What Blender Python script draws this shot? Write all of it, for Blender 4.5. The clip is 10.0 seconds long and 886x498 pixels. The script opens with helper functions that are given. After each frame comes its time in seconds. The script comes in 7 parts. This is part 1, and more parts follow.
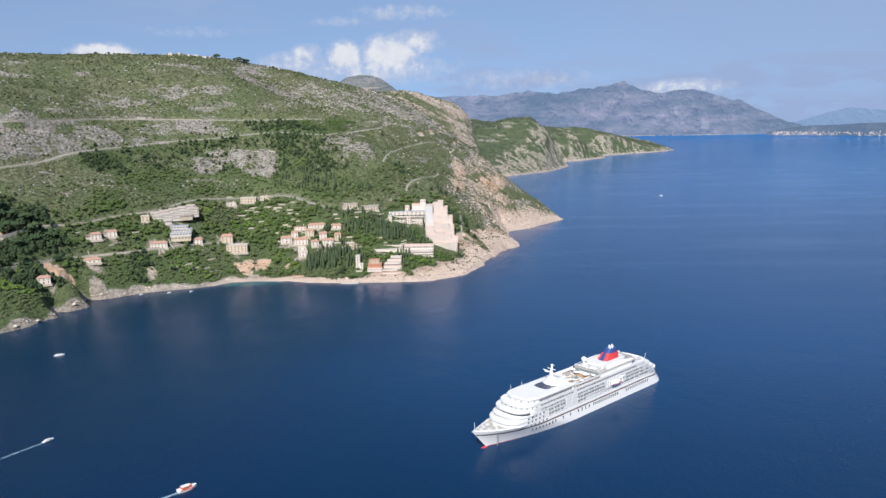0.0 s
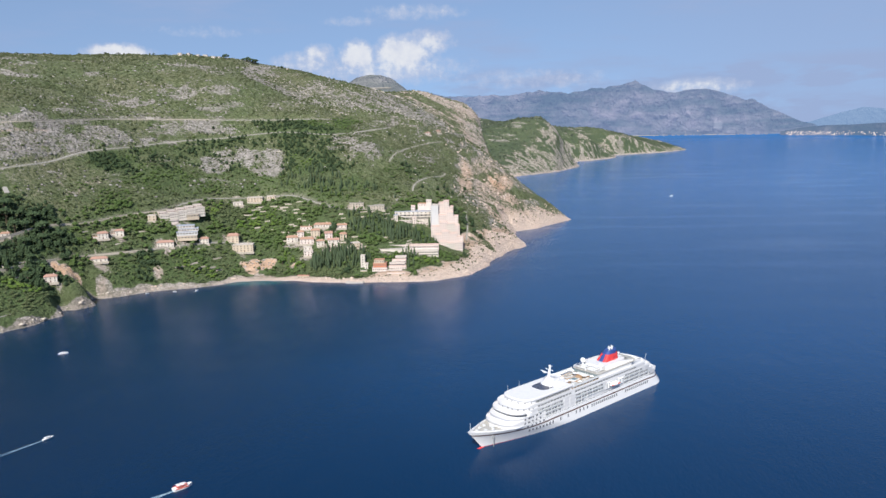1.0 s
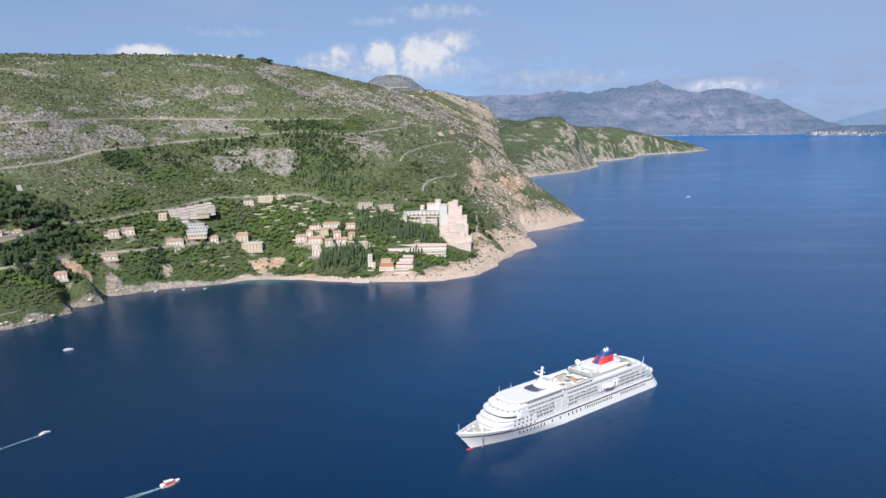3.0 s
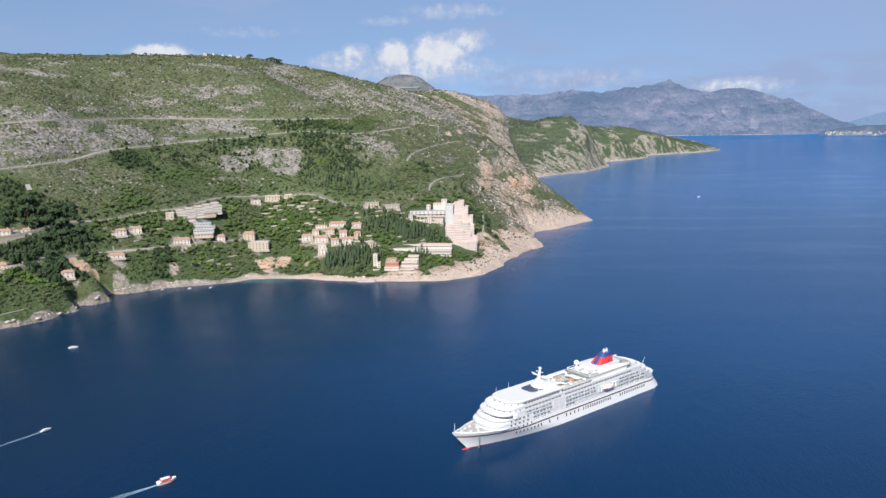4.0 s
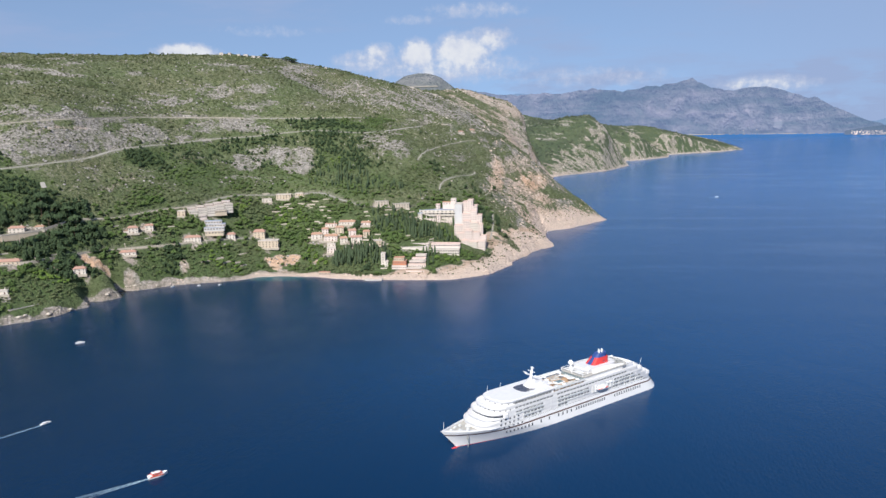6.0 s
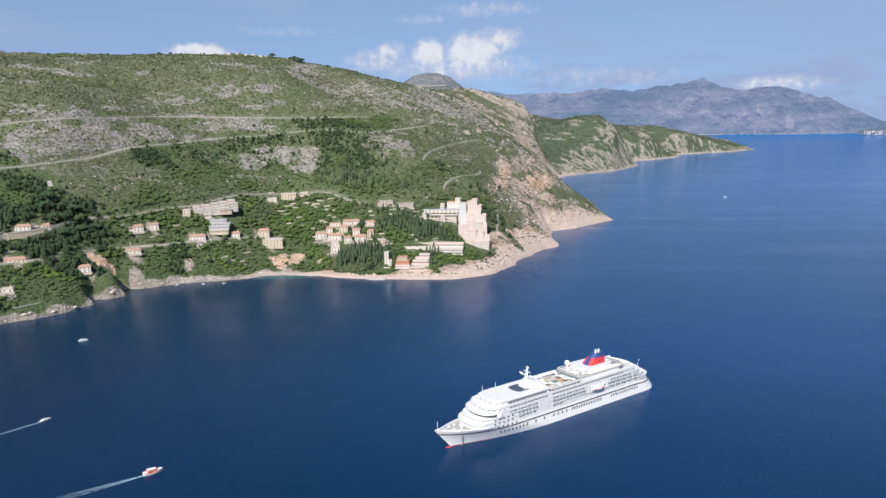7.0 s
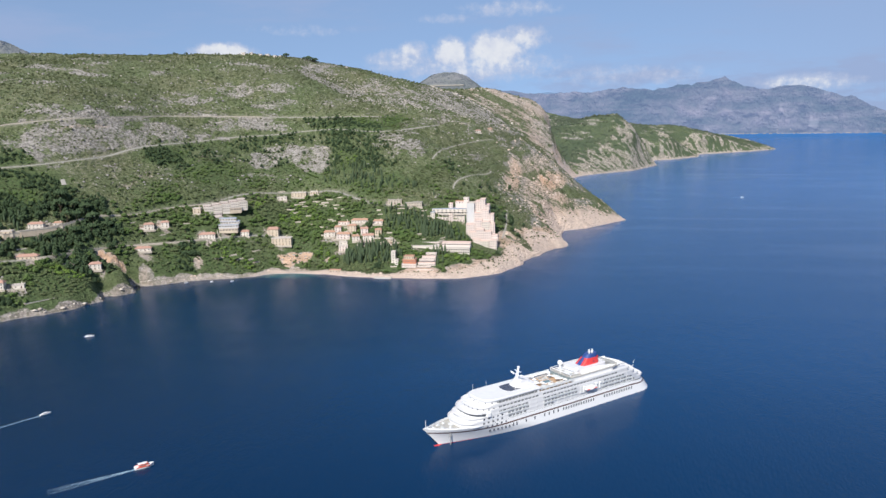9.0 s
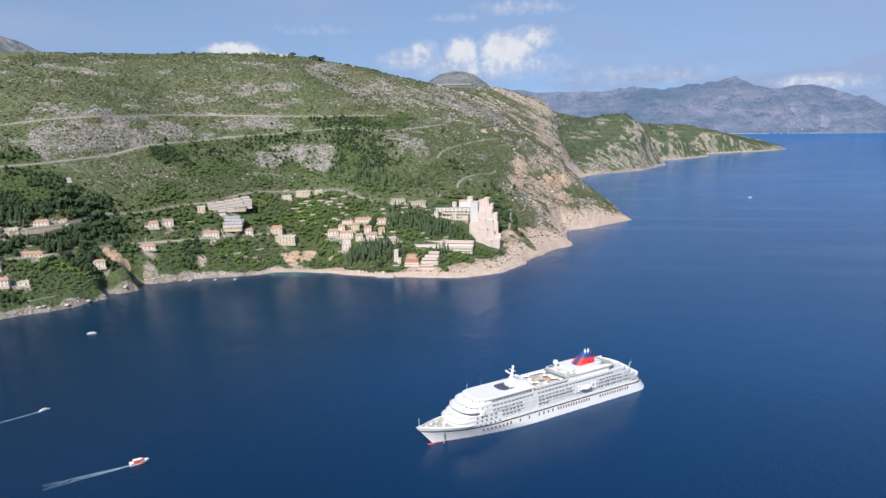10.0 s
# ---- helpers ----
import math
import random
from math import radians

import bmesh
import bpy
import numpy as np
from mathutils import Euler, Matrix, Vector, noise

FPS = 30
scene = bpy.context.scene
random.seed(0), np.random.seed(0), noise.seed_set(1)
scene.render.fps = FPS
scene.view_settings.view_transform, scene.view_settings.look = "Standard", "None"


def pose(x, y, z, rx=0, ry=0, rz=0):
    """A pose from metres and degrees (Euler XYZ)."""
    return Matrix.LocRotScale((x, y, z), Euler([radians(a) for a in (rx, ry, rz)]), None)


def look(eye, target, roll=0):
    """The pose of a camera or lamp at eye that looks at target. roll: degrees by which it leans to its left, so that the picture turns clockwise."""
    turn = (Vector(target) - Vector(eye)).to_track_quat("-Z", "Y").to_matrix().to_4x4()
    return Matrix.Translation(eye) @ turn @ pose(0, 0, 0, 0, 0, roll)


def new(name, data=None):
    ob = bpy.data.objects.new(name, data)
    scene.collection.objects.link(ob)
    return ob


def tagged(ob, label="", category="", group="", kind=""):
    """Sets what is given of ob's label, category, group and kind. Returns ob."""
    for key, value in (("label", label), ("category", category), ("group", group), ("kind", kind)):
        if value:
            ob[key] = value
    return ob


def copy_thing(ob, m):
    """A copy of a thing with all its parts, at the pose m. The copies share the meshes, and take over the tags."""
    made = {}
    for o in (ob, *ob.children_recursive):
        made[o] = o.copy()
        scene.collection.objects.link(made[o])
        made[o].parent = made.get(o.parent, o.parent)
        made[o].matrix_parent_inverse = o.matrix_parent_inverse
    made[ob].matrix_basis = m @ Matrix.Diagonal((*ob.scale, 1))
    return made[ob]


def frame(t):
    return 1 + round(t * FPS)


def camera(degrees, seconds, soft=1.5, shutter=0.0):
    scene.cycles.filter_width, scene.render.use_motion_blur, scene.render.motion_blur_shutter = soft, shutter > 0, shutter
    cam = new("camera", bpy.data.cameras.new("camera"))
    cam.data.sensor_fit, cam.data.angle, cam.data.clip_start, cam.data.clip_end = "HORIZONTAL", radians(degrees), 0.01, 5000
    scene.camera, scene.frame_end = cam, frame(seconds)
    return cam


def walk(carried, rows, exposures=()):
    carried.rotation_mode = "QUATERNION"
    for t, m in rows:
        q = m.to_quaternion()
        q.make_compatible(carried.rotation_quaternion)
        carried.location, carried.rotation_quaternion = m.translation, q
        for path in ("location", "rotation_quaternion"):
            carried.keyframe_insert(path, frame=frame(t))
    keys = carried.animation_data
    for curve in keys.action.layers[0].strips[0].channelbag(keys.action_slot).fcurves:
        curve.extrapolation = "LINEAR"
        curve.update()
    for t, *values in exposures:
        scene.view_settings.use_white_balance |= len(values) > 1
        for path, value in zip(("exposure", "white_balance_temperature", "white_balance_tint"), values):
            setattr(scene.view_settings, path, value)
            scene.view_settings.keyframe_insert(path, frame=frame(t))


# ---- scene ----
# ======== camera ========
cam = camera(62.1, 10.0)
PATH = [
    (0, (0.001, -0.009, 190.021), (-0.032, 1.964, 189.692), -1.1),
    (0.5, (4.638, 0.395, 190.03), (4.59, 2.368, 189.701), -1.1),
    (1, (9.334, 0.833, 190.028), (9.268, 2.805, 189.699), -1.1),
    (1.5, (14.014, 1.192, 190.041), (13.933, 3.163, 189.712), -1.1),
    (2, (18.729, 1.612, 190.072), (18.634, 3.583, 189.743), -1.0),
    (2.5, (23.456, 2.068, 190.102), (23.347, 4.037, 189.773), -1.0),
    (4, (37.542, 2.97, 189.932), (37.383, 4.936, 189.603), -1.0),
    (4.5, (42.235, 3.154, 189.893), (42.061, 5.119, 189.563), -1.0),
    (5, (46.963, 3.251, 189.849), (46.773, 5.214, 189.52), -1.0),
    (5.5, (51.729, 3.407, 189.87), (51.524, 5.369, 189.54), -1.0),
    (7, (66.106, 3.677, 190.073), (65.858, 5.634, 189.741), -0.9),
    (7.5, (70.857, 3.796, 190.099), (70.594, 5.75, 189.767), -0.9),
    (8, (75.663, 4.028, 190.088), (75.386, 5.981, 189.755), -0.9),
    (8.5, (80.44, 4.279, 190.073), (80.148, 6.23, 189.74), -0.9),
    (9, (85.217, 4.528, 190.063), (84.912, 6.476, 189.73), -0.9),
    (9.5, (89.975, 4.778, 190.064), (89.657, 6.724, 189.73), -0.8),
    (10, (94.773, 5.064, 190.071), (94.441, 7.008, 189.736), -0.8),
]
walk(cam, [(t, look(eye, target, roll)) for t, eye, target, roll in PATH])

# ======== light ========
SUN_TO = Vector((-0.14, -0.99, 0.0)).normalized()
SUN_UP = radians(40)
world = bpy.data.worlds.new("sky")
scene.world = world
world.use_nodes = True
wn, wl = world.node_tree.nodes, world.node_tree.links
wn.clear()
w_out = wn.new("ShaderNodeOutputWorld")
w_bg = wn.new("ShaderNodeBackground")
sky = wn.new("ShaderNodeTexSky")
sky.sky_type, sky.sun_disc = "NISHITA", False
sky.sun_elevation, sky.sun_rotation = SUN_UP, math.atan2(SUN_TO.x, SUN_TO.y)
sky.air_density, sky.dust_density, sky.ozone_density = 1.0, 0.3, 2.5
w_bg.inputs["Strength"].default_value = 0.118
sky_map = wn.new("ShaderNodeMapping")
sky_map.inputs["Location"].default_value, sky_map.inputs["Scale"].default_value = (0, 0, 0.22), (1, 1, 0.78)
wl.new(wn.new("ShaderNodeTexCoord").outputs["Generated"], sky_map.inputs["Vector"])
wl.new(sky_map.outputs[0], sky.inputs["Vector"])
wl.new(w_bg.outputs[0], w_out.inputs["Surface"])
sun_lamp = bpy.data.lights.new("sun", "SUN")
sun_lamp.energy, sun_lamp.angle, sun_lamp.color = 5.0, radians(0.5), (1.0, 0.95, 0.87)
sun = new("sun", sun_lamp)
sun.matrix_world = look((SUN_TO * 300 * math.cos(SUN_UP)) + Vector((0, 0, 300 * math.sin(SUN_UP))), (0, 0, 0))
scene.view_settings.exposure = 0.335

# clouds: a heap of cumulus over the far coast, low banks and thin streaks, laid out by bearing and height in degrees
def w_math(op, a, b=0.0, clamp=False):
    n = wn.new("ShaderNodeMath")
    n.operation, n.use_clamp = op, clamp
    for sock, val in zip(n.inputs, (a, b)):
        if isinstance(val, (int, float)):
            sock.default_value = val
        else:
            wl.new(val, sock)
    return n.outputs[0]


w_at = wn.new("ShaderNodeTexCoord").outputs["Generated"]
w_sep = wn.new("ShaderNodeSeparateXYZ")
wl.new(w_at, w_sep.inputs[0])
bearing = w_math("MULTIPLY", w_math("ARCTAN2", w_sep.outputs[0], w_sep.outputs[1]), 180 / math.pi)
rise = w_math("MULTIPLY", w_math("ARCSINE", w_sep.outputs[2]), 180 / math.pi)
w_dir = wn.new("ShaderNodeCombineXYZ")
wl.new(bearing, w_dir.inputs[0])
wl.new(rise, w_dir.inputs[1])
def w_noise(scale, detail, rough, stretch=(1, 1, 1)):
    mp = wn.new("ShaderNodeMapping")
    mp.inputs["Scale"].default_value = stretch
    wl.new(w_dir.outputs[0], mp.inputs["Vector"])
    n = wn.new("ShaderNodeTexNoise")
    n.inputs["Scale"].default_value, n.inputs["Detail"].default_value, n.inputs["Roughness"].default_value = scale, detail, rough
    wl.new(mp.outputs[0], n.inputs["Vector"])
    return n.outputs["Fac"]
def w_range(val, lo, hi):
    n = wn.new("ShaderNodeMapRange")
    n.interpolation_type = "SMOOTHSTEP"
    n.inputs["From Min"].default_value, n.inputs["From Max"].default_value = lo, hi
    wl.new(val, n.inputs["Value"])
    return n.outputs["Result"]
billow, wisp = w_noise(1.15, 7, 0.62), w_noise(0.16, 5, 0.6, (0.35, 1.6, 1))
heap = None
CUMULUS = [(-11.9, 4.8, 3.4, 1.1, 1.0), (-10.9, 5.5, 1.5, 1.0, 1.1), (-8.1, 5.3, 1.8, 1.5, 1.45), (-4.7, 5.4, 2.9, 1.9, 1.5), (-2.6, 6.3, 2.4, 1.2, 1.1), (-6.0, 4.3, 8.5, 1.5, 0.95), (5.0, 3.4, 8.0, 1.0, 0.62), (-24.8, 5.4, 2.9, 0.9, 1.5), (-3.7, 8.4, 5.0, 0.8, 0.75), (-8.4, 7.8, 3.0, 0.5, 0.65), (-19, 7.0, 5.0, 0.6, 0.5), (17.0, 2.5, 4.6, 0.8, 0.95)]
for az, el, ra, re, amount in CUMULUS:
    u = w_math("DIVIDE", w_math("SUBTRACT", bearing, az), ra)
    v = w_math("DIVIDE", w_math("SUBTRACT", rise, el), re)
    d2 = w_math("ADD", w_math("MULTIPLY", u, u), w_math("MULTIPLY", v, v))
    bump_ = w_math("MULTIPLY", w_math("SUBTRACT", 1.0, d2, True), amount)
    heap = bump_ if heap is None else w_math("MAXIMUM", heap, bump_)
puff = w_range(w_math("ADD", w_math("MULTIPLY", heap, 0.75), w_math("MULTIPLY", w_math("SUBTRACT", billow, 0.5), 1.30)), 0.12, 0.98)
puff = w_math("MULTIPLY", puff, w_range(heap, 0.0, 0.35))
streak = w_math("MULTIPLY", w_range(wisp, 0.44, 0.70), 0.6)
low_haze = w_math("MULTIPLY", w_range(rise, 6.0, 0.0), 0.3)
bank = w_math("MULTIPLY", w_math("MULTIPLY", w_range(rise, 5.6, 3.2), w_range(w_noise(0.14, 5, 0.6, (0.6, 2.4, 1)), 0.36, 0.62)), 0.95)
veil = w_math("MAXIMUM", w_math("ADD", w_math("MAXIMUM", bank, 0.30), streak, True), low_haze)
veil = w_math("MULTIPLY", veil, w_math("MAXIMUM", w_range(rise, 20.0, 10.0), 0.6))
veil = w_math("ADD", veil, w_math("MULTIPLY", w_range(bearing, 2.0, 26.0), 0.35), True)
w_mix = wn.new("ShaderNodeMix")
w_mix.data_type = "RGBA"
wl.new(veil, w_mix.inputs["Factor"])
wl.new(sky.outputs[0], w_mix.inputs["A"])
w_mix.inputs["B"].default_value = (2.22, 2.92, 4.55, 1)
w_mix2 = wn.new("ShaderNodeMix")
w_mix2.data_type = "RGBA"
wl.new(w_math("MULTIPLY", puff, 0.92), w_mix2.inputs["Factor"])
wl.new(w_mix.outputs["Result"], w_mix2.inputs["A"])
w_tone = wn.new("ShaderNodeMix")
w_tone.data_type = "RGBA"
wl.new(w_range(w_math("ADD", puff, w_math("MULTIPLY", w_math("SUBTRACT", w_noise(0.7, 4, 0.55), 0.5), 1.4)), 0.45, 1.15), w_tone.inputs["Factor"])
w_tone.inputs["A"].default_value, w_tone.inputs["B"].default_value = (3.75, 4.1, 5.15, 1), (5.5, 5.6, 5.85, 1)
wl.new(w_tone.outputs["Result"], w_mix2.inputs["B"])
wl.new(w_mix2.outputs["Result"], w_bg.inputs["Color"])

# ======== relief: heights of land from feature lines, plus noise ========
def lattice(ix, iy, seed):
    n = (ix.astype(np.int64) * 374761393 + iy.astype(np.int64) * 668265263 + seed * 974634777) & 0xFFFFFFFF
    n = ((n ^ (n >> 13)) * 1274126177) & 0xFFFFFFFF
    return ((n ^ (n >> 16)) & 0xFFFF) / 65535.0


def smooth_noise(x, y, seed=0):
    """Value noise, 0 to 1, one lump a unit."""
    ix, iy = np.floor(x), np.floor(y)
    fx, fy = x - ix, y - iy
    fx, fy = fx * fx * (3 - 2 * fx), fy * fy * (3 - 2 * fy)
    a, b = lattice(ix, iy, seed), lattice(ix + 1, iy, seed)
    c, d = lattice(ix, iy + 1, seed), lattice(ix + 1, iy + 1, seed)
    return (a * (1 - fx) + b * fx) * (1 - fy) + (c * (1 - fx) + d * fx) * fy


def fractal(x, y, size, octaves=4, seed=0, gain=0.5):
    """Layered noise, about -1 to 1, with lumps of the given size in metres."""
    total, amp, norm = 0.0, 1.0, 0.0
    for k in range(octaves):
        turn = 0.6 * k + 0.3
        u = (x * math.cos(turn) - y * math.sin(turn)) * 2 ** k / size
        v = (x * math.sin(turn) + y * math.cos(turn)) * 2 ** k / size
        total = total + amp * (smooth_noise(u, v, seed + 17 * k) * 2 - 1)
        norm += amp
        amp *= gain
    return total / norm


def ridged(x, y, size, octaves=4, seed=0):
    """Sharp-crested noise, 0 to 1."""
    total, amp, norm = 0.0, 1.0, 0.0
    for k in range(octaves):
        u, v = x * 2 ** k / size, y * 2 ** k / size
        total = total + amp * (1 - np.abs(smooth_noise(u, v, seed + 31 * k) * 2 - 1))
        norm += amp
        amp *= 0.5
    return total / norm


def spline_sheet(knots, soft=0.02):
    """A thin-plate sheet through (x, y, z) knots."""
    p = np.array(knots, float)
    n, k = len(p), p[:, :2] / 100

    def kernel(d2):
        return d2 * np.log(d2 + 1e-9)
    m = np.zeros((n + 3, n + 3))
    m[:n, :n] = kernel(((k[:, None] - k[None]) ** 2).sum(-1)) + soft * np.eye(n)
    m[:n, n:] = np.c_[np.ones(n), k]
    m[n:, :n] = m[:n, n:].T
    w = np.linalg.solve(m, np.r_[p[:, 2], 0, 0, 0])

    def sheet(x, y):
        out = w[n] + w[n + 1] * x / 100 + w[n + 2] * y / 100
        for i in range(n):
            out = out + w[i] * kernel((x / 100 - k[i, 0]) ** 2 + (y / 100 - k[i, 1]) ** 2)
        return out
    return sheet


# the shore, walked from the west round the bay, the point and the cape
SHORE_BAY = [(-900, 330), (-640, 500), (-520, 600), (-472, 645), (-458, 667), (-441, 684), (-430, 712), (-420, 740), (-432, 764),
             (-420, 771), (-410, 790), (-431, 817), (-406, 824), (-375, 855), (-344, 866), (-313, 880), (-296, 894), (-287, 911),
             (-250, 913), (-212, 909), (-173, 902), (-135, 893), (-100, 896), (-50, 894), (-29, 901), (-2, 922), (15, 937)]
SHORE_POINT = [(26, 963), (44, 1025), (61, 1080), (83, 1130), (101, 1155), (90, 1230), (98, 1320), (142, 1361), (178, 1415), (220, 1480),
               (190, 1560), (150, 1700), (130, 1900), (110, 2200), (100, 2500), (186, 2745)]
SHORE_CAPE = [(277, 2857), (390, 3011), (515, 3353), (543, 3755), (654, 3844), (832, 4119), (886, 4402), (1072, 4592), (1289, 4792),
              (1510, 5125), (1300, 5500), (800, 6200), (-300, 6800)]
SHORE = np.array(SHORE_BAY + SHORE_POINT + SHORE_CAPE, float)


def inland(x, y):
    """Metres from the shore, positive on land."""
    best = np.full(np.shape(x), 1e9)
    ring = np.vstack([SHORE, [(-6000, 6800), (-6000, 330)]])
    inside = np.zeros(np.shape(x), bool)
    for i in range(len(ring)):
        (ax, ay), (bx, by) = ring[i], ring[(i + 1) % len(ring)]
        if i < len(SHORE) - 1:
            dx, dy = bx - ax, by - ay
            s = np.clip(((x - ax) * dx + (y - ay) * dy) / (dx * dx + dy * dy), 0, 1)
            best = np.minimum(best, np.hypot(x - ax - s * dx, y - ay - s * dy))
        if ay != by:
            inside ^= ((ay > y) != (by > y)) & (x < (bx - ax) * (y - ay) / (by - ay) + ax)
    return np.where(inside, best, -best)


# roads and tracks: x, y, height
ROAD_UPPER = [(-700, 870, 188), (-670, 901, 196), (-635, 932, 202), (-586, 980, 207), (-570, 1021, 208), (-535, 1116, 210), (-487, 1173, 209), (-434, 1207, 208),
              (-351, 1247, 206), (-259, 1275, 206), (-223, 1295, 205), (-160, 1350, 196), (-100, 1400, 190), (-44, 1445, 180), (0, 1540, 172)]
ROAD_LOWER = [(-640, 820, 143), (-591, 863, 146), (-574, 886, 148), (-553, 920, 151), (-539, 962, 154), (-523, 1006, 163), (-502, 1047, 167), (-480, 1092, 169),
              (-460, 1128, 172), (-434, 1155, 175), (-389, 1185, 177), (-340, 1211, 182), (-287, 1227, 185), (-209, 1228, 180), (-144, 1301, 187), (-120, 1375, 190)]
LANE_LOW = [(-520, 720, 48), (-500, 740, 48), (-485, 757, 48), (-467, 813, 47), (-445, 848, 45), (-419, 869, 45), (-394, 893, 44), (-378, 908, 45), (-356, 927, 45), (-322, 960, 43), (-289, 985, 38)]
LANE_HIGH = [(-560, 735, 72), (-532, 770, 75), (-510, 799, 77), (-491, 847, 83), (-463, 887, 80), (-433, 931, 84), (-400, 970, 86), (-372, 1033, 93), (-341, 1064, 92),
             (-303, 1085, 90), (-250, 1082, 93), (-211, 1060, 85), (-176, 1050, 77), (-126, 1056, 73), (-95, 1078, 70)]
PATH_EAST = [(-113, 1171, 136), (-105, 1215, 148), (-84, 1294, 155), (-55, 1365, 160), (-36, 1404, 161)]
PATH_MID = [(-73, 1127, 93), (-71, 1150, 102), (-56, 1186, 108), (-32, 1240, 107), (-27, 1269, 110)]
PATH_CLIFF = [(7, 1151, 57), (10, 1101, 41), (8, 1054, 27)]
TRACKS = ((ROAD_UPPER, 5.5), (ROAD_LOWER, 4.0), (LANE_LOW, 3.4), (LANE_HIGH, 3.4), (PATH_EAST, 0.9), (PATH_MID, 1.0), (PATH_CLIFF, 0.8))


def smooth_line(line, step=6.0):
    """Points along a curve through the knots."""
    p = np.array(line, float)
    out = []
    for i in range(len(p) - 1):
        a, b, c, d = p[max(i - 1, 0)], p[i], p[i + 1], p[min(i + 2, len(p) - 1)]
        n = max(2, int(np.linalg.norm(c - b) / step))
        for t in np.arange(n) / n:
            out.append(0.5 * (2 * b + (c - a) * t + (2 * a - 5 * b + 4 * c - d) * t ** 2 + (3 * b - a - 3 * c + d) * t ** 3))
    out.append(p[-1])
    return np.array(out)


def near_track(x, y):
    """Share of road bench at a place, and the bench's height."""
    share, level = np.zeros(np.shape(x)), np.zeros(np.shape(x))
    for line, half in TRACKS:
        p = smooth_line(line, 14)
        lo, hi = p.min(0) - 30, p.max(0) + 30
        pick = np.nonzero((x > lo[0]) & (x < hi[0]) & (y > lo[1]) & (y < hi[1]))[0] if np.ndim(x) else np.arange(1)
        if not len(pick):
            continue
        px, py = np.atleast_1d(x)[pick], np.atleast_1d(y)[pick]
        best, lev = np.full(len(pick), 1e9), np.zeros(len(pick))
        for a, b in zip(p, p[1:]):
            dx, dy = b[0] - a[0], b[1] - a[1]
            s = np.clip(((px - a[0]) * dx + (py - a[1]) * dy) / (dx * dx + dy * dy), 0, 1)
            r = np.hypot(px - a[0] - s * dx, py - a[1] - s * dy)
            lev = np.where(r < best, a[2] + s * (b[2] - a[2]), lev)
            best = np.minimum(best, r)
        w = np.clip((half + 4 - best) / 4, 0, 1)
        upd = w > share[pick]
        share[pick] = np.where(upd, w, share[pick])
        level[pick] = np.where(upd, lev, level[pick])
    return share, level


CREST = [(-1150, 1050, 308), (-890, 1250, 327), (-650, 1385, 331), (-430, 1467, 319), (-293, 1515, 289), (-217, 1630, 272),
         (-180, 1800, 266), (-258, 2059, 278), (-60, 2428, 270), (-900, 1700, 300), (-500, 1900, 290), (-700, 2300, 300), (-300, 2600, 240)]
UPPER = [(-554, 1181, 241), (-425, 1307, 267), (-579, 983, 203), (-312, 1436, 261), (-387, 1187, 177), (-539, 971, 161),
         (-546, 880, 131), (-333, 1140, 141), (-142, 1186, 157), (-47, 1430, 177), (-38, 1243, 109), (-237, 1078, 97), (-293, 1077, 86)]
LOWER = [(-433, 890, 66), (-352, 950, 58), (-28, 1077, 52), (-1, 1025, 22), (-87, 924, 12), (-436, 772, 27), (-448, 778, 31), (-390, 831, 8),
         (-285, 930, 8), (-129, 912, 6), (16, 950, 5), (-437, 690, 6), (-490, 700, 30), (-800, 900, 200), (-800, 500, 60), (-640, 640, 70)]
EAST = [(77, 1428, 79), (98, 1160, 8), (100, 1280, 20), (215, 1475, 4), (48, 2419, 223), (97, 2400, 135), (150, 2700, 20),
        (110, 2100, 25), (130, 1800, 20), (70, 1700, 95), (0, 1700, 170), (60, 1560, 120)]
CAPE = [(277, 2857, 5), (390, 3011, 8), (515, 3353, 10), (654, 3844, 10), (886, 4402, 10), (1289, 4792, 8), (1500, 5125, 4), (370, 3304, 178),
        (250, 3050, 105), (120, 2850, 60), (900, 4500, 98), (1230, 4900, 50), (640, 4000, 110), (700, 5000, 130), (0, 3400, 150), (100, 4200, 200), (-300, 3000, 180)]
main_sheet = spline_sheet(CREST + UPPER + LOWER + EAST)
cape_sheet = spline_sheet(CAPE)


def mound(x, y, cx, cy, rx, ry, top):
    return top * np.exp(-((x - cx) / rx) ** 2 - ((y - cy) / ry) ** 2)


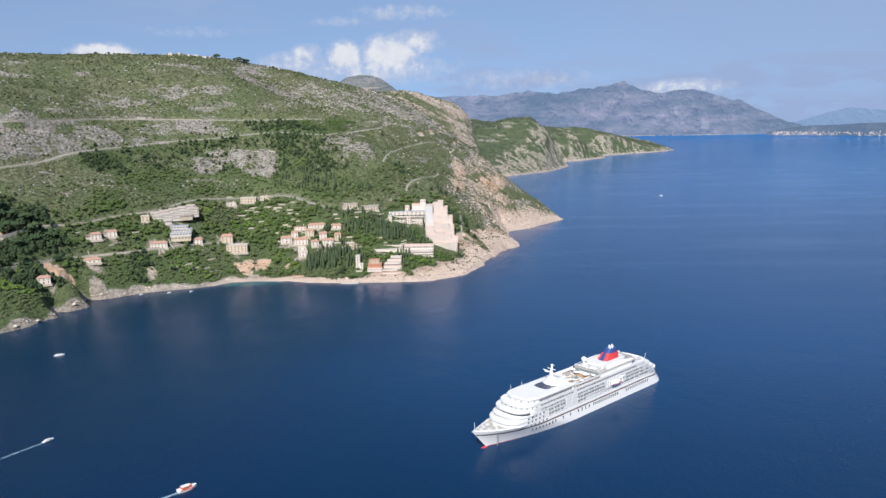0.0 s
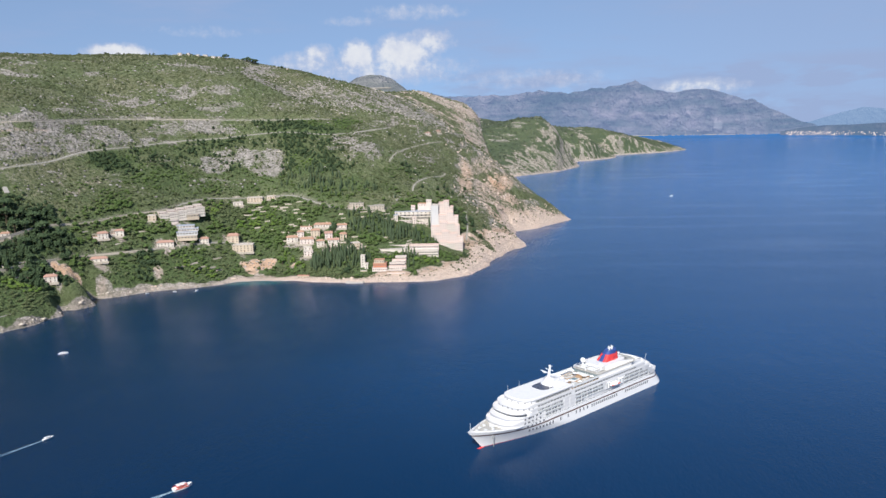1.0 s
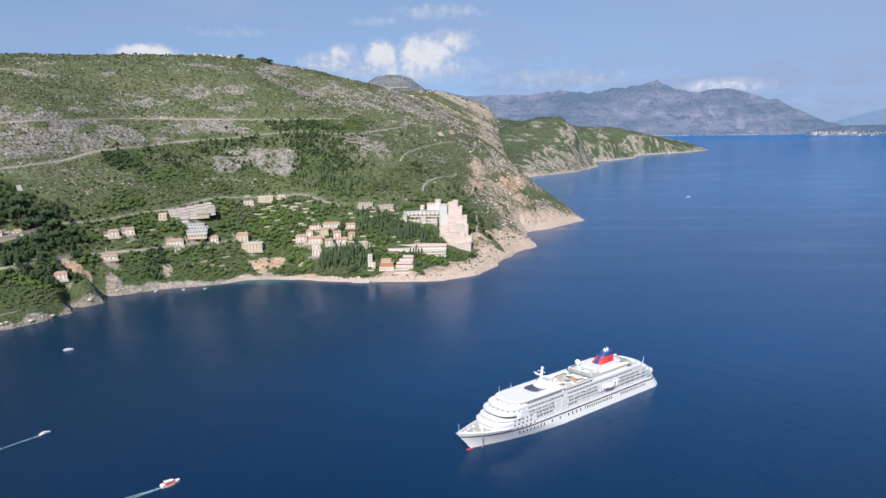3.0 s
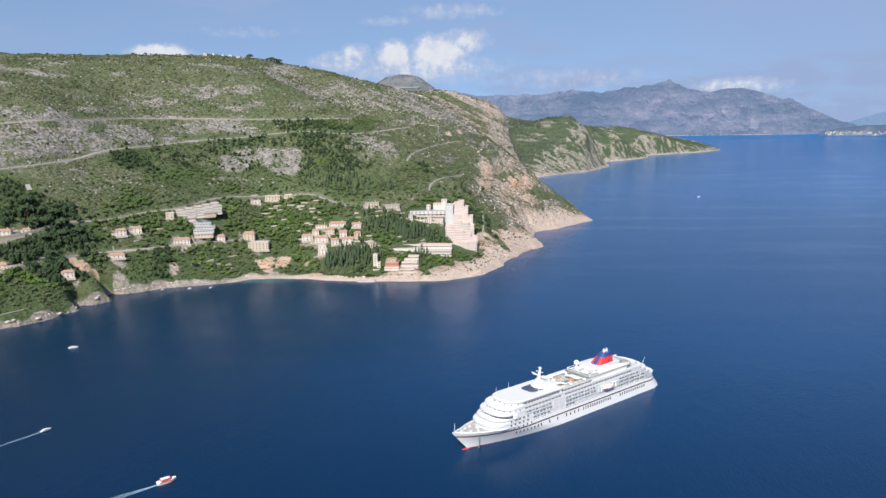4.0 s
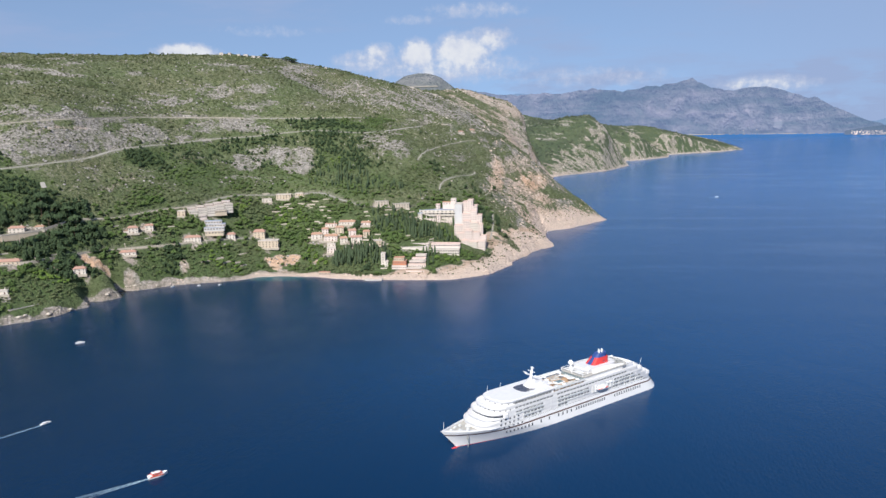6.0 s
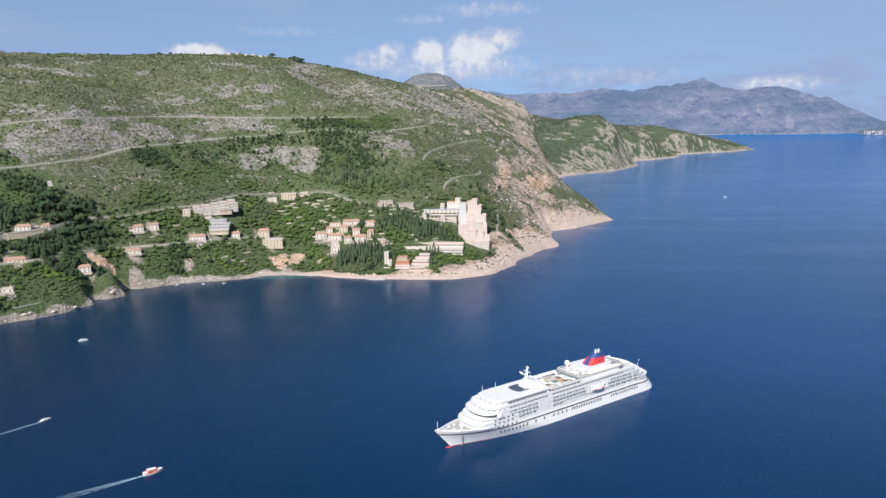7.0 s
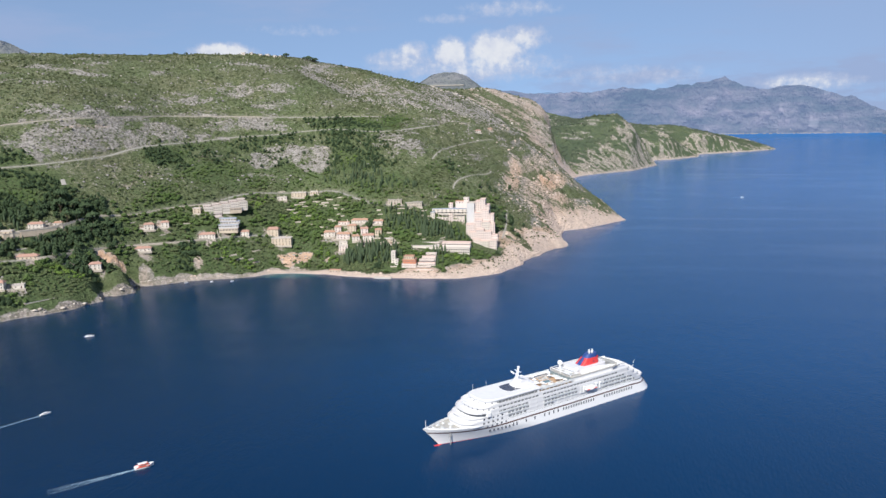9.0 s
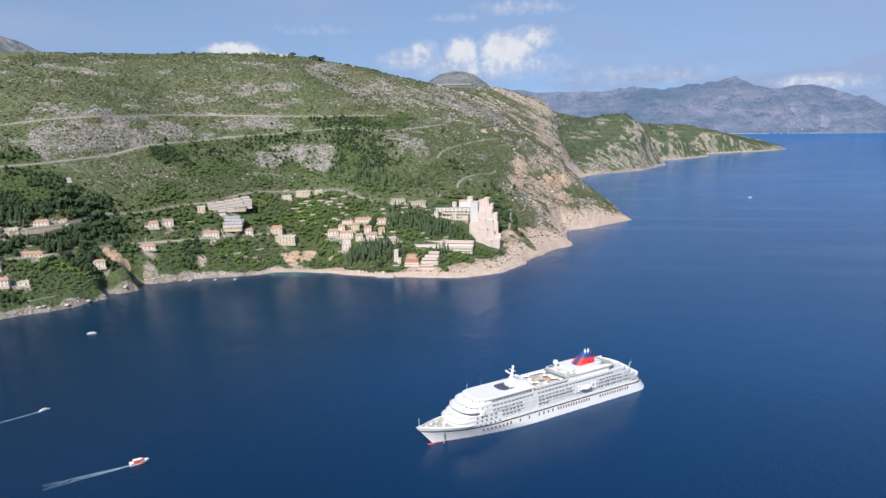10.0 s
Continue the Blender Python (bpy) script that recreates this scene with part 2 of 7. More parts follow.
def height(x, y):
    """The land's height in metres above the sea."""
    x, y = np.asarray(x, float), np.asarray(y, float)
    d = inland(x + 5 * fractal(x, y, 26, 3, 41), y + 5 * fractal(x, y, 26, 3, 47))
    t = np.clip((y - 2560) / 240, 0, 1)
    t = t * t * (3 - 2 * t)
    z = main_sheet(x, y) * (1 - t) + cape_sheet(x, y) * t
    z = z + mound(x, y, 365, 3290, 150, 150, 22) + mound(x, y, 640, 3900, 160, 160, 18)
    z = z + mound(x, y, -150, 2370, 110, 220, 17)
    z = np.maximum(z, 3 + 0.1 * np.maximum(d, 0))
    # gullies and outcrops grow with height above the shore
    up = np.clip((z - 40) / 120, 0, 1)
    z = z + up * (9 * fractal(x, y, 130, 4, 3) + 5 * (ridged(x, y, 60, 4, 9) - 0.5) + 3.0 * (ridged(x * 0.7 + y * 0.5, z * 1.6 + 0.3 * y, 15, 3, 15) - 0.5))
    z = z + 1.6 * fractal(x, y, 22, 4, 5) * np.clip(d / 30, 0, 1)
    # crags on the eastern cliffs and the far ridge
    east = np.exp(-((x - 55) / 75) ** 2 - ((y - 1360) / 150) ** 2) + 0.9 * np.exp(-((x - 10) / 110) ** 2 - ((y - 2300) / 350) ** 2)
    z = z + east * (16 * (ridged(x * 0.8 + z * 0.4, y, 42, 4, 61) - 0.55) + 7 * (ridged(x, y, 15, 3, 67) - 0.5))
    far = np.clip((y - 2620) / 120, 0, 1) * np.clip(d / 30, 0, 1)
    z = z + far * (13 * (ridged(x, y, 75, 5, 33) - 0.55) + 6 * (ridged(x, y, 26, 3, 35) - 0.5))
    z = z + mound(x, y, -84, 1046, 26, 14, -11)
    # dark gully behind the western headland
    z = z - 17 * np.exp(-((y - 806 - 0.12 * (x + 440)) / 7.5) ** 2) * np.clip((x + 478) / 25, 0, 1) * np.clip((-405 - x) / 12, 0, 1)
    share, level = near_track(x, y)
    z = z * (1 - share) + level * share
    # steep rock rim along the water
    rough = (1.0 + 0.55 * fractal(x, y, 30, 3, 21)) * np.interp(x, [-415, -390], [1.9, 1.0]) * (1 + 1.8 * np.exp(-((y - 2380) / 230) ** 2))
    rim = 0.4 + np.maximum(d, 0) * rough + np.maximum(d, 0) ** 2 / 60 + 5.5 * (ridged(x, y, 16, 4, 13) - 0.5) * np.clip(d / 5, 0, 1)
    beach = np.exp(-((x + 265) / 45) ** 2) * (np.abs(y - 915) < 60)
    rim = rim * (1 - 0.75 * beach * np.clip(1 - (d - 14) / 14, 0, 1))
    k = 4.0
    low = -k * np.log(np.exp(-np.clip(z, -50, 400) / k) + np.exp(-np.clip(rim, -50, 400) / k))
    low = low + mound(x, y, -421, 782, 7, 9, 10)
    return np.where(d > 0, np.maximum(low + 2.2 * np.exp(-np.maximum(d, 0) / 6), 0.2), np.maximum(0.5 * d, -12))

# ======== helpers for things ========
def mesh_from(name, verts, faces):
    me = bpy.data.meshes.new(name)
    me.from_pydata(verts, [], faces)
    me.update()
    return me


def part(name, bm, material, parent, label=""):
    """Links a bmesh as one mesh object under a thing or a part."""
    me = bpy.data.meshes.new(name)
    bm.to_mesh(me)
    bm.free()
    if material:
        me.materials.append(material)
    ob = new(name, me)
    ob.parent = parent
    if label:
        ob["label"] = label
    return ob


def box(bm, x0, x1, y0, y1, z0, z1, bevel=0.0):
    made = bmesh.ops.create_cube(bm, size=1, matrix=Matrix.Translation(((x0 + x1) / 2, (y0 + y1) / 2, (z0 + z1) / 2)) @ Matrix.Diagonal((x1 - x0, y1 - y0, z1 - z0, 1)))
    if bevel:
        edges = {e for v in made["verts"] for e in v.link_edges}
        bmesh.ops.bevel(bm, geom=list(edges), offset=bevel, segments=1, affect="EDGES")
    return bm


EYE_MID = np.array([47.0, 3.0, 190.0])


def fold(p):
    """Draws distant ground in towards the viewer, along the line of sight, so that the far coast stays within five kilometres."""
    p = np.array(p, float)
    off = p - EYE_MID
    r = np.hypot(off[:, 0], off[:, 1])
    near, span = 2600.0, 2250.0
    s = np.where(r > near, (near + span * (1 - np.exp(-np.maximum(r - near, 0) / span))) / np.maximum(r, 1), 1.0)
    return EYE_MID + off * s[:, None]


def grid_mesh(name, xs, ys, z_of, bend=True):
    gx, gy = np.meshgrid(xs, ys)
    z = z_of(gx.ravel(), gy.ravel())
    p = np.c_[gx.ravel(), gy.ravel(), z]
    real = p.copy()
    if bend:
        p = fold(p)
    nx, ny = len(xs), len(ys)
    i = (np.arange(ny - 1)[:, None] * nx + np.arange(nx - 1)[None]).ravel()
    faces = np.c_[i, i + 1, i + nx + 1, i + nx]
    keep = z[faces].max(1) > -6
    faces = faces[keep]
    me = bpy.data.meshes.new(name)
    me.vertices.add(len(p))
    me.vertices.foreach_set("co", p.astype(np.float32).ravel())
    me.loops.add(faces.size)
    me.loops.foreach_set("vertex_index", faces.astype(np.int32).ravel())
    me.polygons.add(len(faces))
    me.polygons.foreach_set("loop_start", np.arange(0, faces.size, 4, dtype=np.int32))
    me.update(calc_edges=True)
    me.polygons.foreach_set("use_smooth", np.ones(len(faces), bool))
    return me, real



# ======== materials ========
def nodes_of(name):
    m = bpy.data.materials.new(name)
    m.use_nodes = True
    nt = m.node_tree
    return m, nt.nodes, nt.links, nt.nodes["Principled BSDF"]


def mix_node(nodes, links, fac, a, b):
    """Colour mix; a and b are sockets or colours."""
    n = nodes.new("ShaderNodeMix")
    n.data_type = "RGBA"
    for sock, val in ((n.inputs["Factor"], fac), (n.inputs["A"], a), (n.inputs["B"], b)):
        if isinstance(val, (int, float)):
            sock.default_value = val
        elif isinstance(val, tuple):
            sock.default_value = (*val, 1) if len(val) == 3 else val
        else:
            links.new(val, sock)
    return n.outputs["Result"]


def noise_node(nodes, links, coord, scale, detail=4, rough=0.55, lo=0.35, hi=0.65):
    """Noise stretched between two thresholds, 0 to 1."""
    n = nodes.new("ShaderNodeTexNoise")
    n.inputs["Scale"].default_value, n.inputs["Detail"].default_value, n.inputs["Roughness"].default_value = scale, detail, rough
    links.new(coord, n.inputs["Vector"])
    r = nodes.new("ShaderNodeMapRange")
    r.inputs["From Min"].default_value, r.inputs["From Max"].default_value = lo, hi
    links.new(n.outputs["Fac"], r.inputs["Value"])
    return r.outputs["Result"]


def maths(nodes, links, op, a, b=0.0, clamp=False):
    n = nodes.new("ShaderNodeMath")
    n.operation, n.use_clamp = op, clamp
    for sock, val in zip(n.inputs, (a, b)):
        if isinstance(val, (int, float)):
            sock.default_value = val
        else:
            links.new(val, sock)
    return n.outputs[0]


def bump_node(nodes, links, height, strength, distance, target):
    n = nodes.new("ShaderNodeBump")
    n.inputs["Strength"].default_value, n.inputs["Distance"].default_value = strength, distance
    links.new(height, n.inputs["Height"])
    links.new(n.outputs[0], target.inputs["Normal"])


def painted(name, color, other, scale, rough=0.6, bump=0.0, metal=0.0, spec=0.5):
    """A surface of two tones at a large and a small scale, by place in the world."""
    m, nodes, links, b = nodes_of(name)
    at = nodes.new("ShaderNodeNewGeometry").outputs["Position"]
    big = noise_node(nodes, links, at, scale, 5)
    fine = noise_node(nodes, links, at, scale * 7, 3)
    both = maths(nodes, links, "MULTIPLY_ADD", big, 0.65)
    links.new(maths(nodes, links, "MULTIPLY", fine, 0.35), both.node.inputs[2])
    links.new(mix_node(nodes, links, both, color, other), b.inputs["Base Color"])
    b.inputs["Roughness"].default_value, b.inputs["Metallic"].default_value = rough, metal
    b.inputs["Specular IOR Level"].default_value = spec
    if bump:
        bump_node(nodes, links, fine, 0.6, bump, b)
    return m


# one white paint: tiers and roofs dimmed in colour to offset the strong sun
ship_white = painted("ship white paint", (0.81, 0.81, 0.81), (0.76, 0.765, 0.775), 0.25, 0.35)
ship_roof = painted("ship white dimmed for sunlit roofs", (0.66, 0.66, 0.675), (0.60, 0.605, 0.625), 0.3, 0.5)
ship_tier = painted("ship white dimmed for sunlit tiers", (0.72, 0.72, 0.725), (0.65, 0.655, 0.67), 0.25, 0.4)
ship_pale = painted("ship pale grey", (0.62, 0.63, 0.63), (0.5, 0.52, 0.53), 0.5, 0.5)
ship_grey = painted("ship grey", (0.24, 0.25, 0.26), (0.35, 0.36, 0.36), 0.8, 0.6)
ship_deck = painted("foredeck", (0.46, 0.44, 0.40), (0.36, 0.35, 0.33), 0.4, 0.8)
ship_teak = painted("teak", (0.36, 0.24, 0.15), (0.46, 0.33, 0.22), 0.6, 0.75)
ship_red = painted("signal red", (0.62, 0.05, 0.05), (0.5, 0.04, 0.04), 0.5, 0.45)
ship_dark_red = painted("badge red", (0.35, 0.03, 0.06), (0.3, 0.03, 0.05), 0.5, 0.5)
ship_orange = painted("lifeboat red", (0.62, 0.10, 0.06), (0.5, 0.08, 0.05), 0.7, 0.45)
ship_navy = painted("dark well slab", (0.04, 0.045, 0.07), (0.07, 0.075, 0.1), 0.5, 0.25)
ship_navy_blue = painted("funnel blue", (0.03, 0.07, 0.24), (0.025, 0.055, 0.19), 0.4, 0.4)
ship_stripe = painted("stripe brown", (0.12, 0.06, 0.05), (0.09, 0.05, 0.04), 0.6, 0.5)
ship_glass = painted("window glass", (0.05, 0.06, 0.075), (0.10, 0.11, 0.13), 0.35, 0.12)
ship_cabin = painted("cabin glass", (0.07, 0.08, 0.095), (0.24, 0.25, 0.26), 0.45, 0.15)
ship_glass2 = painted("lounge glass", (0.16, 0.22, 0.24), (0.22, 0.28, 0.3), 0.5, 0.15)
ship_rail = painted("rail glass", (0.58, 0.61, 0.62), (0.70, 0.71, 0.71), 0.4, 0.25)
ship_pool = painted("pool water", (0.12, 0.19, 0.21), (0.16, 0.23, 0.25), 0.5, 0.08)

wall_white = painted("white render", (0.60, 0.555, 0.50), (0.48, 0.435, 0.385), 0.12, 0.85)
wall_cream = painted("cream stone", (0.52, 0.44, 0.34), (0.42, 0.35, 0.27), 0.15, 0.9, 0.05)
wall_pink = painted("pink-white concrete", (0.64, 0.555, 0.515), (0.53, 0.45, 0.415), 0.1, 0.85)
wall_grey = painted("pale grey concrete", (0.5, 0.5, 0.5), (0.42, 0.42, 0.43), 0.1, 0.8)
roof_red = painted("clay roof tiles", (0.42, 0.24, 0.18), (0.34, 0.215, 0.17), 0.35, 0.85, 0.06)
roof_old = painted("weathered roof tiles", (0.42, 0.24, 0.16), (0.34, 0.22, 0.16), 0.3, 0.9, 0.06)
roof_flat = painted("flat roof gravel", (0.5, 0.45, 0.41), (0.42, 0.38, 0.35), 0.15, 0.9)
roof_blue = painted("blue-grey roofing", (0.30, 0.34, 0.42), (0.24, 0.28, 0.35), 0.12, 0.55)
glass_dark = painted("dark window", (0.09, 0.088, 0.09), (0.24, 0.22, 0.205), 0.4, 0.15)
road_mat = painted("pale road", (0.33, 0.31, 0.28), (0.26, 0.25, 0.23), 0.1, 0.9)
stone_wall = painted("dry stone", (0.45, 0.40, 0.335), (0.33, 0.295, 0.25), 0.4, 0.95, 0.1)
wood_mat = painted("bark", (0.10, 0.075, 0.05), (0.07, 0.05, 0.035), 0.9, 0.95)
boat_white = painted("boat gelcoat", (0.8, 0.8, 0.8), (0.7, 0.7, 0.7), 0.6, 0.3)
foam_mat = painted("foam", (0.32, 0.42, 0.48), (0.15, 0.25, 0.33), 0.9, 0.7)


def foliage(name, dark, light, tint):
    """Leaves: every clump has its own tone, broken up by a fine grain."""
    m, nodes, links, b = nodes_of(name)
    geo = nodes.new("ShaderNodeNewGeometry")
    grain = noise_node(nodes, links, geo.outputs["Position"], 1.1, 4, 0.7, 0.3, 0.7)
    patch = noise_node(nodes, links, geo.outputs["Position"], 0.045, 4)
    tone = mix_node(nodes, links, geo.outputs["Random Per Island"], dark, light)
    tone = mix_node(nodes, links, maths(nodes, links, "MULTIPLY", patch, 0.8), tone, tint)
    links.new(mix_node(nodes, links, maths(nodes, links, "MULTIPLY", grain, 0.4), tone, tuple(c * 0.55 for c in dark)), b.inputs["Base Color"])
    b.inputs["Roughness"].default_value = 0.85
    b.inputs["Specular IOR Level"].default_value = 0.2
    bump_node(nodes, links, grain, 0.6, 0.5, b)
    # thin leaves pass part of the sun on
    thin, both = nodes.new("ShaderNodeBsdfTranslucent"), nodes.new("ShaderNodeMixShader")
    links.new(b.inputs["Base Color"].links[0].from_socket, thin.inputs["Color"])
    both.inputs[0].default_value = 0.34
    links.new(b.outputs[0], both.inputs[1])
    links.new(thin.outputs[0], both.inputs[2])
    links.new(both.outputs[0], next(n for n in nodes if n.type == "OUTPUT_MATERIAL").inputs["Surface"])
    return m


leaf_mat = foliage("broad leaves", (0.096, 0.168, 0.052), (0.166, 0.246, 0.081), (0.185, 0.252, 0.092))
bright_mat = foliage("sunny leaves", (0.134, 0.230, 0.045), (0.202, 0.319, 0.074), (0.230, 0.325, 0.090))
pine_mat = foliage("pine needles", (0.060, 0.104, 0.054), (0.106, 0.158, 0.076), (0.098, 0.146, 0.072))
cypress_mat = foliage("cypress", (0.074, 0.121, 0.069), (0.132, 0.179, 0.099), (0.118, 0.162, 0.090))
olive_mat = foliage("olive leaves", (0.123, 0.175, 0.078), (0.213, 0.255, 0.125), (0.199, 0.235, 0.118))
# cape scrub's green is dulled and blued: haze put into the colour
cape_mat = foliage("hazed cape maquis", (0.074, 0.105, 0.074), (0.125, 0.152, 0.105), (0.125, 0.143, 0.110))
shrub_mat = foliage("maquis", (0.083, 0.116, 0.054), (0.148, 0.181, 0.083), (0.162, 0.170, 0.094))


def land_material(name, woods, dry):
    m, nodes, links, b = nodes_of(name)
    geo = nodes.new("ShaderNodeNewGeometry")
    at = geo.outputs["Position"]

    def attr(name):
        n = nodes.new("ShaderNodeAttribute")
        n.attribute_name = name
        return n.outputs["Fac"]
    rock, warm, lush, track, bare = attr("rock"), attr("warm"), attr("lush"), attr("track"), attr("bare")
    n1 = noise_node(nodes, links, at, 0.35, 6, 0.65, 0.3, 0.7)
    n2 = noise_node(nodes, links, at, 0.09, 5, 0.6, 0.32, 0.68)
    n3 = noise_node(nodes, links, at, 0.012, 4, 0.55, 0.35, 0.65)
    # beds of limestone: bands along the dip
    mp = nodes.new("ShaderNodeMapping")
    mp.inputs["Rotation"].default_value, mp.inputs["Scale"].default_value = (0.35, 0.25, 0.6), (0.05, 0.22, 0.35)
    links.new(at, mp.inputs["Vector"])
    beds = noise_node(nodes, links, mp.outputs[0], 1.0, 5, 0.65, 0.35, 0.65)
    grass = mix_node(nodes, links, n2, (0.124, 0.162, 0.074), (0.174, 0.194, 0.108))
    grass = mix_node(nodes, links, maths(nodes, links, "MULTIPLY", n3, 0.6), grass, dry)
    grass = mix_node(nodes, links, maths(nodes, links, "MULTIPLY", lush, 0.9), grass, woods)
    grass = mix_node(nodes, links, maths(nodes, links, "MULTIPLY", n1, 0.4), grass, (0.062, 0.088, 0.032))
    # low bushes and pale stones strewn through the grass
    bush = noise_node(nodes, links, at, 0.24, 3, 0.6, 0.50, 0.57)
    chip = noise_node(nodes, links, at, 0.33, 4, 0.7, 0.60, 0.67)
    grass = mix_node(nodes, links, maths(nodes, links, "MULTIPLY", bush, 0.75), grass, mix_node(nodes, links, n2, (0.052, 0.076, 0.034), (0.078, 0.098, 0.046)))
    grass = mix_node(nodes, links, maths(nodes, links, "MULTIPLY", chip, maths(nodes, links, "SUBTRACT", 0.75, lush, True)), grass, (0.40, 0.375, 0.34))
    stone = mix_node(nodes, links, beds, (0.54, 0.50, 0.465), (0.30, 0.272, 0.252))
    stone = mix_node(nodes, links, maths(nodes, links, "MULTIPLY", n1, 0.6), stone, (0.12, 0.115, 0.112))
    ochre = mix_node(nodes, links, beds, (0.70, 0.47, 0.33), (0.55, 0.35, 0.235))
    ochre = mix_node(nodes, links, maths(nodes, links, "MULTIPLY", n1, 0.3), ochre, (0.28, 0.22, 0.17))
    pinkish = mix_node(nodes, links, beds, (0.70, 0.58, 0.49), (0.52, 0.43, 0.365))
    ochre = mix_node(nodes, links, maths(nodes, links, "MULTIPLY", maths(nodes, links, "ADD", n3, warm), 0.55, True), pinkish, ochre)
    stone = mix_node(nodes, links, warm, stone, ochre)
    stone = mix_node(nodes, links, maths(nodes, links, "MULTIPLY", bush, maths(nodes, links, "SUBTRACT", 0.60, maths(nodes, links, "MULTIPLY", warm, 0.50), True)), stone, (0.085, 0.100, 0.052))
    edge = maths(nodes, links, "MULTIPLY_ADD", n1, 0.7)
    links.new(maths(nodes, links, "MULTIPLY", n2, 0.5), edge.node.inputs[2])
    cover = maths(nodes, links, "ADD", maths(nodes, links, "MULTIPLY", rock, 2.0), maths(nodes, links, "SUBTRACT", edge, 1.0))
    crag = noise_node(nodes, links, at, 0.042, 7, 0.7, 0.46, 0.60)
    stone = mix_node(nodes, links, maths(nodes, links, "MULTIPLY", crag, 0.34), stone, mix_node(nodes, links, n1, (0.13, 0.12, 0.105), (0.075, 0.095, 0.05)))
    washed = mix_node(nodes, links, n1, mix_node(nodes, links, n2, (0.74, 0.61, 0.52), (0.66, 0.52, 0.43)), (0.50, 0.40, 0.34))
    stone = mix_node(nodes, links, maths(nodes, links, "MULTIPLY", bare, 0.85), stone, washed)
    sharp = nodes.new("ShaderNodeMapRange")
    sharp.inputs["From Min"].default_value, sharp.inputs["From Max"].default_value = 0.35, 0.65
    links.new(cover, sharp.inputs["Value"])
    tone = mix_node(nodes, links, sharp.outputs["Result"], grass, stone)
    tone = mix_node(nodes, links, track, tone, mix_node(nodes, links, n1, (0.40, 0.37, 0.33), (0.32, 0.29, 0.25)))
    links.new(tone, b.inputs["Base Color"])
    b.inputs["Roughness"].default_value = 0.95
    b.inputs["Specular IOR Level"].default_value = 0.15
    hgt = maths(nodes, links, "ADD", n1, maths(nodes, links, "MULTIPLY", beds, 1.2))
    bump_node(nodes, links, hgt, 1.0, 1.3, b)
    return m


def sea_material():
    m, nodes, links, b = nodes_of("sea water")
    at = nodes.new("ShaderNodeNewGeometry").outputs["Position"]
    sep = nodes.new("ShaderNodeSeparateXYZ")
    links.new(at, sep.inputs[0])
    wide = noise_node(nodes, links, at, 0.0035, 3, 0.5, 0.35, 0.65)
    # water painted darker in the west, lighter eastward, for the brighter sky reflected there
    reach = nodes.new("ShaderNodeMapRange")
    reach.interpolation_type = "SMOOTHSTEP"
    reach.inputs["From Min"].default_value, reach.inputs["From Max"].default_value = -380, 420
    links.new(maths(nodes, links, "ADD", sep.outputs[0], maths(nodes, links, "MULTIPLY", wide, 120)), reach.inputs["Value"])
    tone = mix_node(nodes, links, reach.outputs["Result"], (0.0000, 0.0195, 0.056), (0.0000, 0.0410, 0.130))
    # far water painted paler blue for the reflected sky and haze out there
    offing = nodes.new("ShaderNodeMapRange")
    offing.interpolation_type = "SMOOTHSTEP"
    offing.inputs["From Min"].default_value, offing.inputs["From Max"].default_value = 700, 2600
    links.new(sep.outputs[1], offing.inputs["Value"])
    # near water painted darker for lens fall-off, not for depth; slicks of smoother water further out
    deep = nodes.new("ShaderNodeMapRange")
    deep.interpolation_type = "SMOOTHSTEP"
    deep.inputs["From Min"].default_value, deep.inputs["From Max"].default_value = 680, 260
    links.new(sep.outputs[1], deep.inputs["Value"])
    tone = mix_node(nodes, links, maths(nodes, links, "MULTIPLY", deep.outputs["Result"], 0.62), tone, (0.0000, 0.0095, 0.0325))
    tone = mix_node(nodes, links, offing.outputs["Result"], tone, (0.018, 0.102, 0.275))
    band = nodes.new("ShaderNodeMapping")
    band.inputs["Rotation"].default_value, band.inputs["Scale"].default_value = (0, 0, 0.35), (0.0022, 0.012, 1)
    links.new(at, band.inputs["Vector"])
    slick = noise_node(nodes, links, band.outputs[0], 1.0, 5, 0.6, 0.52, 0.72)
    # pale sand under shallow water off the beach
    dx = maths(nodes, links, "DIVIDE", maths(nodes, links, "ADD", sep.outputs[0], 262), 46)
    dy = maths(nodes, links, "DIVIDE", maths(nodes, links, "ADD", sep.outputs[1], -906), 26)
    rr = maths(nodes, links, "ADD", maths(nodes, links, "MULTIPLY", dx, dx), maths(nodes, links, "MULTIPLY", dy, dy))
    near = nodes.new("ShaderNodeMapRange")
    near.interpolation_type = "SMOOTHSTEP"
    near.inputs["From Min"].default_value, near.inputs["From Max"].default_value = 1.4, 0.05
    links.new(rr, near.inputs["Value"])
    tone = mix_node(nodes, links, maths(nodes, links, "MULTIPLY", near.outputs["Result"], 0.34), tone, (0.05, 0.22, 0.22))
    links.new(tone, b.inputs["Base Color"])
    links.new(maths(nodes, links, "SUBTRACT", 0.21, maths(nodes, links, "MULTIPLY", slick, 0.10)), b.inputs["Roughness"])
    b.inputs["IOR"].default_value = 1.33
    b.inputs["Specular IOR Level"].default_value = 0.26
    mp = nodes.new("ShaderNodeMapping")
    mp.inputs["Rotation"].default_value, mp.inputs["Scale"].default_value = (0, 0, 0.5), (1.0, 0.45, 1.0)
    links.new(at, mp.inputs["Vector"])
    small = noise_node(nodes, links, mp.outputs[0], 0.55, 5, 0.6, 0.2, 0.8)
    swell = noise_node(nodes, links, mp.outputs[0], 0.07, 4, 0.55, 0.2, 0.8)
    calm = noise_node(nodes, links, at, 0.006, 3, 0.5, 0.3, 0.7)
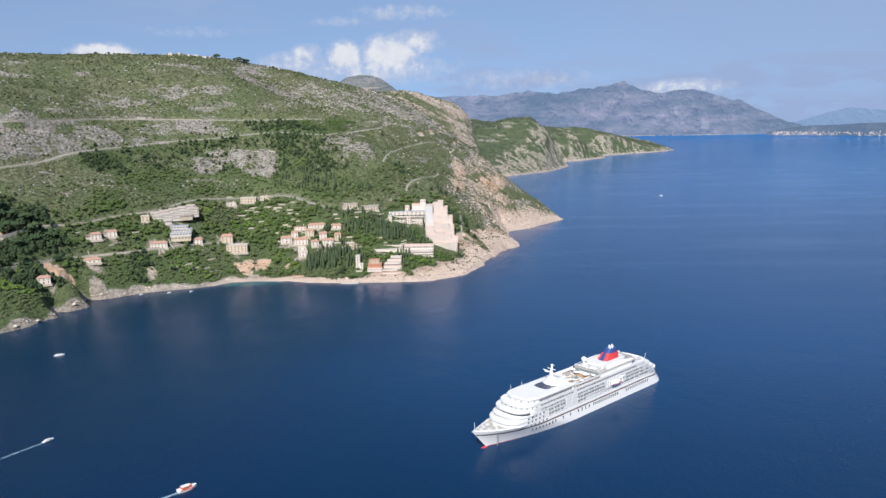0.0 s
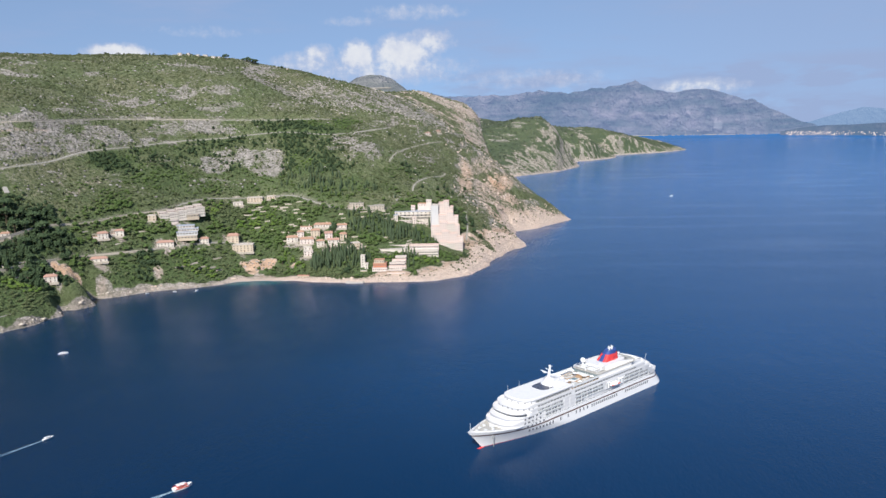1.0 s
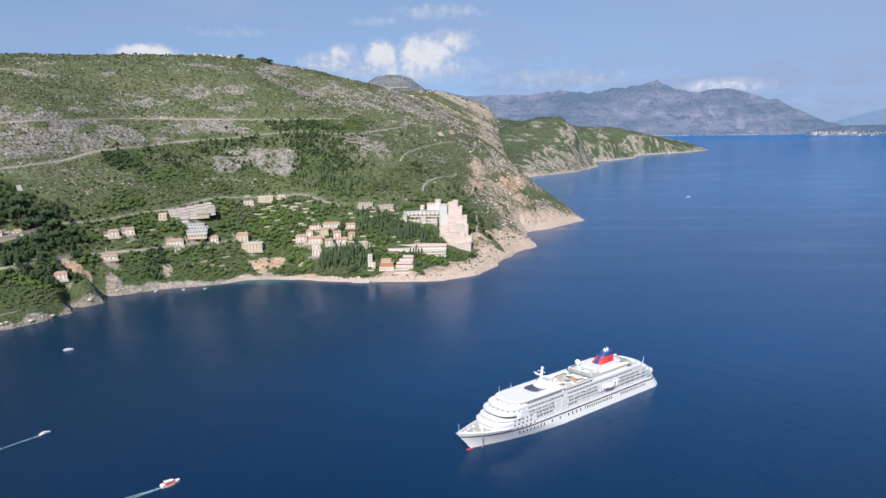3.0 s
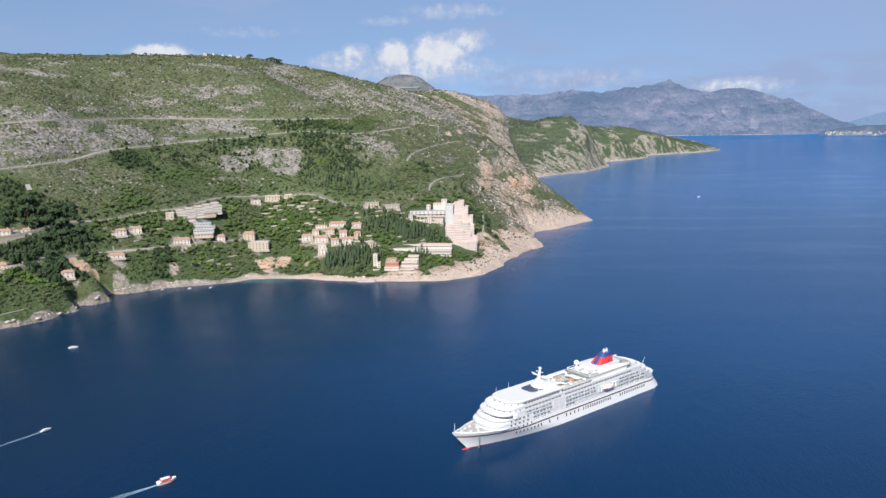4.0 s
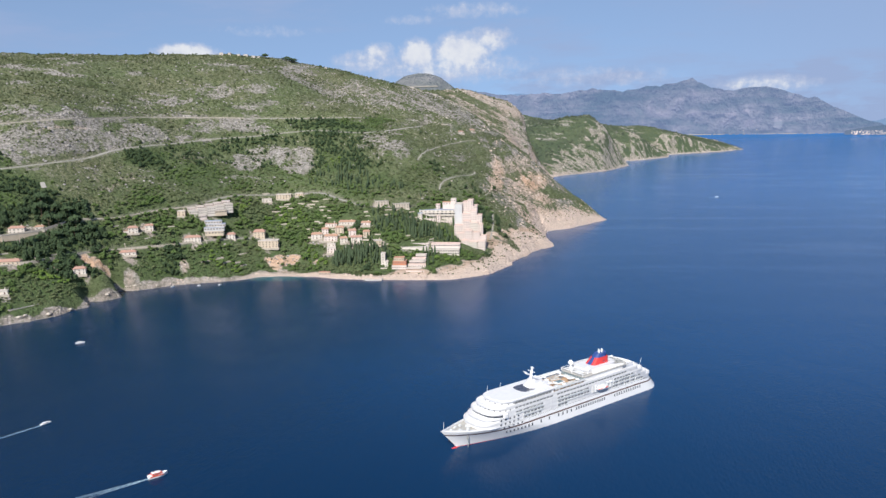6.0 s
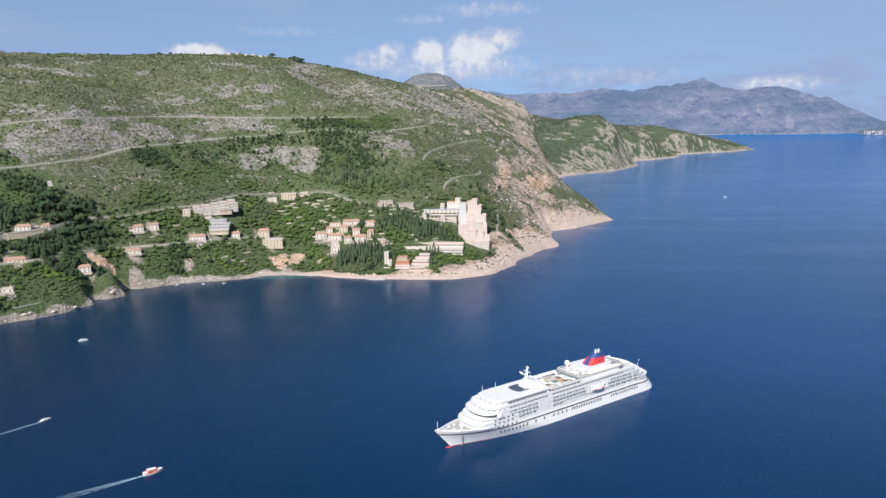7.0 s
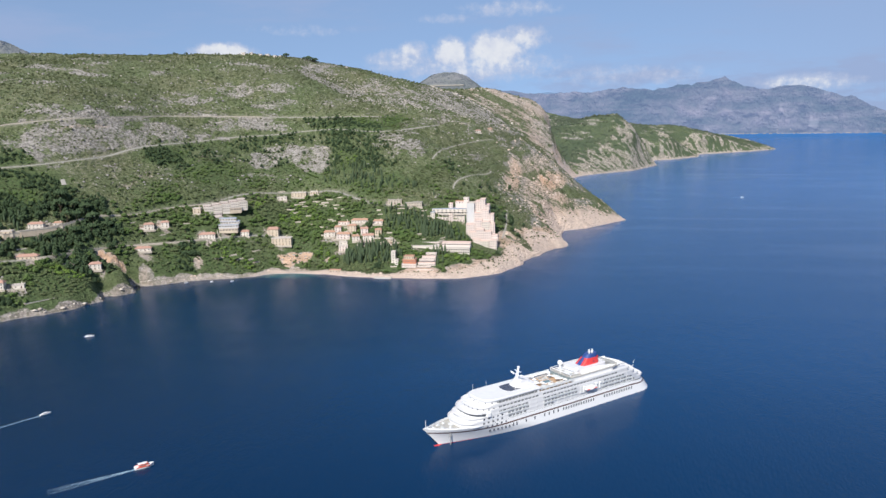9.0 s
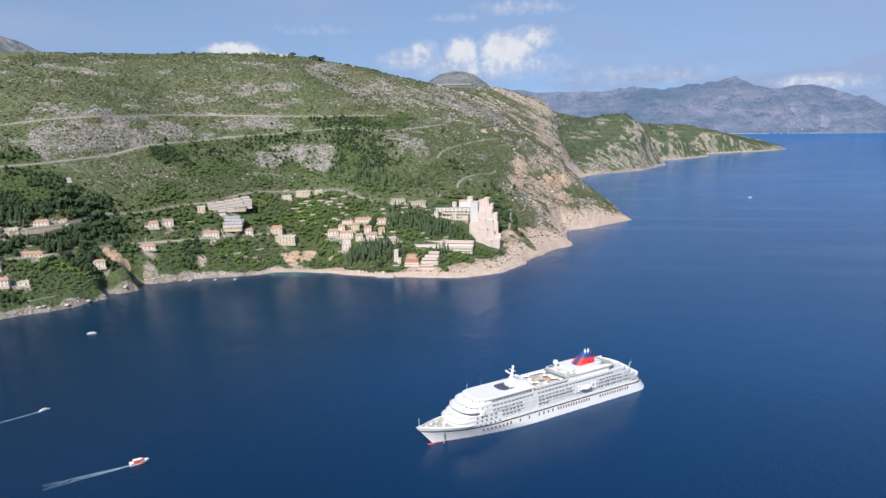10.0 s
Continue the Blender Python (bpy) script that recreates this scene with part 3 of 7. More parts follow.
    h = maths(nodes, links, "ADD", maths(nodes, links, "MULTIPLY", small, maths(nodes, links, "MULTIPLY_ADD", calm, 0.5)), maths(nodes, links, "MULTIPLY", swell, 1.6))
    bump_node(nodes, links, h, 0.46, 0.38, b)
    return m


def far_material(name, green, grey, haze_glow):
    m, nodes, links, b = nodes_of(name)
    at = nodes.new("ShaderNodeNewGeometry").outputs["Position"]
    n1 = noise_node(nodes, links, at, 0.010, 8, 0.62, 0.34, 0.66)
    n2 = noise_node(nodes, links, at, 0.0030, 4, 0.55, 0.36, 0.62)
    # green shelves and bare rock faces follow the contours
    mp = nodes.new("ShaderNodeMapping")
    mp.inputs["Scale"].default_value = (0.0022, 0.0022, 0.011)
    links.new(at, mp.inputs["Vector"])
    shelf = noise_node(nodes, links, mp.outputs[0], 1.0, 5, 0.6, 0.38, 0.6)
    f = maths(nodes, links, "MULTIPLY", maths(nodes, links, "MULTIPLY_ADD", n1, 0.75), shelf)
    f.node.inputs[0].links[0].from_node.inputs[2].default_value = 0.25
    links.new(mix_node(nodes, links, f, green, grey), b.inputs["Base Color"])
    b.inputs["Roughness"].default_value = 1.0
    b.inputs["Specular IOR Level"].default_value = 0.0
    # blue emission stands in for the haze before distant land
    b.inputs["Emission Color"].default_value = (*haze_glow, 1)
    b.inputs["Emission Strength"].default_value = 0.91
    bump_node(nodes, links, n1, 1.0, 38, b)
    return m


land_mat = land_material("limestone hillside", (0.082, 0.126, 0.050), (0.215, 0.195, 0.128))
# same land for the cape, with distance haze tinted into its greens
cape_land_mat = land_material("hazed cape land", (0.068, 0.096, 0.068), (0.14, 0.135, 0.105))
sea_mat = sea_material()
# last colour of each: emitted haze, stronger for farther ranges
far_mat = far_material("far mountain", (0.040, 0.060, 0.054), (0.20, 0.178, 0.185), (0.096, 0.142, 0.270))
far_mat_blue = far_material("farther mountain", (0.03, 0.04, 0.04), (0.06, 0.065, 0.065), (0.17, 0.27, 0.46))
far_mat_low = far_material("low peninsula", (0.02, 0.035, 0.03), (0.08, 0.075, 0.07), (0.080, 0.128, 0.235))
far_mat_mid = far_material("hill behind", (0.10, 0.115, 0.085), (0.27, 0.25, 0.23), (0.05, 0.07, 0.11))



def rock_material(name, pale, dark, stain):
    m, nodes, links, b = nodes_of(name)
    geo = nodes.new("ShaderNodeNewGeometry")
    at = geo.outputs["Position"]
    n1 = noise_node(nodes, links, at, 0.6, 6, 0.65, 0.3, 0.7)
    n2 = noise_node(nodes, links, at, 0.03, 4, 0.55, 0.35, 0.65)
    tone = mix_node(nodes, links, geo.outputs["Random Per Island"], pale, dark)
    tone = mix_node(nodes, links, maths(nodes, links, "MULTIPLY", n2, 0.6), tone, stain)
    tone = mix_node(nodes, links, maths(nodes, links, "MULTIPLY", n1, 0.4), tone, tuple(c * 0.5 for c in dark))
    links.new(tone, b.inputs["Base Color"])
    b.inputs["Roughness"].default_value = 0.95
    b.inputs["Specular IOR Level"].default_value = 0.2
    bump_node(nodes, links, n1, 0.9, 0.5, b)
    return m


shore_rock_mat = rock_material("shore limestone", (0.72, 0.60, 0.51), (0.55, 0.45, 0.38), (0.62, 0.47, 0.38))
west_rock_mat = rock_material("western limestone", (0.68, 0.61, 0.53), (0.50, 0.45, 0.40), (0.58, 0.50, 0.43))
rib_rock_mat = rock_material("weathered limestone ribs", (0.66, 0.60, 0.53), (0.46, 0.42, 0.37), (0.52, 0.46, 0.41))
hill_rock_mat = rock_material("hill limestone", (0.44, 0.42, 0.40), (0.25, 0.24, 0.23), (0.36, 0.32, 0.30))

# ======== shaping helpers ========
# local axes: x towards the bow, y to port, z up from the waterline
def loft(bm, rings, close_u=False):
    """Quads between rings of equal length."""
    rows = [[bm.verts.new(p) for p in ring] for ring in rings]
    n = len(rows[0])
    for a, b in zip(rows, rows[1:]):
        for j in range(n if close_u else n - 1):
            bm.faces.new((a[j], a[(j + 1) % n], b[(j + 1) % n], b[j]))
    return rows


def prism(bm, outline, z0, z1, rake=0.0):
    cx = sum(p[0] for p in outline) / len(outline)
    low = [bm.verts.new((x, y, z0)) for x, y in outline]
    top = [bm.verts.new((x - (rake if x > cx else 0), y, z1)) for x, y in outline]
    n = len(outline)
    for j in range(n):
        bm.faces.new((low[j], low[(j + 1) % n], top[(j + 1) % n], top[j]))
    bm.faces.new(top)
    bm.faces.new(low[::-1])
    bmesh.ops.recalc_face_normals(bm, faces=bm.faces)
    return bm


def rim_wall(bm, outline, z0, z1, thick=0.25):
    """A parapet along an outline."""
    cx, cy = sum(p[0] for p in outline) / len(outline), 0.0
    n = len(outline)
    inner = []
    for x, y in outline:
        r = math.hypot(x - cx, y - cy)
        inner.append((x - thick * (x - cx) / r, y - thick * (y - cy) / r * 2))
    loft(bm, [[(x, y, z0) for x, y in outline], [(x, y, z1) for x, y in outline], [(x, y, z1) for x, y in inner], [(x, y, z0) for x, y in inner]], True)
    return bm


def tube(bm, a, b, r0, r1=None, n=8):
    a, b = Vector(a), Vector(b)
    q = (b - a).to_track_quat("Z", "Y").to_matrix()
    r1 = r0 if r1 is None else r1
    rings = [[a + q @ Vector((r0 * math.cos(t), r0 * math.sin(t), 0)) for t in np.linspace(0, 2 * math.pi, n + 1)[:-1]],
             [b + q @ Vector((r1 * math.cos(t), r1 * math.sin(t), 0)) for t in np.linspace(0, 2 * math.pi, n + 1)[:-1]]]
    rows = loft(bm, rings, True)
    bm.faces.new(rows[0][::-1])
    bm.faces.new(rows[1])
    return bm


def shared(name, me, parent, m, label=""):
    """A part on a mesh that alike parts share."""
    ob = new(name, me)
    ob.parent = parent
    ob.matrix_basis = m
    if label:
        ob["label"] = label
    return ob


def box_mesh(name, sx, sy, sz, mat, bevel=0.0):
    bm = bmesh.new()
    box(bm, -sx / 2, sx / 2, -sy / 2, sy / 2, -sz / 2, sz / 2, bevel)
    me = bpy.data.meshes.new(name)
    bm.to_mesh(me)
    bm.free()
    me.materials.append(mat)
    return me


def smooth_part(ob, angle=40):
    ob.data.polygons.foreach_set("use_smooth", np.ones(len(ob.data.polygons), bool))
    ob.data.set_sharp_from_angle(angle=radians(angle))
    return ob



# ======== land cover ========
# bare rock, warm soil and woods: ovals in plan, as centre, two half-axes and amount
ROCK_WEST = [(-585, 933, 34, 38, -17, 30, 1.0), (-554, 1001, 23, 46, -14, 28, 0.95), (-595, 900, 20, 15, -13, 21, 0.85), (-526, 1015, 17, 29, -9, 18, 0.8), (-516, 1072, 27, 41, -12, 25, 0.8), (-484, 1123, 28, 38, -8, 20, 0.7), (-416, 1197, 37, 19, -6, 19, 0.9), (-459, 1163, 25, 18, -6, 16, 0.75), (-589, 1002, 21, 47, -7, 13, 0.9), (-626, 970, 26, 17, -8, 14, 0.7), (-500, 940, 41, 52, -13, 25, 0.5), (-540, 918, 27, 44, -5, 8, 0.55)]
ROCK_UPPER = [(-528, 1195, 45, 31, -4, 10, 0.8), (-475, 1257, 30, 16, -8, 21, 0.85), (-558, 1140, 12, 30, -6, 13, 0.6), (-418, 1295, 42, 27, -3, 9, 0.75), (-419, 1265, 35, 19, -4, 11, 0.5), (-602, 1105, 17, 49, -6, 11, 0.5), (-632, 1081, 11, 35, -10, 17, 0.45), (-396, 1464, 20, 54, -10, 36, 0.9), (-350, 1505, 25, 20, -5, 21, 0.5), (-525, 1257, 31, 20, -4, 11, 0.35), (-612, 1251, 44, 32, -12, 24, 0.3)]
ROCK_STREAKED = [(-291, 1444, 59, 42, -13, 59, 0.7), (-202, 1446, 57, 58, -10, 62, 0.75), (-305, 1326, 43, 35, -8, 32, 0.55), (-135, 1455, 36, 68, -7, 55, 0.75), (-227, 1346, 47, 36, -4, 22, 0.5)]
ROCK_MID = [(-328, 1156, 58, 8, -6, 22, 0.95), (-297, 1141, 30, 2, -5, 21, 0.85), (-372, 1127, 31, 14, -6, 19, 0.85), (-151, 1186, 27, 15, -4, 29, 0.9), (-182, 1209, 27, 4, -2, 13, 0.6), (-205, 1137, 36, 0, -3, 16, 0.35), (-102, 1086, 19, 10, -1, 7, 0.4), (-66, 1385, 55, 95, -1, 17, 0.6), (-16, 1445, 14, 31, -1, 15, 0.7)]
ROCK_CLIFF = [(6, 1329, 16, 36, -3, 95, 0.95), (44, 1451, 37, 93, 0, 67, 0.85), (81, 1431, 29, 54, 2, 65, 1.0), (51, 1337, 35, 65, 0, 42, 0.75), (129, 1411, 40, 63, 2, 32, 0.7), (161, 1409, 45, 54, 1, 16, 1.0), (44, 1226, 24, 55, 0, 30, 0.55), (66, 1136, 33, 105, 1, 46, 0.9), (-5, 1368, 13, 19, -1, 36, 0.75), (95, 1341, 28, 33, 0, 9, 0.6)]
OCHRE_CLIFF = [(7, 1310, 14, 33, -2, 87, 0.8), (81, 1431, 27, 52, 1, 63, 1.0), (44, 1436, 35, 79, 0, 59, 0.5), (155, 1402, 44, 54, 1, 16, 0.75), (66, 1136, 33, 105, 1, 46, 0.7), (-53, 1157, 11, 13, -1, 15, 0.8), (-3, 1116, 16, 20, -1, 14, 0.5), (-578, 975, 20, 33, -1, 2, 0.6), (-497, 934, 36, 46, -10, 20, 0.35), (54, 1328, 30, 62, 0, 39, 0.6), (-258, 952, 18, 2, -2, 8, 0.9)]
WOODS_HIGH = [(-255, 1238, 75, 15, -7, 33, 1.0), (-325, 1247, 26, 11, -2, 8, 0.7), (-487, 1025, 22, 27, -10, 22, 1.0), (-425, 1043, 35, 37, -12, 29, 0.85), (-473, 1089, 26, 40, -7, 16, 0.6), (-234, 1146, 55, -4, -8, 37, 0.8), (-270, 1181, 27, 3, -8, 33, 0.8), (-98, 1160, 40, 40, -3, 31, 0.45), (-180, 1096, 85, 11, -3, 16, 0.75), (-475, 1156, 9, 9, -7, 18, 0.9), (-390, 1177, 48, 23, -4, 11, 0.8), (-198, 1299, 20, 21, -6, 32, 1.0)]
WOODS_LOW = [(-578, 812, 44, 34, -24, 44, 1.0), (-610, 850, 30, 24, -14, 26, 0.8), (-551, 840, 31, 28, -18, 30, 0.9), (-489, 840, 18, 17, -20, 36, 1.0), (-62, 1021, 68, 40, -4, 38, 1.0), (-117, 1016, 47, 11, -5, 35, 1.0), (-310, 1033, 42, 23, -10, 32, 0.95), (-369, 894, 67, 49, -6, 15, 1.0), (-460, 742, 26, 29, -19, 32, 1.0), (-209, 1068, 69, -4, -2, 11, 0.8), (-442, 929, 30, 32, -8, 18, 0.85), (-47, 1129, 48, 53, -2, 24, 0.25)]
ROCKS_EAST = [(30, 2320, 70, 170, .6), (90, 1520, 60, 70, .8), (95, 1290, 40, 90, .6), (70, 1170, 30, 50, .8)]
OCHRE = [(-40, 2250, 200, 420, .45), (-414, 829, 10, 6, .35), (-368, 878, 10, 10, .6), (75, 1140, 26, 26, .8), (85, 1310, 60, 120, .6)]
SOIL = [(-262, 949, 17, 9, 1), (-272, 938, 10, 8, 1), (-460, 811, 4, 5, 1), (-453, 813, 5, 4, 1), (-446, 817, 5, 4, 1), (-440, 821, 4, 3, 1), (-281, 944, 9, 6, 1), (-270, 954, 8, 5, 1), (-253, 957, 9, 5, 1), (-218, 945, 4, 5, .8)]
PALE = [(-414, 829, 10, 6, 1), (-370, 877, 7, 8, .7)]
YARD_SPOTS = [(-446, 772), (-437, 877), (-423, 892), (-428, 845), (-400, 938), (-374, 911), (-336, 944), (-323, 1055), (-302, 1072), (-279, 1077), (-230, 989), (-208, 983), (-189, 977), (-171, 977), (-214, 1010), (-191, 1011), (-164, 1009), (-140, 968), (-525, 783), (-540, 752), (-551, 740), (-504, 737), (-509, 800), (-516, 695), (-497, 677), (-481, 690), (-202, 960), (-149, 1053), (-121, 1055), (-306, 972), (-290, 962)]
YARDS = [(x, y, 15, 10, .75) for x, y in YARD_SPOTS] + [(-370, 955, 32, 14, 0.7), (-355, 930, 20, 10, 0.7), (-60, 1045, 30, 12, 0.5), (-80, 960, 30, 8, 0.6)]
RIBS = [(-310, 1420, 110, 70, .8), (-200, 1430, 150, 80, .95), (-100, 1560, 120, 120, .9), (-94, 1720, 130, 160, .95), (-59, 2209, 170, 330, 1.0), (30, 2320, 110, 220, 1.0), (60, 1340, 60, 90, .9), (20, 1230, 40, 90, .7)]


def blobs(x, y, items):
    out = np.zeros(np.shape(x))
    for cx, cy, rx, ry, a in items:
        out = np.maximum(out, a * np.clip(1.5 - ((x - cx) / rx) ** 2 - ((y - cy) / ry) ** 2, 0, 1))
    return out


def ovals(x, y, items):
    """Like blobs, with slanting half-axes."""
    out = np.zeros(np.shape(x))
    for cx, cy, ux, uy, vx, vy, a in items:
        det = ux * vy - uy * vx
        p, q = ((x - cx) * vy - (y - cy) * vx) / det, ((y - cy) * ux - (x - cx) * uy) / det
        out = np.maximum(out, a * np.clip(1.45 - p * p - q * q, 0, 1))
    return out


def cover(x, y, z):
    """Rock, ochre, lush green and track at each place, 0 to 1."""
    d = inland(x, y)
    wob = fractal(x, y, 45, 4, 71)
    fine = fractal(x, y, 12, 3, 77)
    xx, yy = x + 9 * wob + 5 * fine, y + 12 * fractal(x, y, 45, 4, 73) + 5 * fractal(x, y, 12, 3, 79)
    slope_rock = np.maximum(np.maximum(ovals(xx, yy, ROCK_WEST), ovals(xx, yy, ROCK_UPPER)), np.maximum(ovals(xx, yy, ROCK_STREAKED), ovals(xx, yy, ROCK_MID)))
    cliff = np.maximum(ovals(xx, yy, ROCK_CLIFF), blobs(xx, yy, ROCKS_EAST))
    rock = np.maximum(slope_rock * 0.80, cliff * 0.90) * np.clip(0.80 + 0.6 * fine, 0, 1)
    warm = np.maximum(blobs(xx, yy, OCHRE), ovals(xx, yy, OCHRE_CLIFF))
    soil = blobs(x + 3 * fine, y + 3 * wob, SOIL)
    warm = np.maximum(warm, soil)
    shore_w = np.interp(x, [-480, -420, -300, -200, -60, 20, 100, 200, 260], [6, 6, 8, 13, 22, 38, 28, 20, 6])
    shore_w = shore_w + 7 * np.exp(-((x + 262) / 40) ** 2) * (y < 1000)
    rim = np.clip((shore_w * (1 + 0.9 * wob + 0.35 * fine) - d) / 5, 0, 1)
    cape = np.clip((y - 2600) / 200, 0, 1)
    rim = np.maximum(rim, cape * np.clip((170 - d + 110 * fractal(x, y, 150, 4, 75)) / 60, 0, 1) * np.clip(0.55 + 1.3 * fractal(x, y, 42, 5, 79, 0.75) + 1.1 * fractal(x, y, 17, 2, 81), 0.0, 0.53))
    rim = np.maximum(rim, cape * np.clip((7 - d) / 6, 0, 1))
    warm = np.maximum(warm, rim * np.clip((x + 330) / 140, 0.12, 0.75) * np.clip(1 - cape * 0.45, 0, 1))
    ribs = fractal(y * 0.35, (z + 0.5 * x) * 2.4, 17, 4, 87, 0.6)
    rock = np.maximum(rock, blobs(x, y, RIBS) * np.clip(0.40 + 1.25 * ribs, 0, 0.95))
    rock = np.maximum(np.maximum(rock, rim), np.maximum(soil, blobs(x + 3 * fine, y + 3 * wob, PALE)))
    beds = fractal(x * 0.45 + 0.2 * y, z * 3.2 + 0.25 * y, 30, 5, 83, 0.6)
    yard = blobs(x + 6 * fine, y + 6 * wob, YARDS) * np.clip(0.5 + 0.9 * fractal(x, y, 9, 3, 93), 0, 1)
    rock, warm = np.maximum(rock, yard), np.maximum(warm, 0.45 * yard)
    speck = np.clip(0.30 + 0.62 * beds, 0, 0.62) * np.clip((z - 70) / 60, 0, 1) * np.clip(0.75 + 0.9 * wob, 0.25, 1)
    wood = np.maximum(ovals(xx, yy, WOODS_HIGH), ovals(xx, yy, WOODS_LOW))
    rock = np.maximum(rock, speck * (1 - 0.85 * wood))
    low = np.clip((88 - z) / 14, 0, 1) * np.clip((x + 700) / 40, 0, 1) * np.clip((40 - x) / 50, 0, 1) * np.clip((1160 - y) / 60, 0, 1)
    wood = np.maximum(wood, low * np.clip(0.85 + 0.5 * wob, 0, 1))
    belt = np.clip((z - 72) / 15, 0, 1) * np.clip((200 - z) / 30, 0, 1) * np.clip((x + 520) / 60, 0, 1) * np.clip((-110 - x) / 80, 0.12, 1) * np.clip((1300 - y) / 50, 0, 1) * (x < 10)
    wood = np.maximum(wood, belt * np.clip(0.42 + 0.6 * wob, 0.05, 0.8))
    wood = np.maximum(wood, np.clip((y - 2600) / 160, 0, 1) * np.clip(0.85 + 0.5 * wob, 0.35, 1))
    wood = wood * np.clip(1 - 1.6 * np.maximum(rock * (rock > 0.3), 0), 0, 1)
    share, _ = near_track(x, y)
    bare = np.clip((shore_w * (0.8 + 0.5 * wob) - d) / 6, 0, 1) * np.clip((x + 320) / 40, 0.25, 1) * (1 - cape)
    return rock, warm, np.clip(wood, 0, 1), share, d, bare


def put_attr(me, name, values):
    a = me.attributes.new(name, "FLOAT", "POINT")
    a.data.foreach_set("value", np.asarray(values, np.float32))


for nm, xs, ys, lab in (("ground_slope", np.arange(-1150, 326, 3.0), np.arange(470, 1572, 3.0), "limestone hillside with scrub, woods and pale rock"),
                        ("ground_headland", np.arange(-1150, 326, 7.0), np.arange(1560, 2815, 7.0), "bare rocky ridge falling steeply to the sea"),
                        ("ground_cape", np.arange(-300, 1700, 8.0), np.arange(2790, 5400, 8.0), "low rocky cape with green scrub")):
    me, real = grid_mesh(nm, xs, ys, height)
    rock, warm, wood, share, _, bare = cover(real[:, 0], real[:, 1], real[:, 2])
    for key, val in (("rock", rock), ("warm", warm), ("lush", wood), ("track", np.clip(share * 2 - 1.2, 0, 1) * 0.7), ("bare", bare)):
        put_attr(me, key, val)
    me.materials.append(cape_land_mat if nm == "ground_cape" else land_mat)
    tagged(new(nm, me), lab, "hillside", kind="structure")


def ribbon(name, line, half, lift, label):
    p = smooth_line(line, 5)
    t = np.gradient(p[:, :2], axis=0)
    t /= np.linalg.norm(t, axis=1)[:, None]
    n = np.c_[-t[:, 1], t[:, 0]]
    verts = [(*(q[:2] + m * s * half), q[2] + lift - (0.6 if abs(s) > 1 else 0)) for q, m in zip(p, n) for s in (-1.1, -1, 1, 1.1)]
    faces = [(i * 4 + k, i * 4 + k + 1, i * 4 + k + 5, i * 4 + k + 4) for i in range(len(p) - 1) for k in range(3)]
    me = mesh_from(name, verts, faces)
    me.materials.append(road_mat)
    return tagged(new(name, me), label, "road", kind="structure")


ribbon("road_upper", ROAD_UPPER, 4.4, 0.5, "pale two-lane coast road cut into the slope")
ribbon("road_lower", ROAD_LOWER, 2.6, 0.5, "pale narrow road climbing across the slope")
ribbon("lane_low", LANE_LOW, 1.7, 0.3, "light concrete lane between the villas")
ribbon("lane_high", LANE_HIGH, 1.6, 0.3, "light concrete lane above the villas")
ribbon("path_east", PATH_EAST, 0.7, 0.3, "dusty footpath on the headland")
ribbon("path_mid", PATH_MID, 0.8, 0.3, "dusty zigzag path on the headland")
ribbon("path_cliff", PATH_CLIFF, 0.8, 0.3, "dusty path beside the hotel")
# grey scree chute on the western slope
ribbon("chute", [(-563, 884, 140), (-552, 876, 130), (-541, 866, 120)], 2.6, 1.4, "grey scree chute on the slope")


def walls_beside(line, side, half, height_, n0, n1, name, label):
    """A low stone wall along part of a road."""
    p = smooth_line(line, 5)[n0:n1]
    t = np.gradient(p[:, :2], axis=0)
    t /= np.linalg.norm(t, axis=1)[:, None]
    n = np.c_[-t[:, 1], t[:, 0]] * side
    bm = bmesh.new()
    rings = []
    for q, m in zip(p, n):
        a, b = q[:2] + m * half, q[:2] + m * (half + 0.6)
        rings.append([(*a, q[2] - 3), (*a, q[2] + height_), (*b, q[2] + height_), (*b, q[2] - 3)])
    loft(bm, rings, True)
    me = bpy.data.meshes.new(name)
    bm.to_mesh(me)
    bm.free()
    me.materials.append(stone_wall)
    return tagged(new(name, me), label, "wall", kind="structure")


walls_beside(LANE_HIGH, -1, 3.0, 1.6, 4, 60, "retaining_wall", "pale stone wall beside the upper lane")
walls_beside(LANE_LOW, -1, 3.0, 2.2, 6, 46, "retaining_wall", "pale stone wall beside the lower lane")
walls_beside(ROAD_UPPER, -1, 4.6, 1.0, 10, 90, "retaining_wall", "pale parapet of the coast road")

# ======== sea ========
rings = np.concatenate([np.arange(0, 1500, 50.0), np.geomspace(1500, 60000, 70)])
turns = np.linspace(0, 2 * math.pi, 301)[:-1]
sv = [(47 + r * math.cos(a), 3 + r * math.sin(a), 0) for r in rings[1:] for a in turns]
sf = [tuple(range(300))]
for i in range(len(rings) - 2):
    for j in range(300):
        a, b = i * 300 + j, i * 300 + (j + 1) % 300
        sf.append((a, a + 300, b + 300, b))
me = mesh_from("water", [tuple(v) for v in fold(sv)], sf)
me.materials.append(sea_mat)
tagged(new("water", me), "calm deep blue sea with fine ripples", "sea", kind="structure")


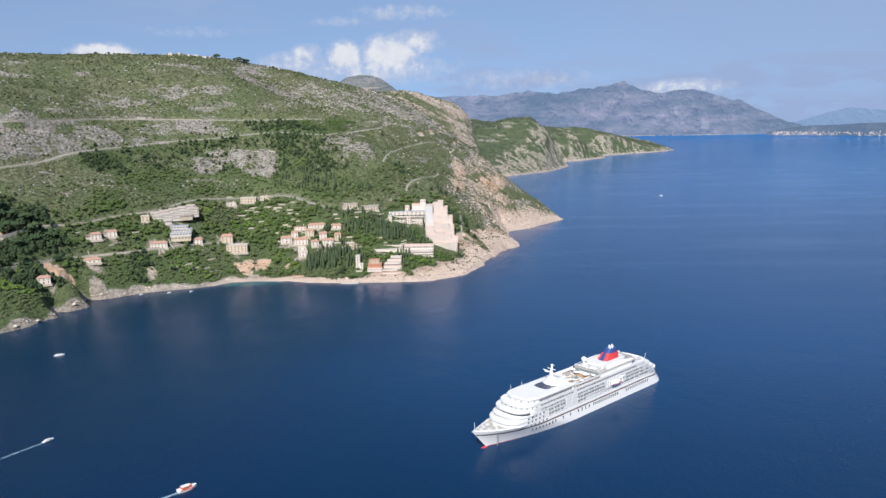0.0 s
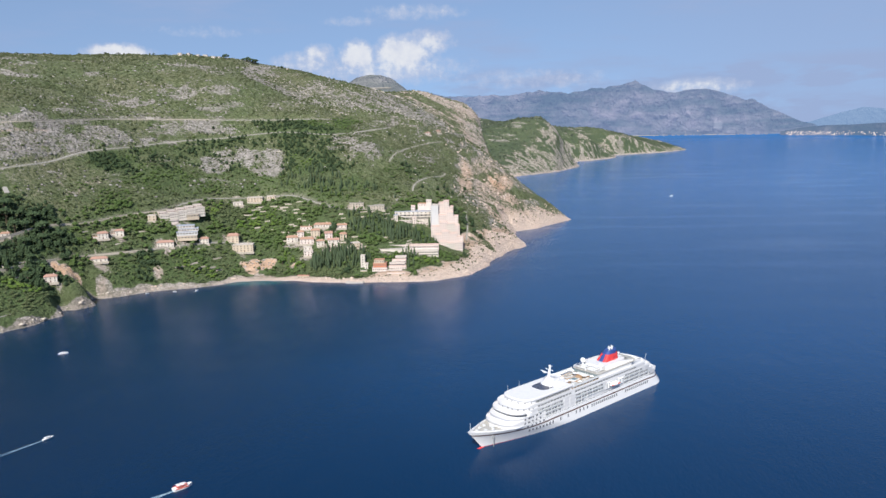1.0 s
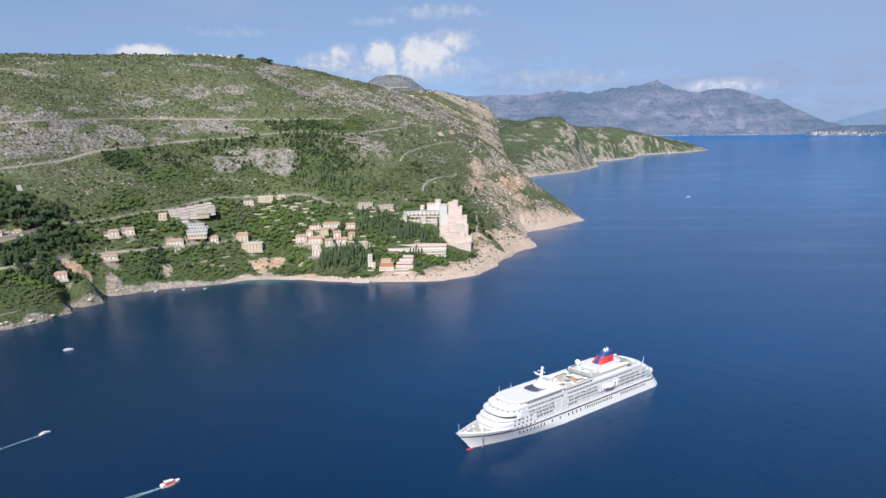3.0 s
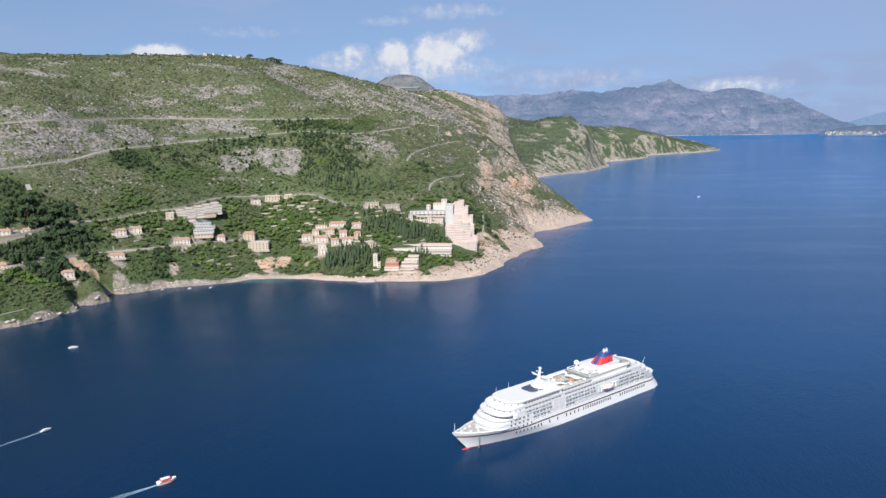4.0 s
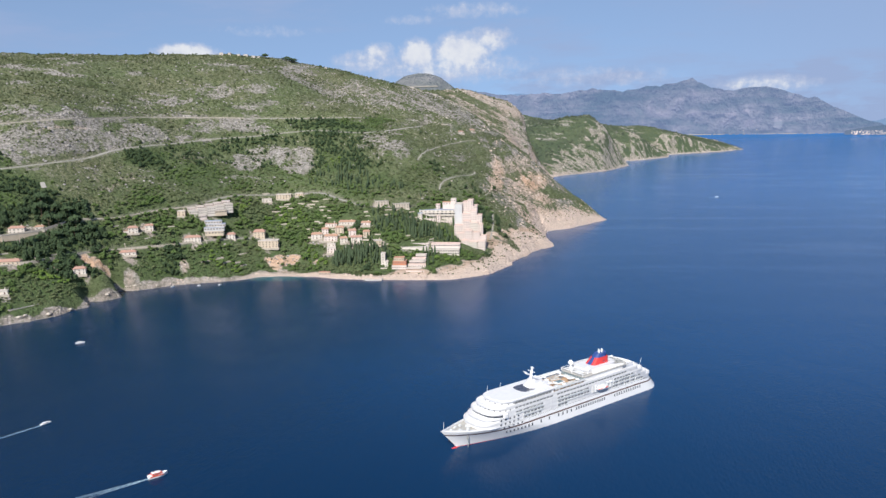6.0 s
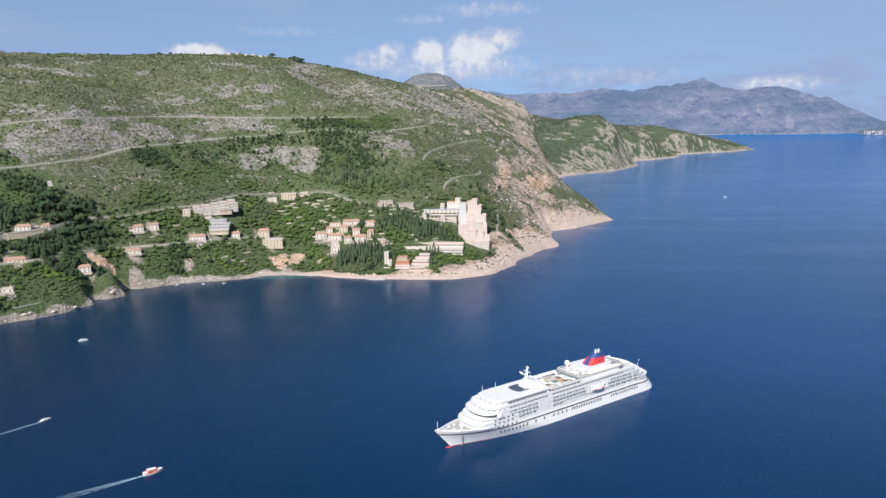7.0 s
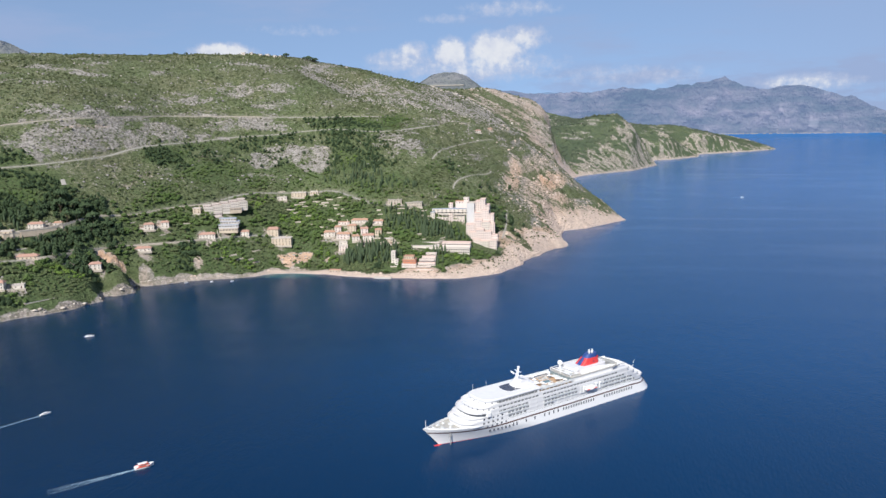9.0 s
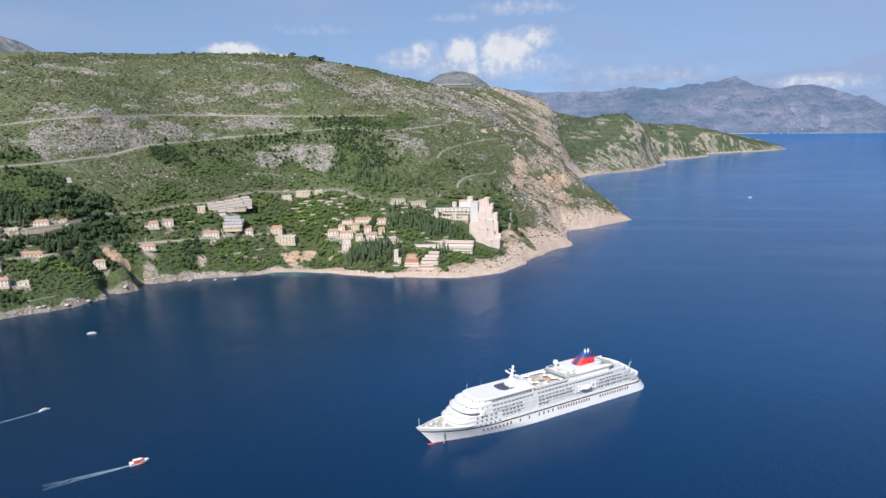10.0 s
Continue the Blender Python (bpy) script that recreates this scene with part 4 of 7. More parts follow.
# ======== far mountains ========
def far_range(name, az, shore, depth, crest, rough, seed, mat, n=760, rows=110):
    az_all = np.linspace(az[0], az[-1], n)
    sh, dp, cr = np.interp(az_all, az, shore), np.interp(az_all, az, depth), np.interp(az_all, az, crest)
    verts, faces = [], []
    for k in range(rows):
        u = k / (rows - 1)
        r = sh + dp * u * 1.5
        x, y = 47 + r * np.sin(np.radians(az_all)), 3 + r * np.cos(np.radians(az_all))
        v = min(u / 0.667, 1)
        prof = 0.06 * min(v * 6, 1) + 0.94 * (max(0, v - 0.12) / 0.88) ** 1.15 if u < 0.667 else 1 - (u - 0.667) * 1.2
        z = cr * prof + rough * cr * 0.85 * (ridged(x, y, 1700, 7, seed + 5) - 0.6) * min(v * 3, 1) * (1 if v < 0.85 else 0.35)
        z = z + rough * cr * 0.12 * fractal(x, y, 500, 4, seed) * min(v * 3, 1)
        verts.append(np.c_[x, y, np.full(n, -30.0) if k == 0 else np.maximum(z, 2)])
    p = fold(np.vstack(verts))
    for k in range(rows - 1):
        for j in range(n - 1):
            a = k * n + j
            faces.append((a, a + 1, a + n + 1, a + n))
    me = mesh_from(name, [tuple(v) for v in p], faces)
    me.polygons.foreach_set("use_smooth", np.ones(len(faces), bool))
    me.materials.append(mat)
    return new(name, me)


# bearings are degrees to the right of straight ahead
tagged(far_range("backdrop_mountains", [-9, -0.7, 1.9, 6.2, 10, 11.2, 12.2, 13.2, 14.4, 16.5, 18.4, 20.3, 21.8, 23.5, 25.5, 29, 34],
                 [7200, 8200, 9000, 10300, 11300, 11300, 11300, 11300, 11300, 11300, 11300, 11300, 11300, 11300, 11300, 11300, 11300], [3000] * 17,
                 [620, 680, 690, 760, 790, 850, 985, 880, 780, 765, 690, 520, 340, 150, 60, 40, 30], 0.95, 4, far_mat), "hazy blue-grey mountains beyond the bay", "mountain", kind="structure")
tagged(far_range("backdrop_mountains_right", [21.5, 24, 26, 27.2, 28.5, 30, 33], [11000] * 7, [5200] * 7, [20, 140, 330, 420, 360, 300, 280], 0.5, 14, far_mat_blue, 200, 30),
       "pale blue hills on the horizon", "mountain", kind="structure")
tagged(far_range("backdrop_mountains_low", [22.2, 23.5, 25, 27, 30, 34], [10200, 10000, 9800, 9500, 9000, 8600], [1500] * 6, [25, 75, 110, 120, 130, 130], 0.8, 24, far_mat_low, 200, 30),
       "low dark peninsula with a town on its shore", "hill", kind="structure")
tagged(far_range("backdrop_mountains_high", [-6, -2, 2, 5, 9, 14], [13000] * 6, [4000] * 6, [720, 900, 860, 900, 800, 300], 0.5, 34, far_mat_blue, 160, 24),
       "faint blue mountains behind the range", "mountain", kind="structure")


def hill(name, cx, cy, rx, ry, top, base, seed, label):
    xs, ys = np.linspace(cx - 1.15 * rx, cx + 1.15 * rx, 90), np.linspace(cy - 0.8 * ry, cy + 1.1 * ry, 60)

    def z_of(x, y):
        q = ((x - cx) / rx) ** 2 + ((y - cy) / ry) ** 2
        return base + (top - base) * np.exp(-q ** 1.15) * (1 + 0.05 * fractal(x, y, 90, 4, seed)) + 8 * (ridged(x, y, 70, 4, seed) - 0.5)
    me, _ = grid_mesh(name, xs, ys, z_of)
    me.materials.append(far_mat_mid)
    tagged(new(name, me), label, "hill", kind="structure")


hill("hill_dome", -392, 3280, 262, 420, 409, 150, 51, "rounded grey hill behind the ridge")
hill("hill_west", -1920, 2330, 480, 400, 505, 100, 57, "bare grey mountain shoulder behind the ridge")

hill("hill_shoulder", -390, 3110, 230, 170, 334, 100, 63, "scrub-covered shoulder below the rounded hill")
# pale quarry bench in front of the rounded hill
bench = bmesh.new()
box(bench, -443, -283, 2952, 2998, 341.5, 346)
for v, q in zip(list(bench.verts), fold([v.co[:] for v in bench.verts])):
    v.co = q
me = bpy.data.meshes.new("quarry_bench")
bench.to_mesh(me)
bench.free()
me.materials.append(road_mat)
tagged(new("quarry_bench", me), "pale quarry bench below the rounded hill", "terrace", kind="structure")


# ======== cruise ship ========
def sheer(s):
    """Height of the hull's rim along the ship."""
    return 9.5 + 3.0 * max(0.0, (s - 52) / 45) ** 1.4 - 1.2 * max(0.0, (-78 - s) / 15)


def stern_at(z):
    """Where the stern ends, at a height."""
    return -97.8 + 7.8 * min(max(z, -1) / 9, 1)


def boot(s):
    """Top of the red band, which rises out of the water towards the bow."""
    return -0.25 + 0.5 * min(max((s - 20) / 50, 0), 1)


def hull_half(s, z):
    """Half the hull's breadth."""
    k = min(max(z / 9.5, 0), 1.3)
    stem, stern = 85 + 12 * z / 12.5, stern_at(z)
    run = 74 - 31 * min(k, 1.0)
    f = 1 - (1 - min(1.0, max(0.0, stem - s) / run)) ** (1.7 + 0.4 * k)
    a = 1 - 0.45 * (1 - min(1.0, max(0.0, s - stern) / 14)) ** 2.6
    return 11.2 * f * a


def hull_rings(z_low, z_high, rows, proud=0.0, n=72):
    rings = []
    for i in range(rows + 1):
        v = i / rows
        ring_p, ring_s = [], []
        for j in range(n + 1):
            u = j / n
            s_guess = -93 + 190 * u
            lo = z_low(s_guess) if callable(z_low) else z_low
            hi = z_high(s_guess) if callable(z_high) else z_high
            z = lo + (hi - lo) * v
            stem, stern = 85 + 12 * z / 12.5, stern_at(z)
            s = stern + (stem - stern) * (1 - (1 - u) ** 1.25)
            b = hull_half(s, z) + proud
            ring_p.append((s + (proud if j == n else 0), b if j < n else 0.0, z))
            ring_s.append((s, -b, z))
        rings.append(ring_p + ring_s[-2::-1])
    return rings


def tier_outline(front, aft, half, nose, n=14, aft_round=0.0):
    """Plan of a deckhouse with a rounded front."""
    pts = [(aft, -half), (aft, half)] if not aft_round else [(aft + aft_round * (1 - math.cos(a)), half * math.sin(a)) for a in np.linspace(-math.pi / 2, math.pi / 2, 9)]
    for k in range(n + 1):
        a = math.pi / 2 - math.pi * k / n
        ca, sa = max(math.cos(a), 0.0), math.sin(a)
        pts.append((front - nose + nose * ca ** 0.8, half * math.copysign(abs(sa) ** 0.7, sa)))
    return pts


def build_ship():
    ship = new("cruise_ship")
    tagged(ship, "large white cruise ship with red and blue funnel lying at anchor", "ship")
    bm = bmesh.new()
    loft(bm, hull_rings(boot, sheer, 10))
    hull = smooth_part(part("hull", bm, ship_white, ship, "gleaming white hull plating"))
    # transom
    bm = bmesh.new()
    z_rows = np.linspace(-1.5, sheer(-93), 7)
    loft(bm, [[(stern_at(z) - 0.9 * (1 - (y / hull_half(-89, z)) ** 2), y, z) for y in np.linspace(-1, 1, 11) * hull_half(stern_at(z), z)] for z in z_rows])
    smooth_part(part("transom", bm, ship_white, ship))
    bm = bmesh.new()
    loft(bm, hull_rings(-1.5, boot, 2, 0.02))
    part("boot_topping", bm, ship_red, ship, "red antifouling band at the waterline")
    bm = bmesh.new()
    loft(bm, hull_rings(lambda s: 6.6 + (sheer(s) - 9.5) * 0.75, lambda s: 7.5 + (sheer(s) - 9.5) * 0.75, 1, 0.05))
    part("hull_stripe", bm, ship_stripe, ship, "thin dark brown line along the hull")
    bm = bmesh.new()
    bmesh.ops.create_uvsphere(bm, u_segments=16, v_segments=10, radius=1, matrix=pose(85.8, 0, -1.35) @ Matrix.Diagonal((6.0, 1.7, 1.6, 1)))
    smooth_part(part("bulbous_bow", bm, ship_red, ship, "red bulb showing at the waterline"))
    # decks
    bm = bmesh.new()
    line = [(s, hull_half(s, 9.5) - 0.35) for s in np.linspace(-91, 95, 60)]
    fl = [bm.verts.new((s, b, sheer(s) - (1.15 if s > 60 else 0.1))) for s, b in line] + [bm.verts.new((s, -b, sheer(s) - (1.15 if s > 60 else 0.1))) for s, b in line[::-1]]
    for j in range(59):
        bm.faces.new((fl[j], fl[j + 1], fl[118 - j], fl[119 - j]))
    part("main_deck", bm, ship_deck, ship, "grey-beige foredeck planking")
    bm = bmesh.new()
    for side in (1, -1):
        ring = [(s, side * (hull_half(s, 9.5) - 0.3), sheer(s)) for s in np.linspace(58, 95.5, 24)]
        loft(bm, [[(x, y, z - 1.2) for x, y, z in ring], ring, [(x, y + side * 0.3, z) for x, y, z in ring]])
    part("bulwark", bm, ship_white, ship)
    # foredeck gear
    for x, y, sx, sy, sz in ((84, 2.2, 2.2, 1.1, 0.9), (84, -2.2, 2.2, 1.1, 0.9), (79, 3.4, 1.8, 1.3, 0.8), (79, -3.4, 1.8, 1.3, 0.8), (89, 0, 1.1, 1.5, 0.8), (76, 0, 2.0, 3.0, 1.2)):
        bm = bmesh.new()
        box(bm, x - sx / 2, x + sx / 2, y - sy / 2, y + sy / 2, sheer(x) - 1.15, sheer(x) - 1.15 + sz, 0.2)
        tube(bm, (x, y - sy / 2 - 0.3, sheer(x) - 0.3), (x, y + sy / 2 + 0.3, sheer(x) - 0.3), 0.35)
        part("winch", bm, ship_pale, ship)
    bm = bmesh.new()
    tube(bm, (94.6, 0, 11), (94.6, 0, 17.2), 0.16, 0.08)
    part("jackstaff", bm, ship_white, ship)
    for side in (1, -1):
        bm = bmesh.new()
        b = hull_half(80, 7.0)
        box(bm, 79.2, 80.8, side * b - 0.5, side * b + 0.25, 5.2, 7.6, 0.2)
        box(bm, 79.8, 80.2, side * b - 0.3, side * b + 0.1, 0.5, 5.2)
        part("anchor", bm, ship_grey, ship, "anchor with its chain in the hawse")
    # deckhouse tiers: front, aft, half breadth, nose, low, high, rake
    tiers = ((73.5, -88, 10.9, 13, 9.4, 11.9, 0.9), (70.0, -84, 11.05, 13, 11.9, 14.4, 0.9), (67.0, -79, 11.2, 12, 14.4, 16.9, 0.7),
             (63.0, -74, 10.9, 12, 16.9, 19.4, 0.7))
    for front, aft, half, nose, z0, z1, rake in tiers:
        bm = bmesh.new()
        prism(bm, tier_outline(front, aft, half, nose, aft_round=5), z0, z1 - 0.35, rake)
        smooth_part(part("deckhouse", bm, ship_tier, ship), 30)
        bm = bmesh.new()
        prism(bm, tier_outline(front + 0.9, aft - 0.8, half + 0.12, nose, aft_round=5), z1 - 0.35, z1)
        part("deck_slab", bm, ship_roof, ship)
        bm = bmesh.new()
        o = tier_outline(front + 0.9, aft - 0.8, half + 0.14, nose, aft_round=5)
        rim_wall(bm, [p for p in o], z1, z1 + (0.45 if z1 == 14.4 else 1.1))
        part("bulwark_rail", bm, ship_tier, ship)
    # fore top house with its smooth white roof
    bm = bmesh.new()
    prism(bm, tier_outline(58.5, 13, 9.7, 12), 19.4, 22.0, 0.8)
    part("deckhouse", bm, ship_tier, ship)
    bm = bmesh.new()
    o = tier_outline(58.6, 11.5, 10.3, 12.5)
    prism(bm, o, 22.0, 22.5)
    prism(bm, [(34 + (x - 34) * 0.93, y * 0.9) for x, y in o], 22.5, 22.9)
    part("sun_roof", bm, ship_roof, ship, "smooth white roof over the forward lounge")
    # dark slab laid on the roof in place of the well at the mast foot
    bm = bmesh.new()
    prism(bm, tier_outline(35, 24.5, 5.2, 4), 22.9, 23.0)
    part("mast_well", bm, ship_navy, ship, "dark slab for the well at the mast foot")
    bm = bmesh.new()
    prism(bm, tier_outline(27, 12, 4.6, 4.5), 22.9, 24.6, 2.2)
    prism(bm, tier_outline(25.5, 15.5, 3.0, 3), 24.6, 27.2, 2.4)
    part("mast_house", bm, ship_roof, ship)
    bm = bmesh.new()
    tube(bm, (23.0, 0, 27), (21.4, 0, 35.0), 1.15, 0.45)
    tube(bm, (22.6, -4.6, 29.6), (22.6, 4.6, 29.6), 0.32)
    tube(bm, (22, -2.7, 32.0), (22, 2.7, 32.0), 0.26)
    tube(bm, (22.4, 0, 30.5), (26.2, 0, 31), 0.3)
    mast = part("radar_mast", bm, ship_tier, ship, "raked white radar mast")
    for x, y, z, w in ((26.2, 0, 31.5, 3.4), (22.6, 4.4, 30.2, 2.6), (22.6, -4.4, 30.2, 2.6), (21.5, 0, 34.2, 2.4)):
        bm = bmesh.new()
        box(bm, x - 0.2, x + 0.2, y - w / 2, y + w / 2, z, z + 0.4)
        part("radar_scanner", bm, ship_white, mast)
    for x, y, z in ((29, 5, 33), (52, -8, 27), (40, -9, 26.5)):
        bm = bmesh.new()
        tube(bm, (x, y, 22.5), (x, y, z), 0.12, 0.05, 5)
        part("aerial", bm, ship_white, ship)
    # bridge wings and dark bridge windows
    for side in (1, -1):
        bm = bmesh.new()
        box(bm, 55.5, 58.5, side * 10.9 - (0.4 if side > 0 else 1.4), side * 10.9 + (1.4 if side > 0 else 0.4), 14.5, 17.1, 0.15)
        part("bridge_wing", bm, ship_white, ship)
    pane = box_mesh("window", 0.12, 1.9, 1.35, ship_glass)
    slim = box_mesh("window", 0.12, 0.8, 0.8, ship_cabin)
    for front, half, nose, z, rake, count in ((67.0, 11.2, 12, 15.75, 0.35, 23), (63.0, 10.9, 12, 18.1, 0.35, 11), (58.5, 9.7, 12, 20.8, 0.4, 9)):
        o = tier_outline(front + 0.03 - rake, 0, half + 0.03, nose, n=200)[2:]
        acc = [0.0]
        for p, q in zip(o, o[1:]):
            acc.append(acc[-1] + math.dist(p, q))
        for k in range(count):
            want = acc[-1] * (k + 0.5) / count
            j = next(i for i, v in enumerate(acc) if v >= want)
            (ax, ay), (bx, by) = o[j - 1], o[j]
            yaw = math.atan2(by - ay, bx - ax) + math.pi / 2
            shared("window", pane if front > 66 else slim, ship, Matrix.Translation((ax, ay, z)) @ Matrix.Rotation(yaw, 4, "Z"))
    # round and square windows in the hull side, both sides
    port_hole = box_mesh("porthole", 1.0, 0.14, 1.9, ship_glass, 0.03)
    square = box_mesh("window", 1.15, 0.12, 1.05, ship_glass, 0.03)
    cabin = box_mesh("balcony_window", 2.2, 0.14, 1.25, ship_cabin)
    rail = box_mesh("balcony_rail", 2.7, 0.1, 0.85, ship_rail)
    rows = [("porthole", port_hole, s, 4.9) for s in np.arange(54, 31, -2.9)] + [("porthole", port_hole, s, 4.9) for s in (26, 18.5, 10, 6, 2, -2)]
    rows += [("porthole", port_hole, s, 4.9) for s in np.arange(-7, -37, -2.35)] + [("porthole", port_hole, s, 4.9) for s in np.arange(-46, -74, -2.5)]
    rows += [("window", square, s, z) for z, first in ((8.4, 57), (10.7, 60), (13.2, 60)) for s in np.arange(first, 42, -3.6)]
    for side in (1, -1):
        for nm, me, s, z in rows:
            b = hull_half(s, z) if z < 9.4 else (10.95 if z < 12 else 11.1)
            db = (hull_half(s + 1, z) - hull_half(s - 1, z)) / 2 if z < 9.4 else 0
            shared(nm, me, hull, Matrix.Translation((s, side * (b + 0.02), z)) @ Matrix.Rotation(side * math.atan(db), 4, "Z"))
        for z, b, spans in ((10.6, 10.92, ((39, 24), (9, 1), (-45, -76))), (13.1, 11.07, ((40, 24), (9, -20), (-45, -73))), (15.6, 11.22, ((47, 24), (10, -20), (-46, -66))), (18.1, 10.92, ((47, 14), (10, -60)))):
            for a, c in spans:
                for s in np.arange(a, c, -3.05):
                    shared("balcony_window", cabin, hull, Matrix.Translation((s, side * (b + 0.02), z + 0.1)))
                    shared("balcony_rail", rail, hull, Matrix.Translation((s, side * (b + 0.28), z - 0.55)))
        for s in np.arange(46, 14, -2.7):
            shared("balcony_window", cabin, hull, Matrix.Translation((s, side * 9.75, 20.7)))
    # lifeboat bay with a hanging tender, port and starboard
    for side in (1, -1):
        bm = bmesh.new()
        box(bm, -43.5, -22.5, side * 11.3 - 0.25, side * 11.3 + 0.2, 11.6, 15.9)
        part("boat_bay", bm, ship_pale, ship, "recessed boat deck")
        for s0, s1, mat, lab in ((-25.5, -36.5, ship_white, "white lifeboat with a red band under davits"),):
            bm = bmesh.new()
            rings = []
            for k in range(13):
                u = k / 12
                w = 1.7 * (1 - abs(2 * u - 1) ** 2.6) + 0.12
                x = s0 + (s1 - s0) * u
                rings.append([(x, side * 12.0 + w * math.cos(t), 13.6 + (1.35 if math.sin(t) > 0 else 1.2) * math.sin(t) * (w + 0.5) / 2.2) for t in np.linspace(0, 2 * math.pi, 13)[:-1]])
            loft(bm, rings, True)
            lb = smooth_part(part("lifeboat", bm, mat, ship, lab))
            bm = bmesh.new()
            box(bm, s1 + 0.9, s0 - 0.9, side * 12 - 1.74, side * 12 + 1.76, 13.45, 14.0, 0.2)
            part("lifeboat_band", bm, ship_orange, lb)
            bm = bmesh.new()
            box(bm, s1 + 2.2, s0 - 2.2, side * 12 - 1.2, side * 12 + 1.2, 14.55, 15.25, 0.3)
            part("lifeboat_canopy", bm, ship_tier, lb)
        for s in (-25, -37, -40.5):
            bm = bmesh.new()
            box(bm, s - 0.25, s + 0.25, side * 12 - 0.9, side * 12 + 0.9, 15.7, 16.2)
            box(bm, s - 0.25, s + 0.25, side * 11.5 - 0.3, side * 11.5 + 0.3, 11.8, 15.9)
            part("davit", bm, ship_white, ship)
    # pool deck
    bm = bmesh.new()
    box(bm, -17, 11.5, -9.4, 9.4, 19.42, 19.6)
    part("pool_deck", bm, ship_teak, ship, "warm brown teak pool deck")
    bm = bmesh.new()
    box(bm, -7, 0, -2.2, 2.2, 19.6, 20.0, 0.15)
    part("pool_coaming", bm, ship_white, ship)
    bm = bmesh.new()
    box(bm, -6.4, -0.6, -1.7, 1.7, 20.0, 20.06)
    part("pool_water", bm, ship_pool, ship, "turquoise swimming pool")
    bed = box_mesh("sun_lounger", 1.8, 0.65, 0.4, ship_pale, 0.05)
    rng = random.Random(4)
    for side in (1, -1):
        for s in np.arange(9.5, -15, -1.5):
            if rng.random() < 0.85:
                shared("sun_lounger", bed, ship, pose(s, side * rng.uniform(4.2, 5.0), 19.85, 0, 0, 90))
            if rng.random() < 0.6:
                shared("sun_lounger", bed, ship, pose(s, side * rng.uniform(7.0, 7.8), 19.85, 0, 0, 90))
        bm = bmesh.new()
        box(bm, -17, 12, side * 9.6 - 0.5, side * 9.6 + 0.5, 21.0, 21.25)
        for s in np.arange(-16, 12, 3.4):
            box(bm, s - 0.12, s + 0.12, side * 9.9 - 0.12, side * 9.9 + 0.12, 19.4, 21.0)
        part("side_gallery", bm, ship_white, ship)
        wind = box_mesh("wind_screen", 2.9, 0.08, 1.3, ship_rail)
        for s in np.arange(-15, 11, 3.1):
            shared("wind_screen", wind, ship, pose(s, side * 10.2, 21.9))
    # bar, parasols and tables round the pool
    for s, y in ((4, 3.6), (4, -3.6), (-9.5, 3.4), (-9.5, -3.4), (7.5, 1.2), (-12.5, 7.2), (-12.5, -7.2), (1.5, 7.8), (1.5, -7.8)):
        bm = bmesh.new()
        tube(bm, (s, y, 19.6), (s, y, 22.0), 0.07, 0.07, 6)
        pole = part("parasol_pole", bm, ship_pale, ship)
        bm = bmesh.new()
        tube(bm, (s, y, 21.8), (s, y, 22.5), 1.5, 0.1, 10)
        part("parasol", bm, ship_white, pole, "white sunshade")
    for s0, s1, y0, y1, z1 in ((5.2, 9.8, -2.2, 2.2, 21.6), (-14.6, -11.4, -3.6, 3.6, 21.2)):
        bm = bmesh.new()
        box(bm, s0, s1, y0, y1, 19.6, z1 - 0.5, 0.1)
        bar = part("deck_bar", bm, ship_teak, ship, "wooden deck bar")
        bm = bmesh.new()
        box(bm, s0 - 0.5, s1 + 0.5, y0 - 0.5, y1 + 0.5, z1 - 0.2, z1, 0.06)
        for cx, cy in ((s0, y0), (s0, y1), (s1, y0), (s1, y1)):
            box(bm, cx - 0.08, cx + 0.08, cy - 0.08, cy + 0.08, z1 - 0.5, z1 - 0.2)
        part("bar_roof", bm, ship_white, bar)
    stool = box_mesh("deck_table", 0.9, 0.9, 0.7, ship_grey, 0.1)
    for k in range(34):
        side_y = rng.choice((-1, 1)) * rng.uniform(2.6, 8.6)
        shared("deck_table", stool, ship, pose(rng.uniform(-15, 10.5), side_y, 19.95, 0, 0, rng.uniform(0, 90)))
    # slim mullions and rail posts that break up the long sides
    post = box_mesh("stanchion", 0.16, 0.16, 2.2, ship_white)
    for side in (1, -1):
        for z, half, first, last in ((11.65, 11.25, 46, -80), (14.15, 11.4, 46, -76), (16.65, 11.45, 46, -70)):
            for s in np.arange(first, last, -3.05 * 2):
                if not -45 < s < -20:
                    shared("stanchion", post, ship, pose(s + 1.5, side * half, z - 1.0))
    # after house with glazed front
    bm = bmesh.new()
    prism(bm, tier_outline(-16.5, -62, 9.2, 1.2, aft_round=7), 19.4, 22.4, 0.4)
    part("deckhouse", bm, ship_tier, ship)
    bm = bmesh.new()
    prism(bm, tier_outline(-15.8, -66, 9.7, 1.2, aft_round=8), 22.4, 22.8)
    part("deck_slab", bm, ship_deck, ship)
    bm = bmesh.new()
    prism(bm, tier_outline(-24, -56, 6.6, 2.5, aft_round=6), 22.8, 25.2, 0.6)
    part("deckhouse", bm, ship_roof, ship)
    bm = bmesh.new()
    # long side screens that slope down towards the stern
    for side in (1, -1):
        rings = []
        for s in np.linspace(-26, -70, 14):
            h = 25.6 - 4.8 * max(0, (-38 - s) / 32) ** 1.5
            rings.append([(s, side * 8.6, 22.4), (s, side * 8.1, h), (s, side * 7.8, h), (s, side * 8.2, 22.4)])
        loft(bm, rings)
    part("side_screen", bm, ship_white, ship, "white screen sloping down to the stern")
    mull = box_mesh("glazed_panel", 0.12, 1.5, 2.0, ship_glass2)
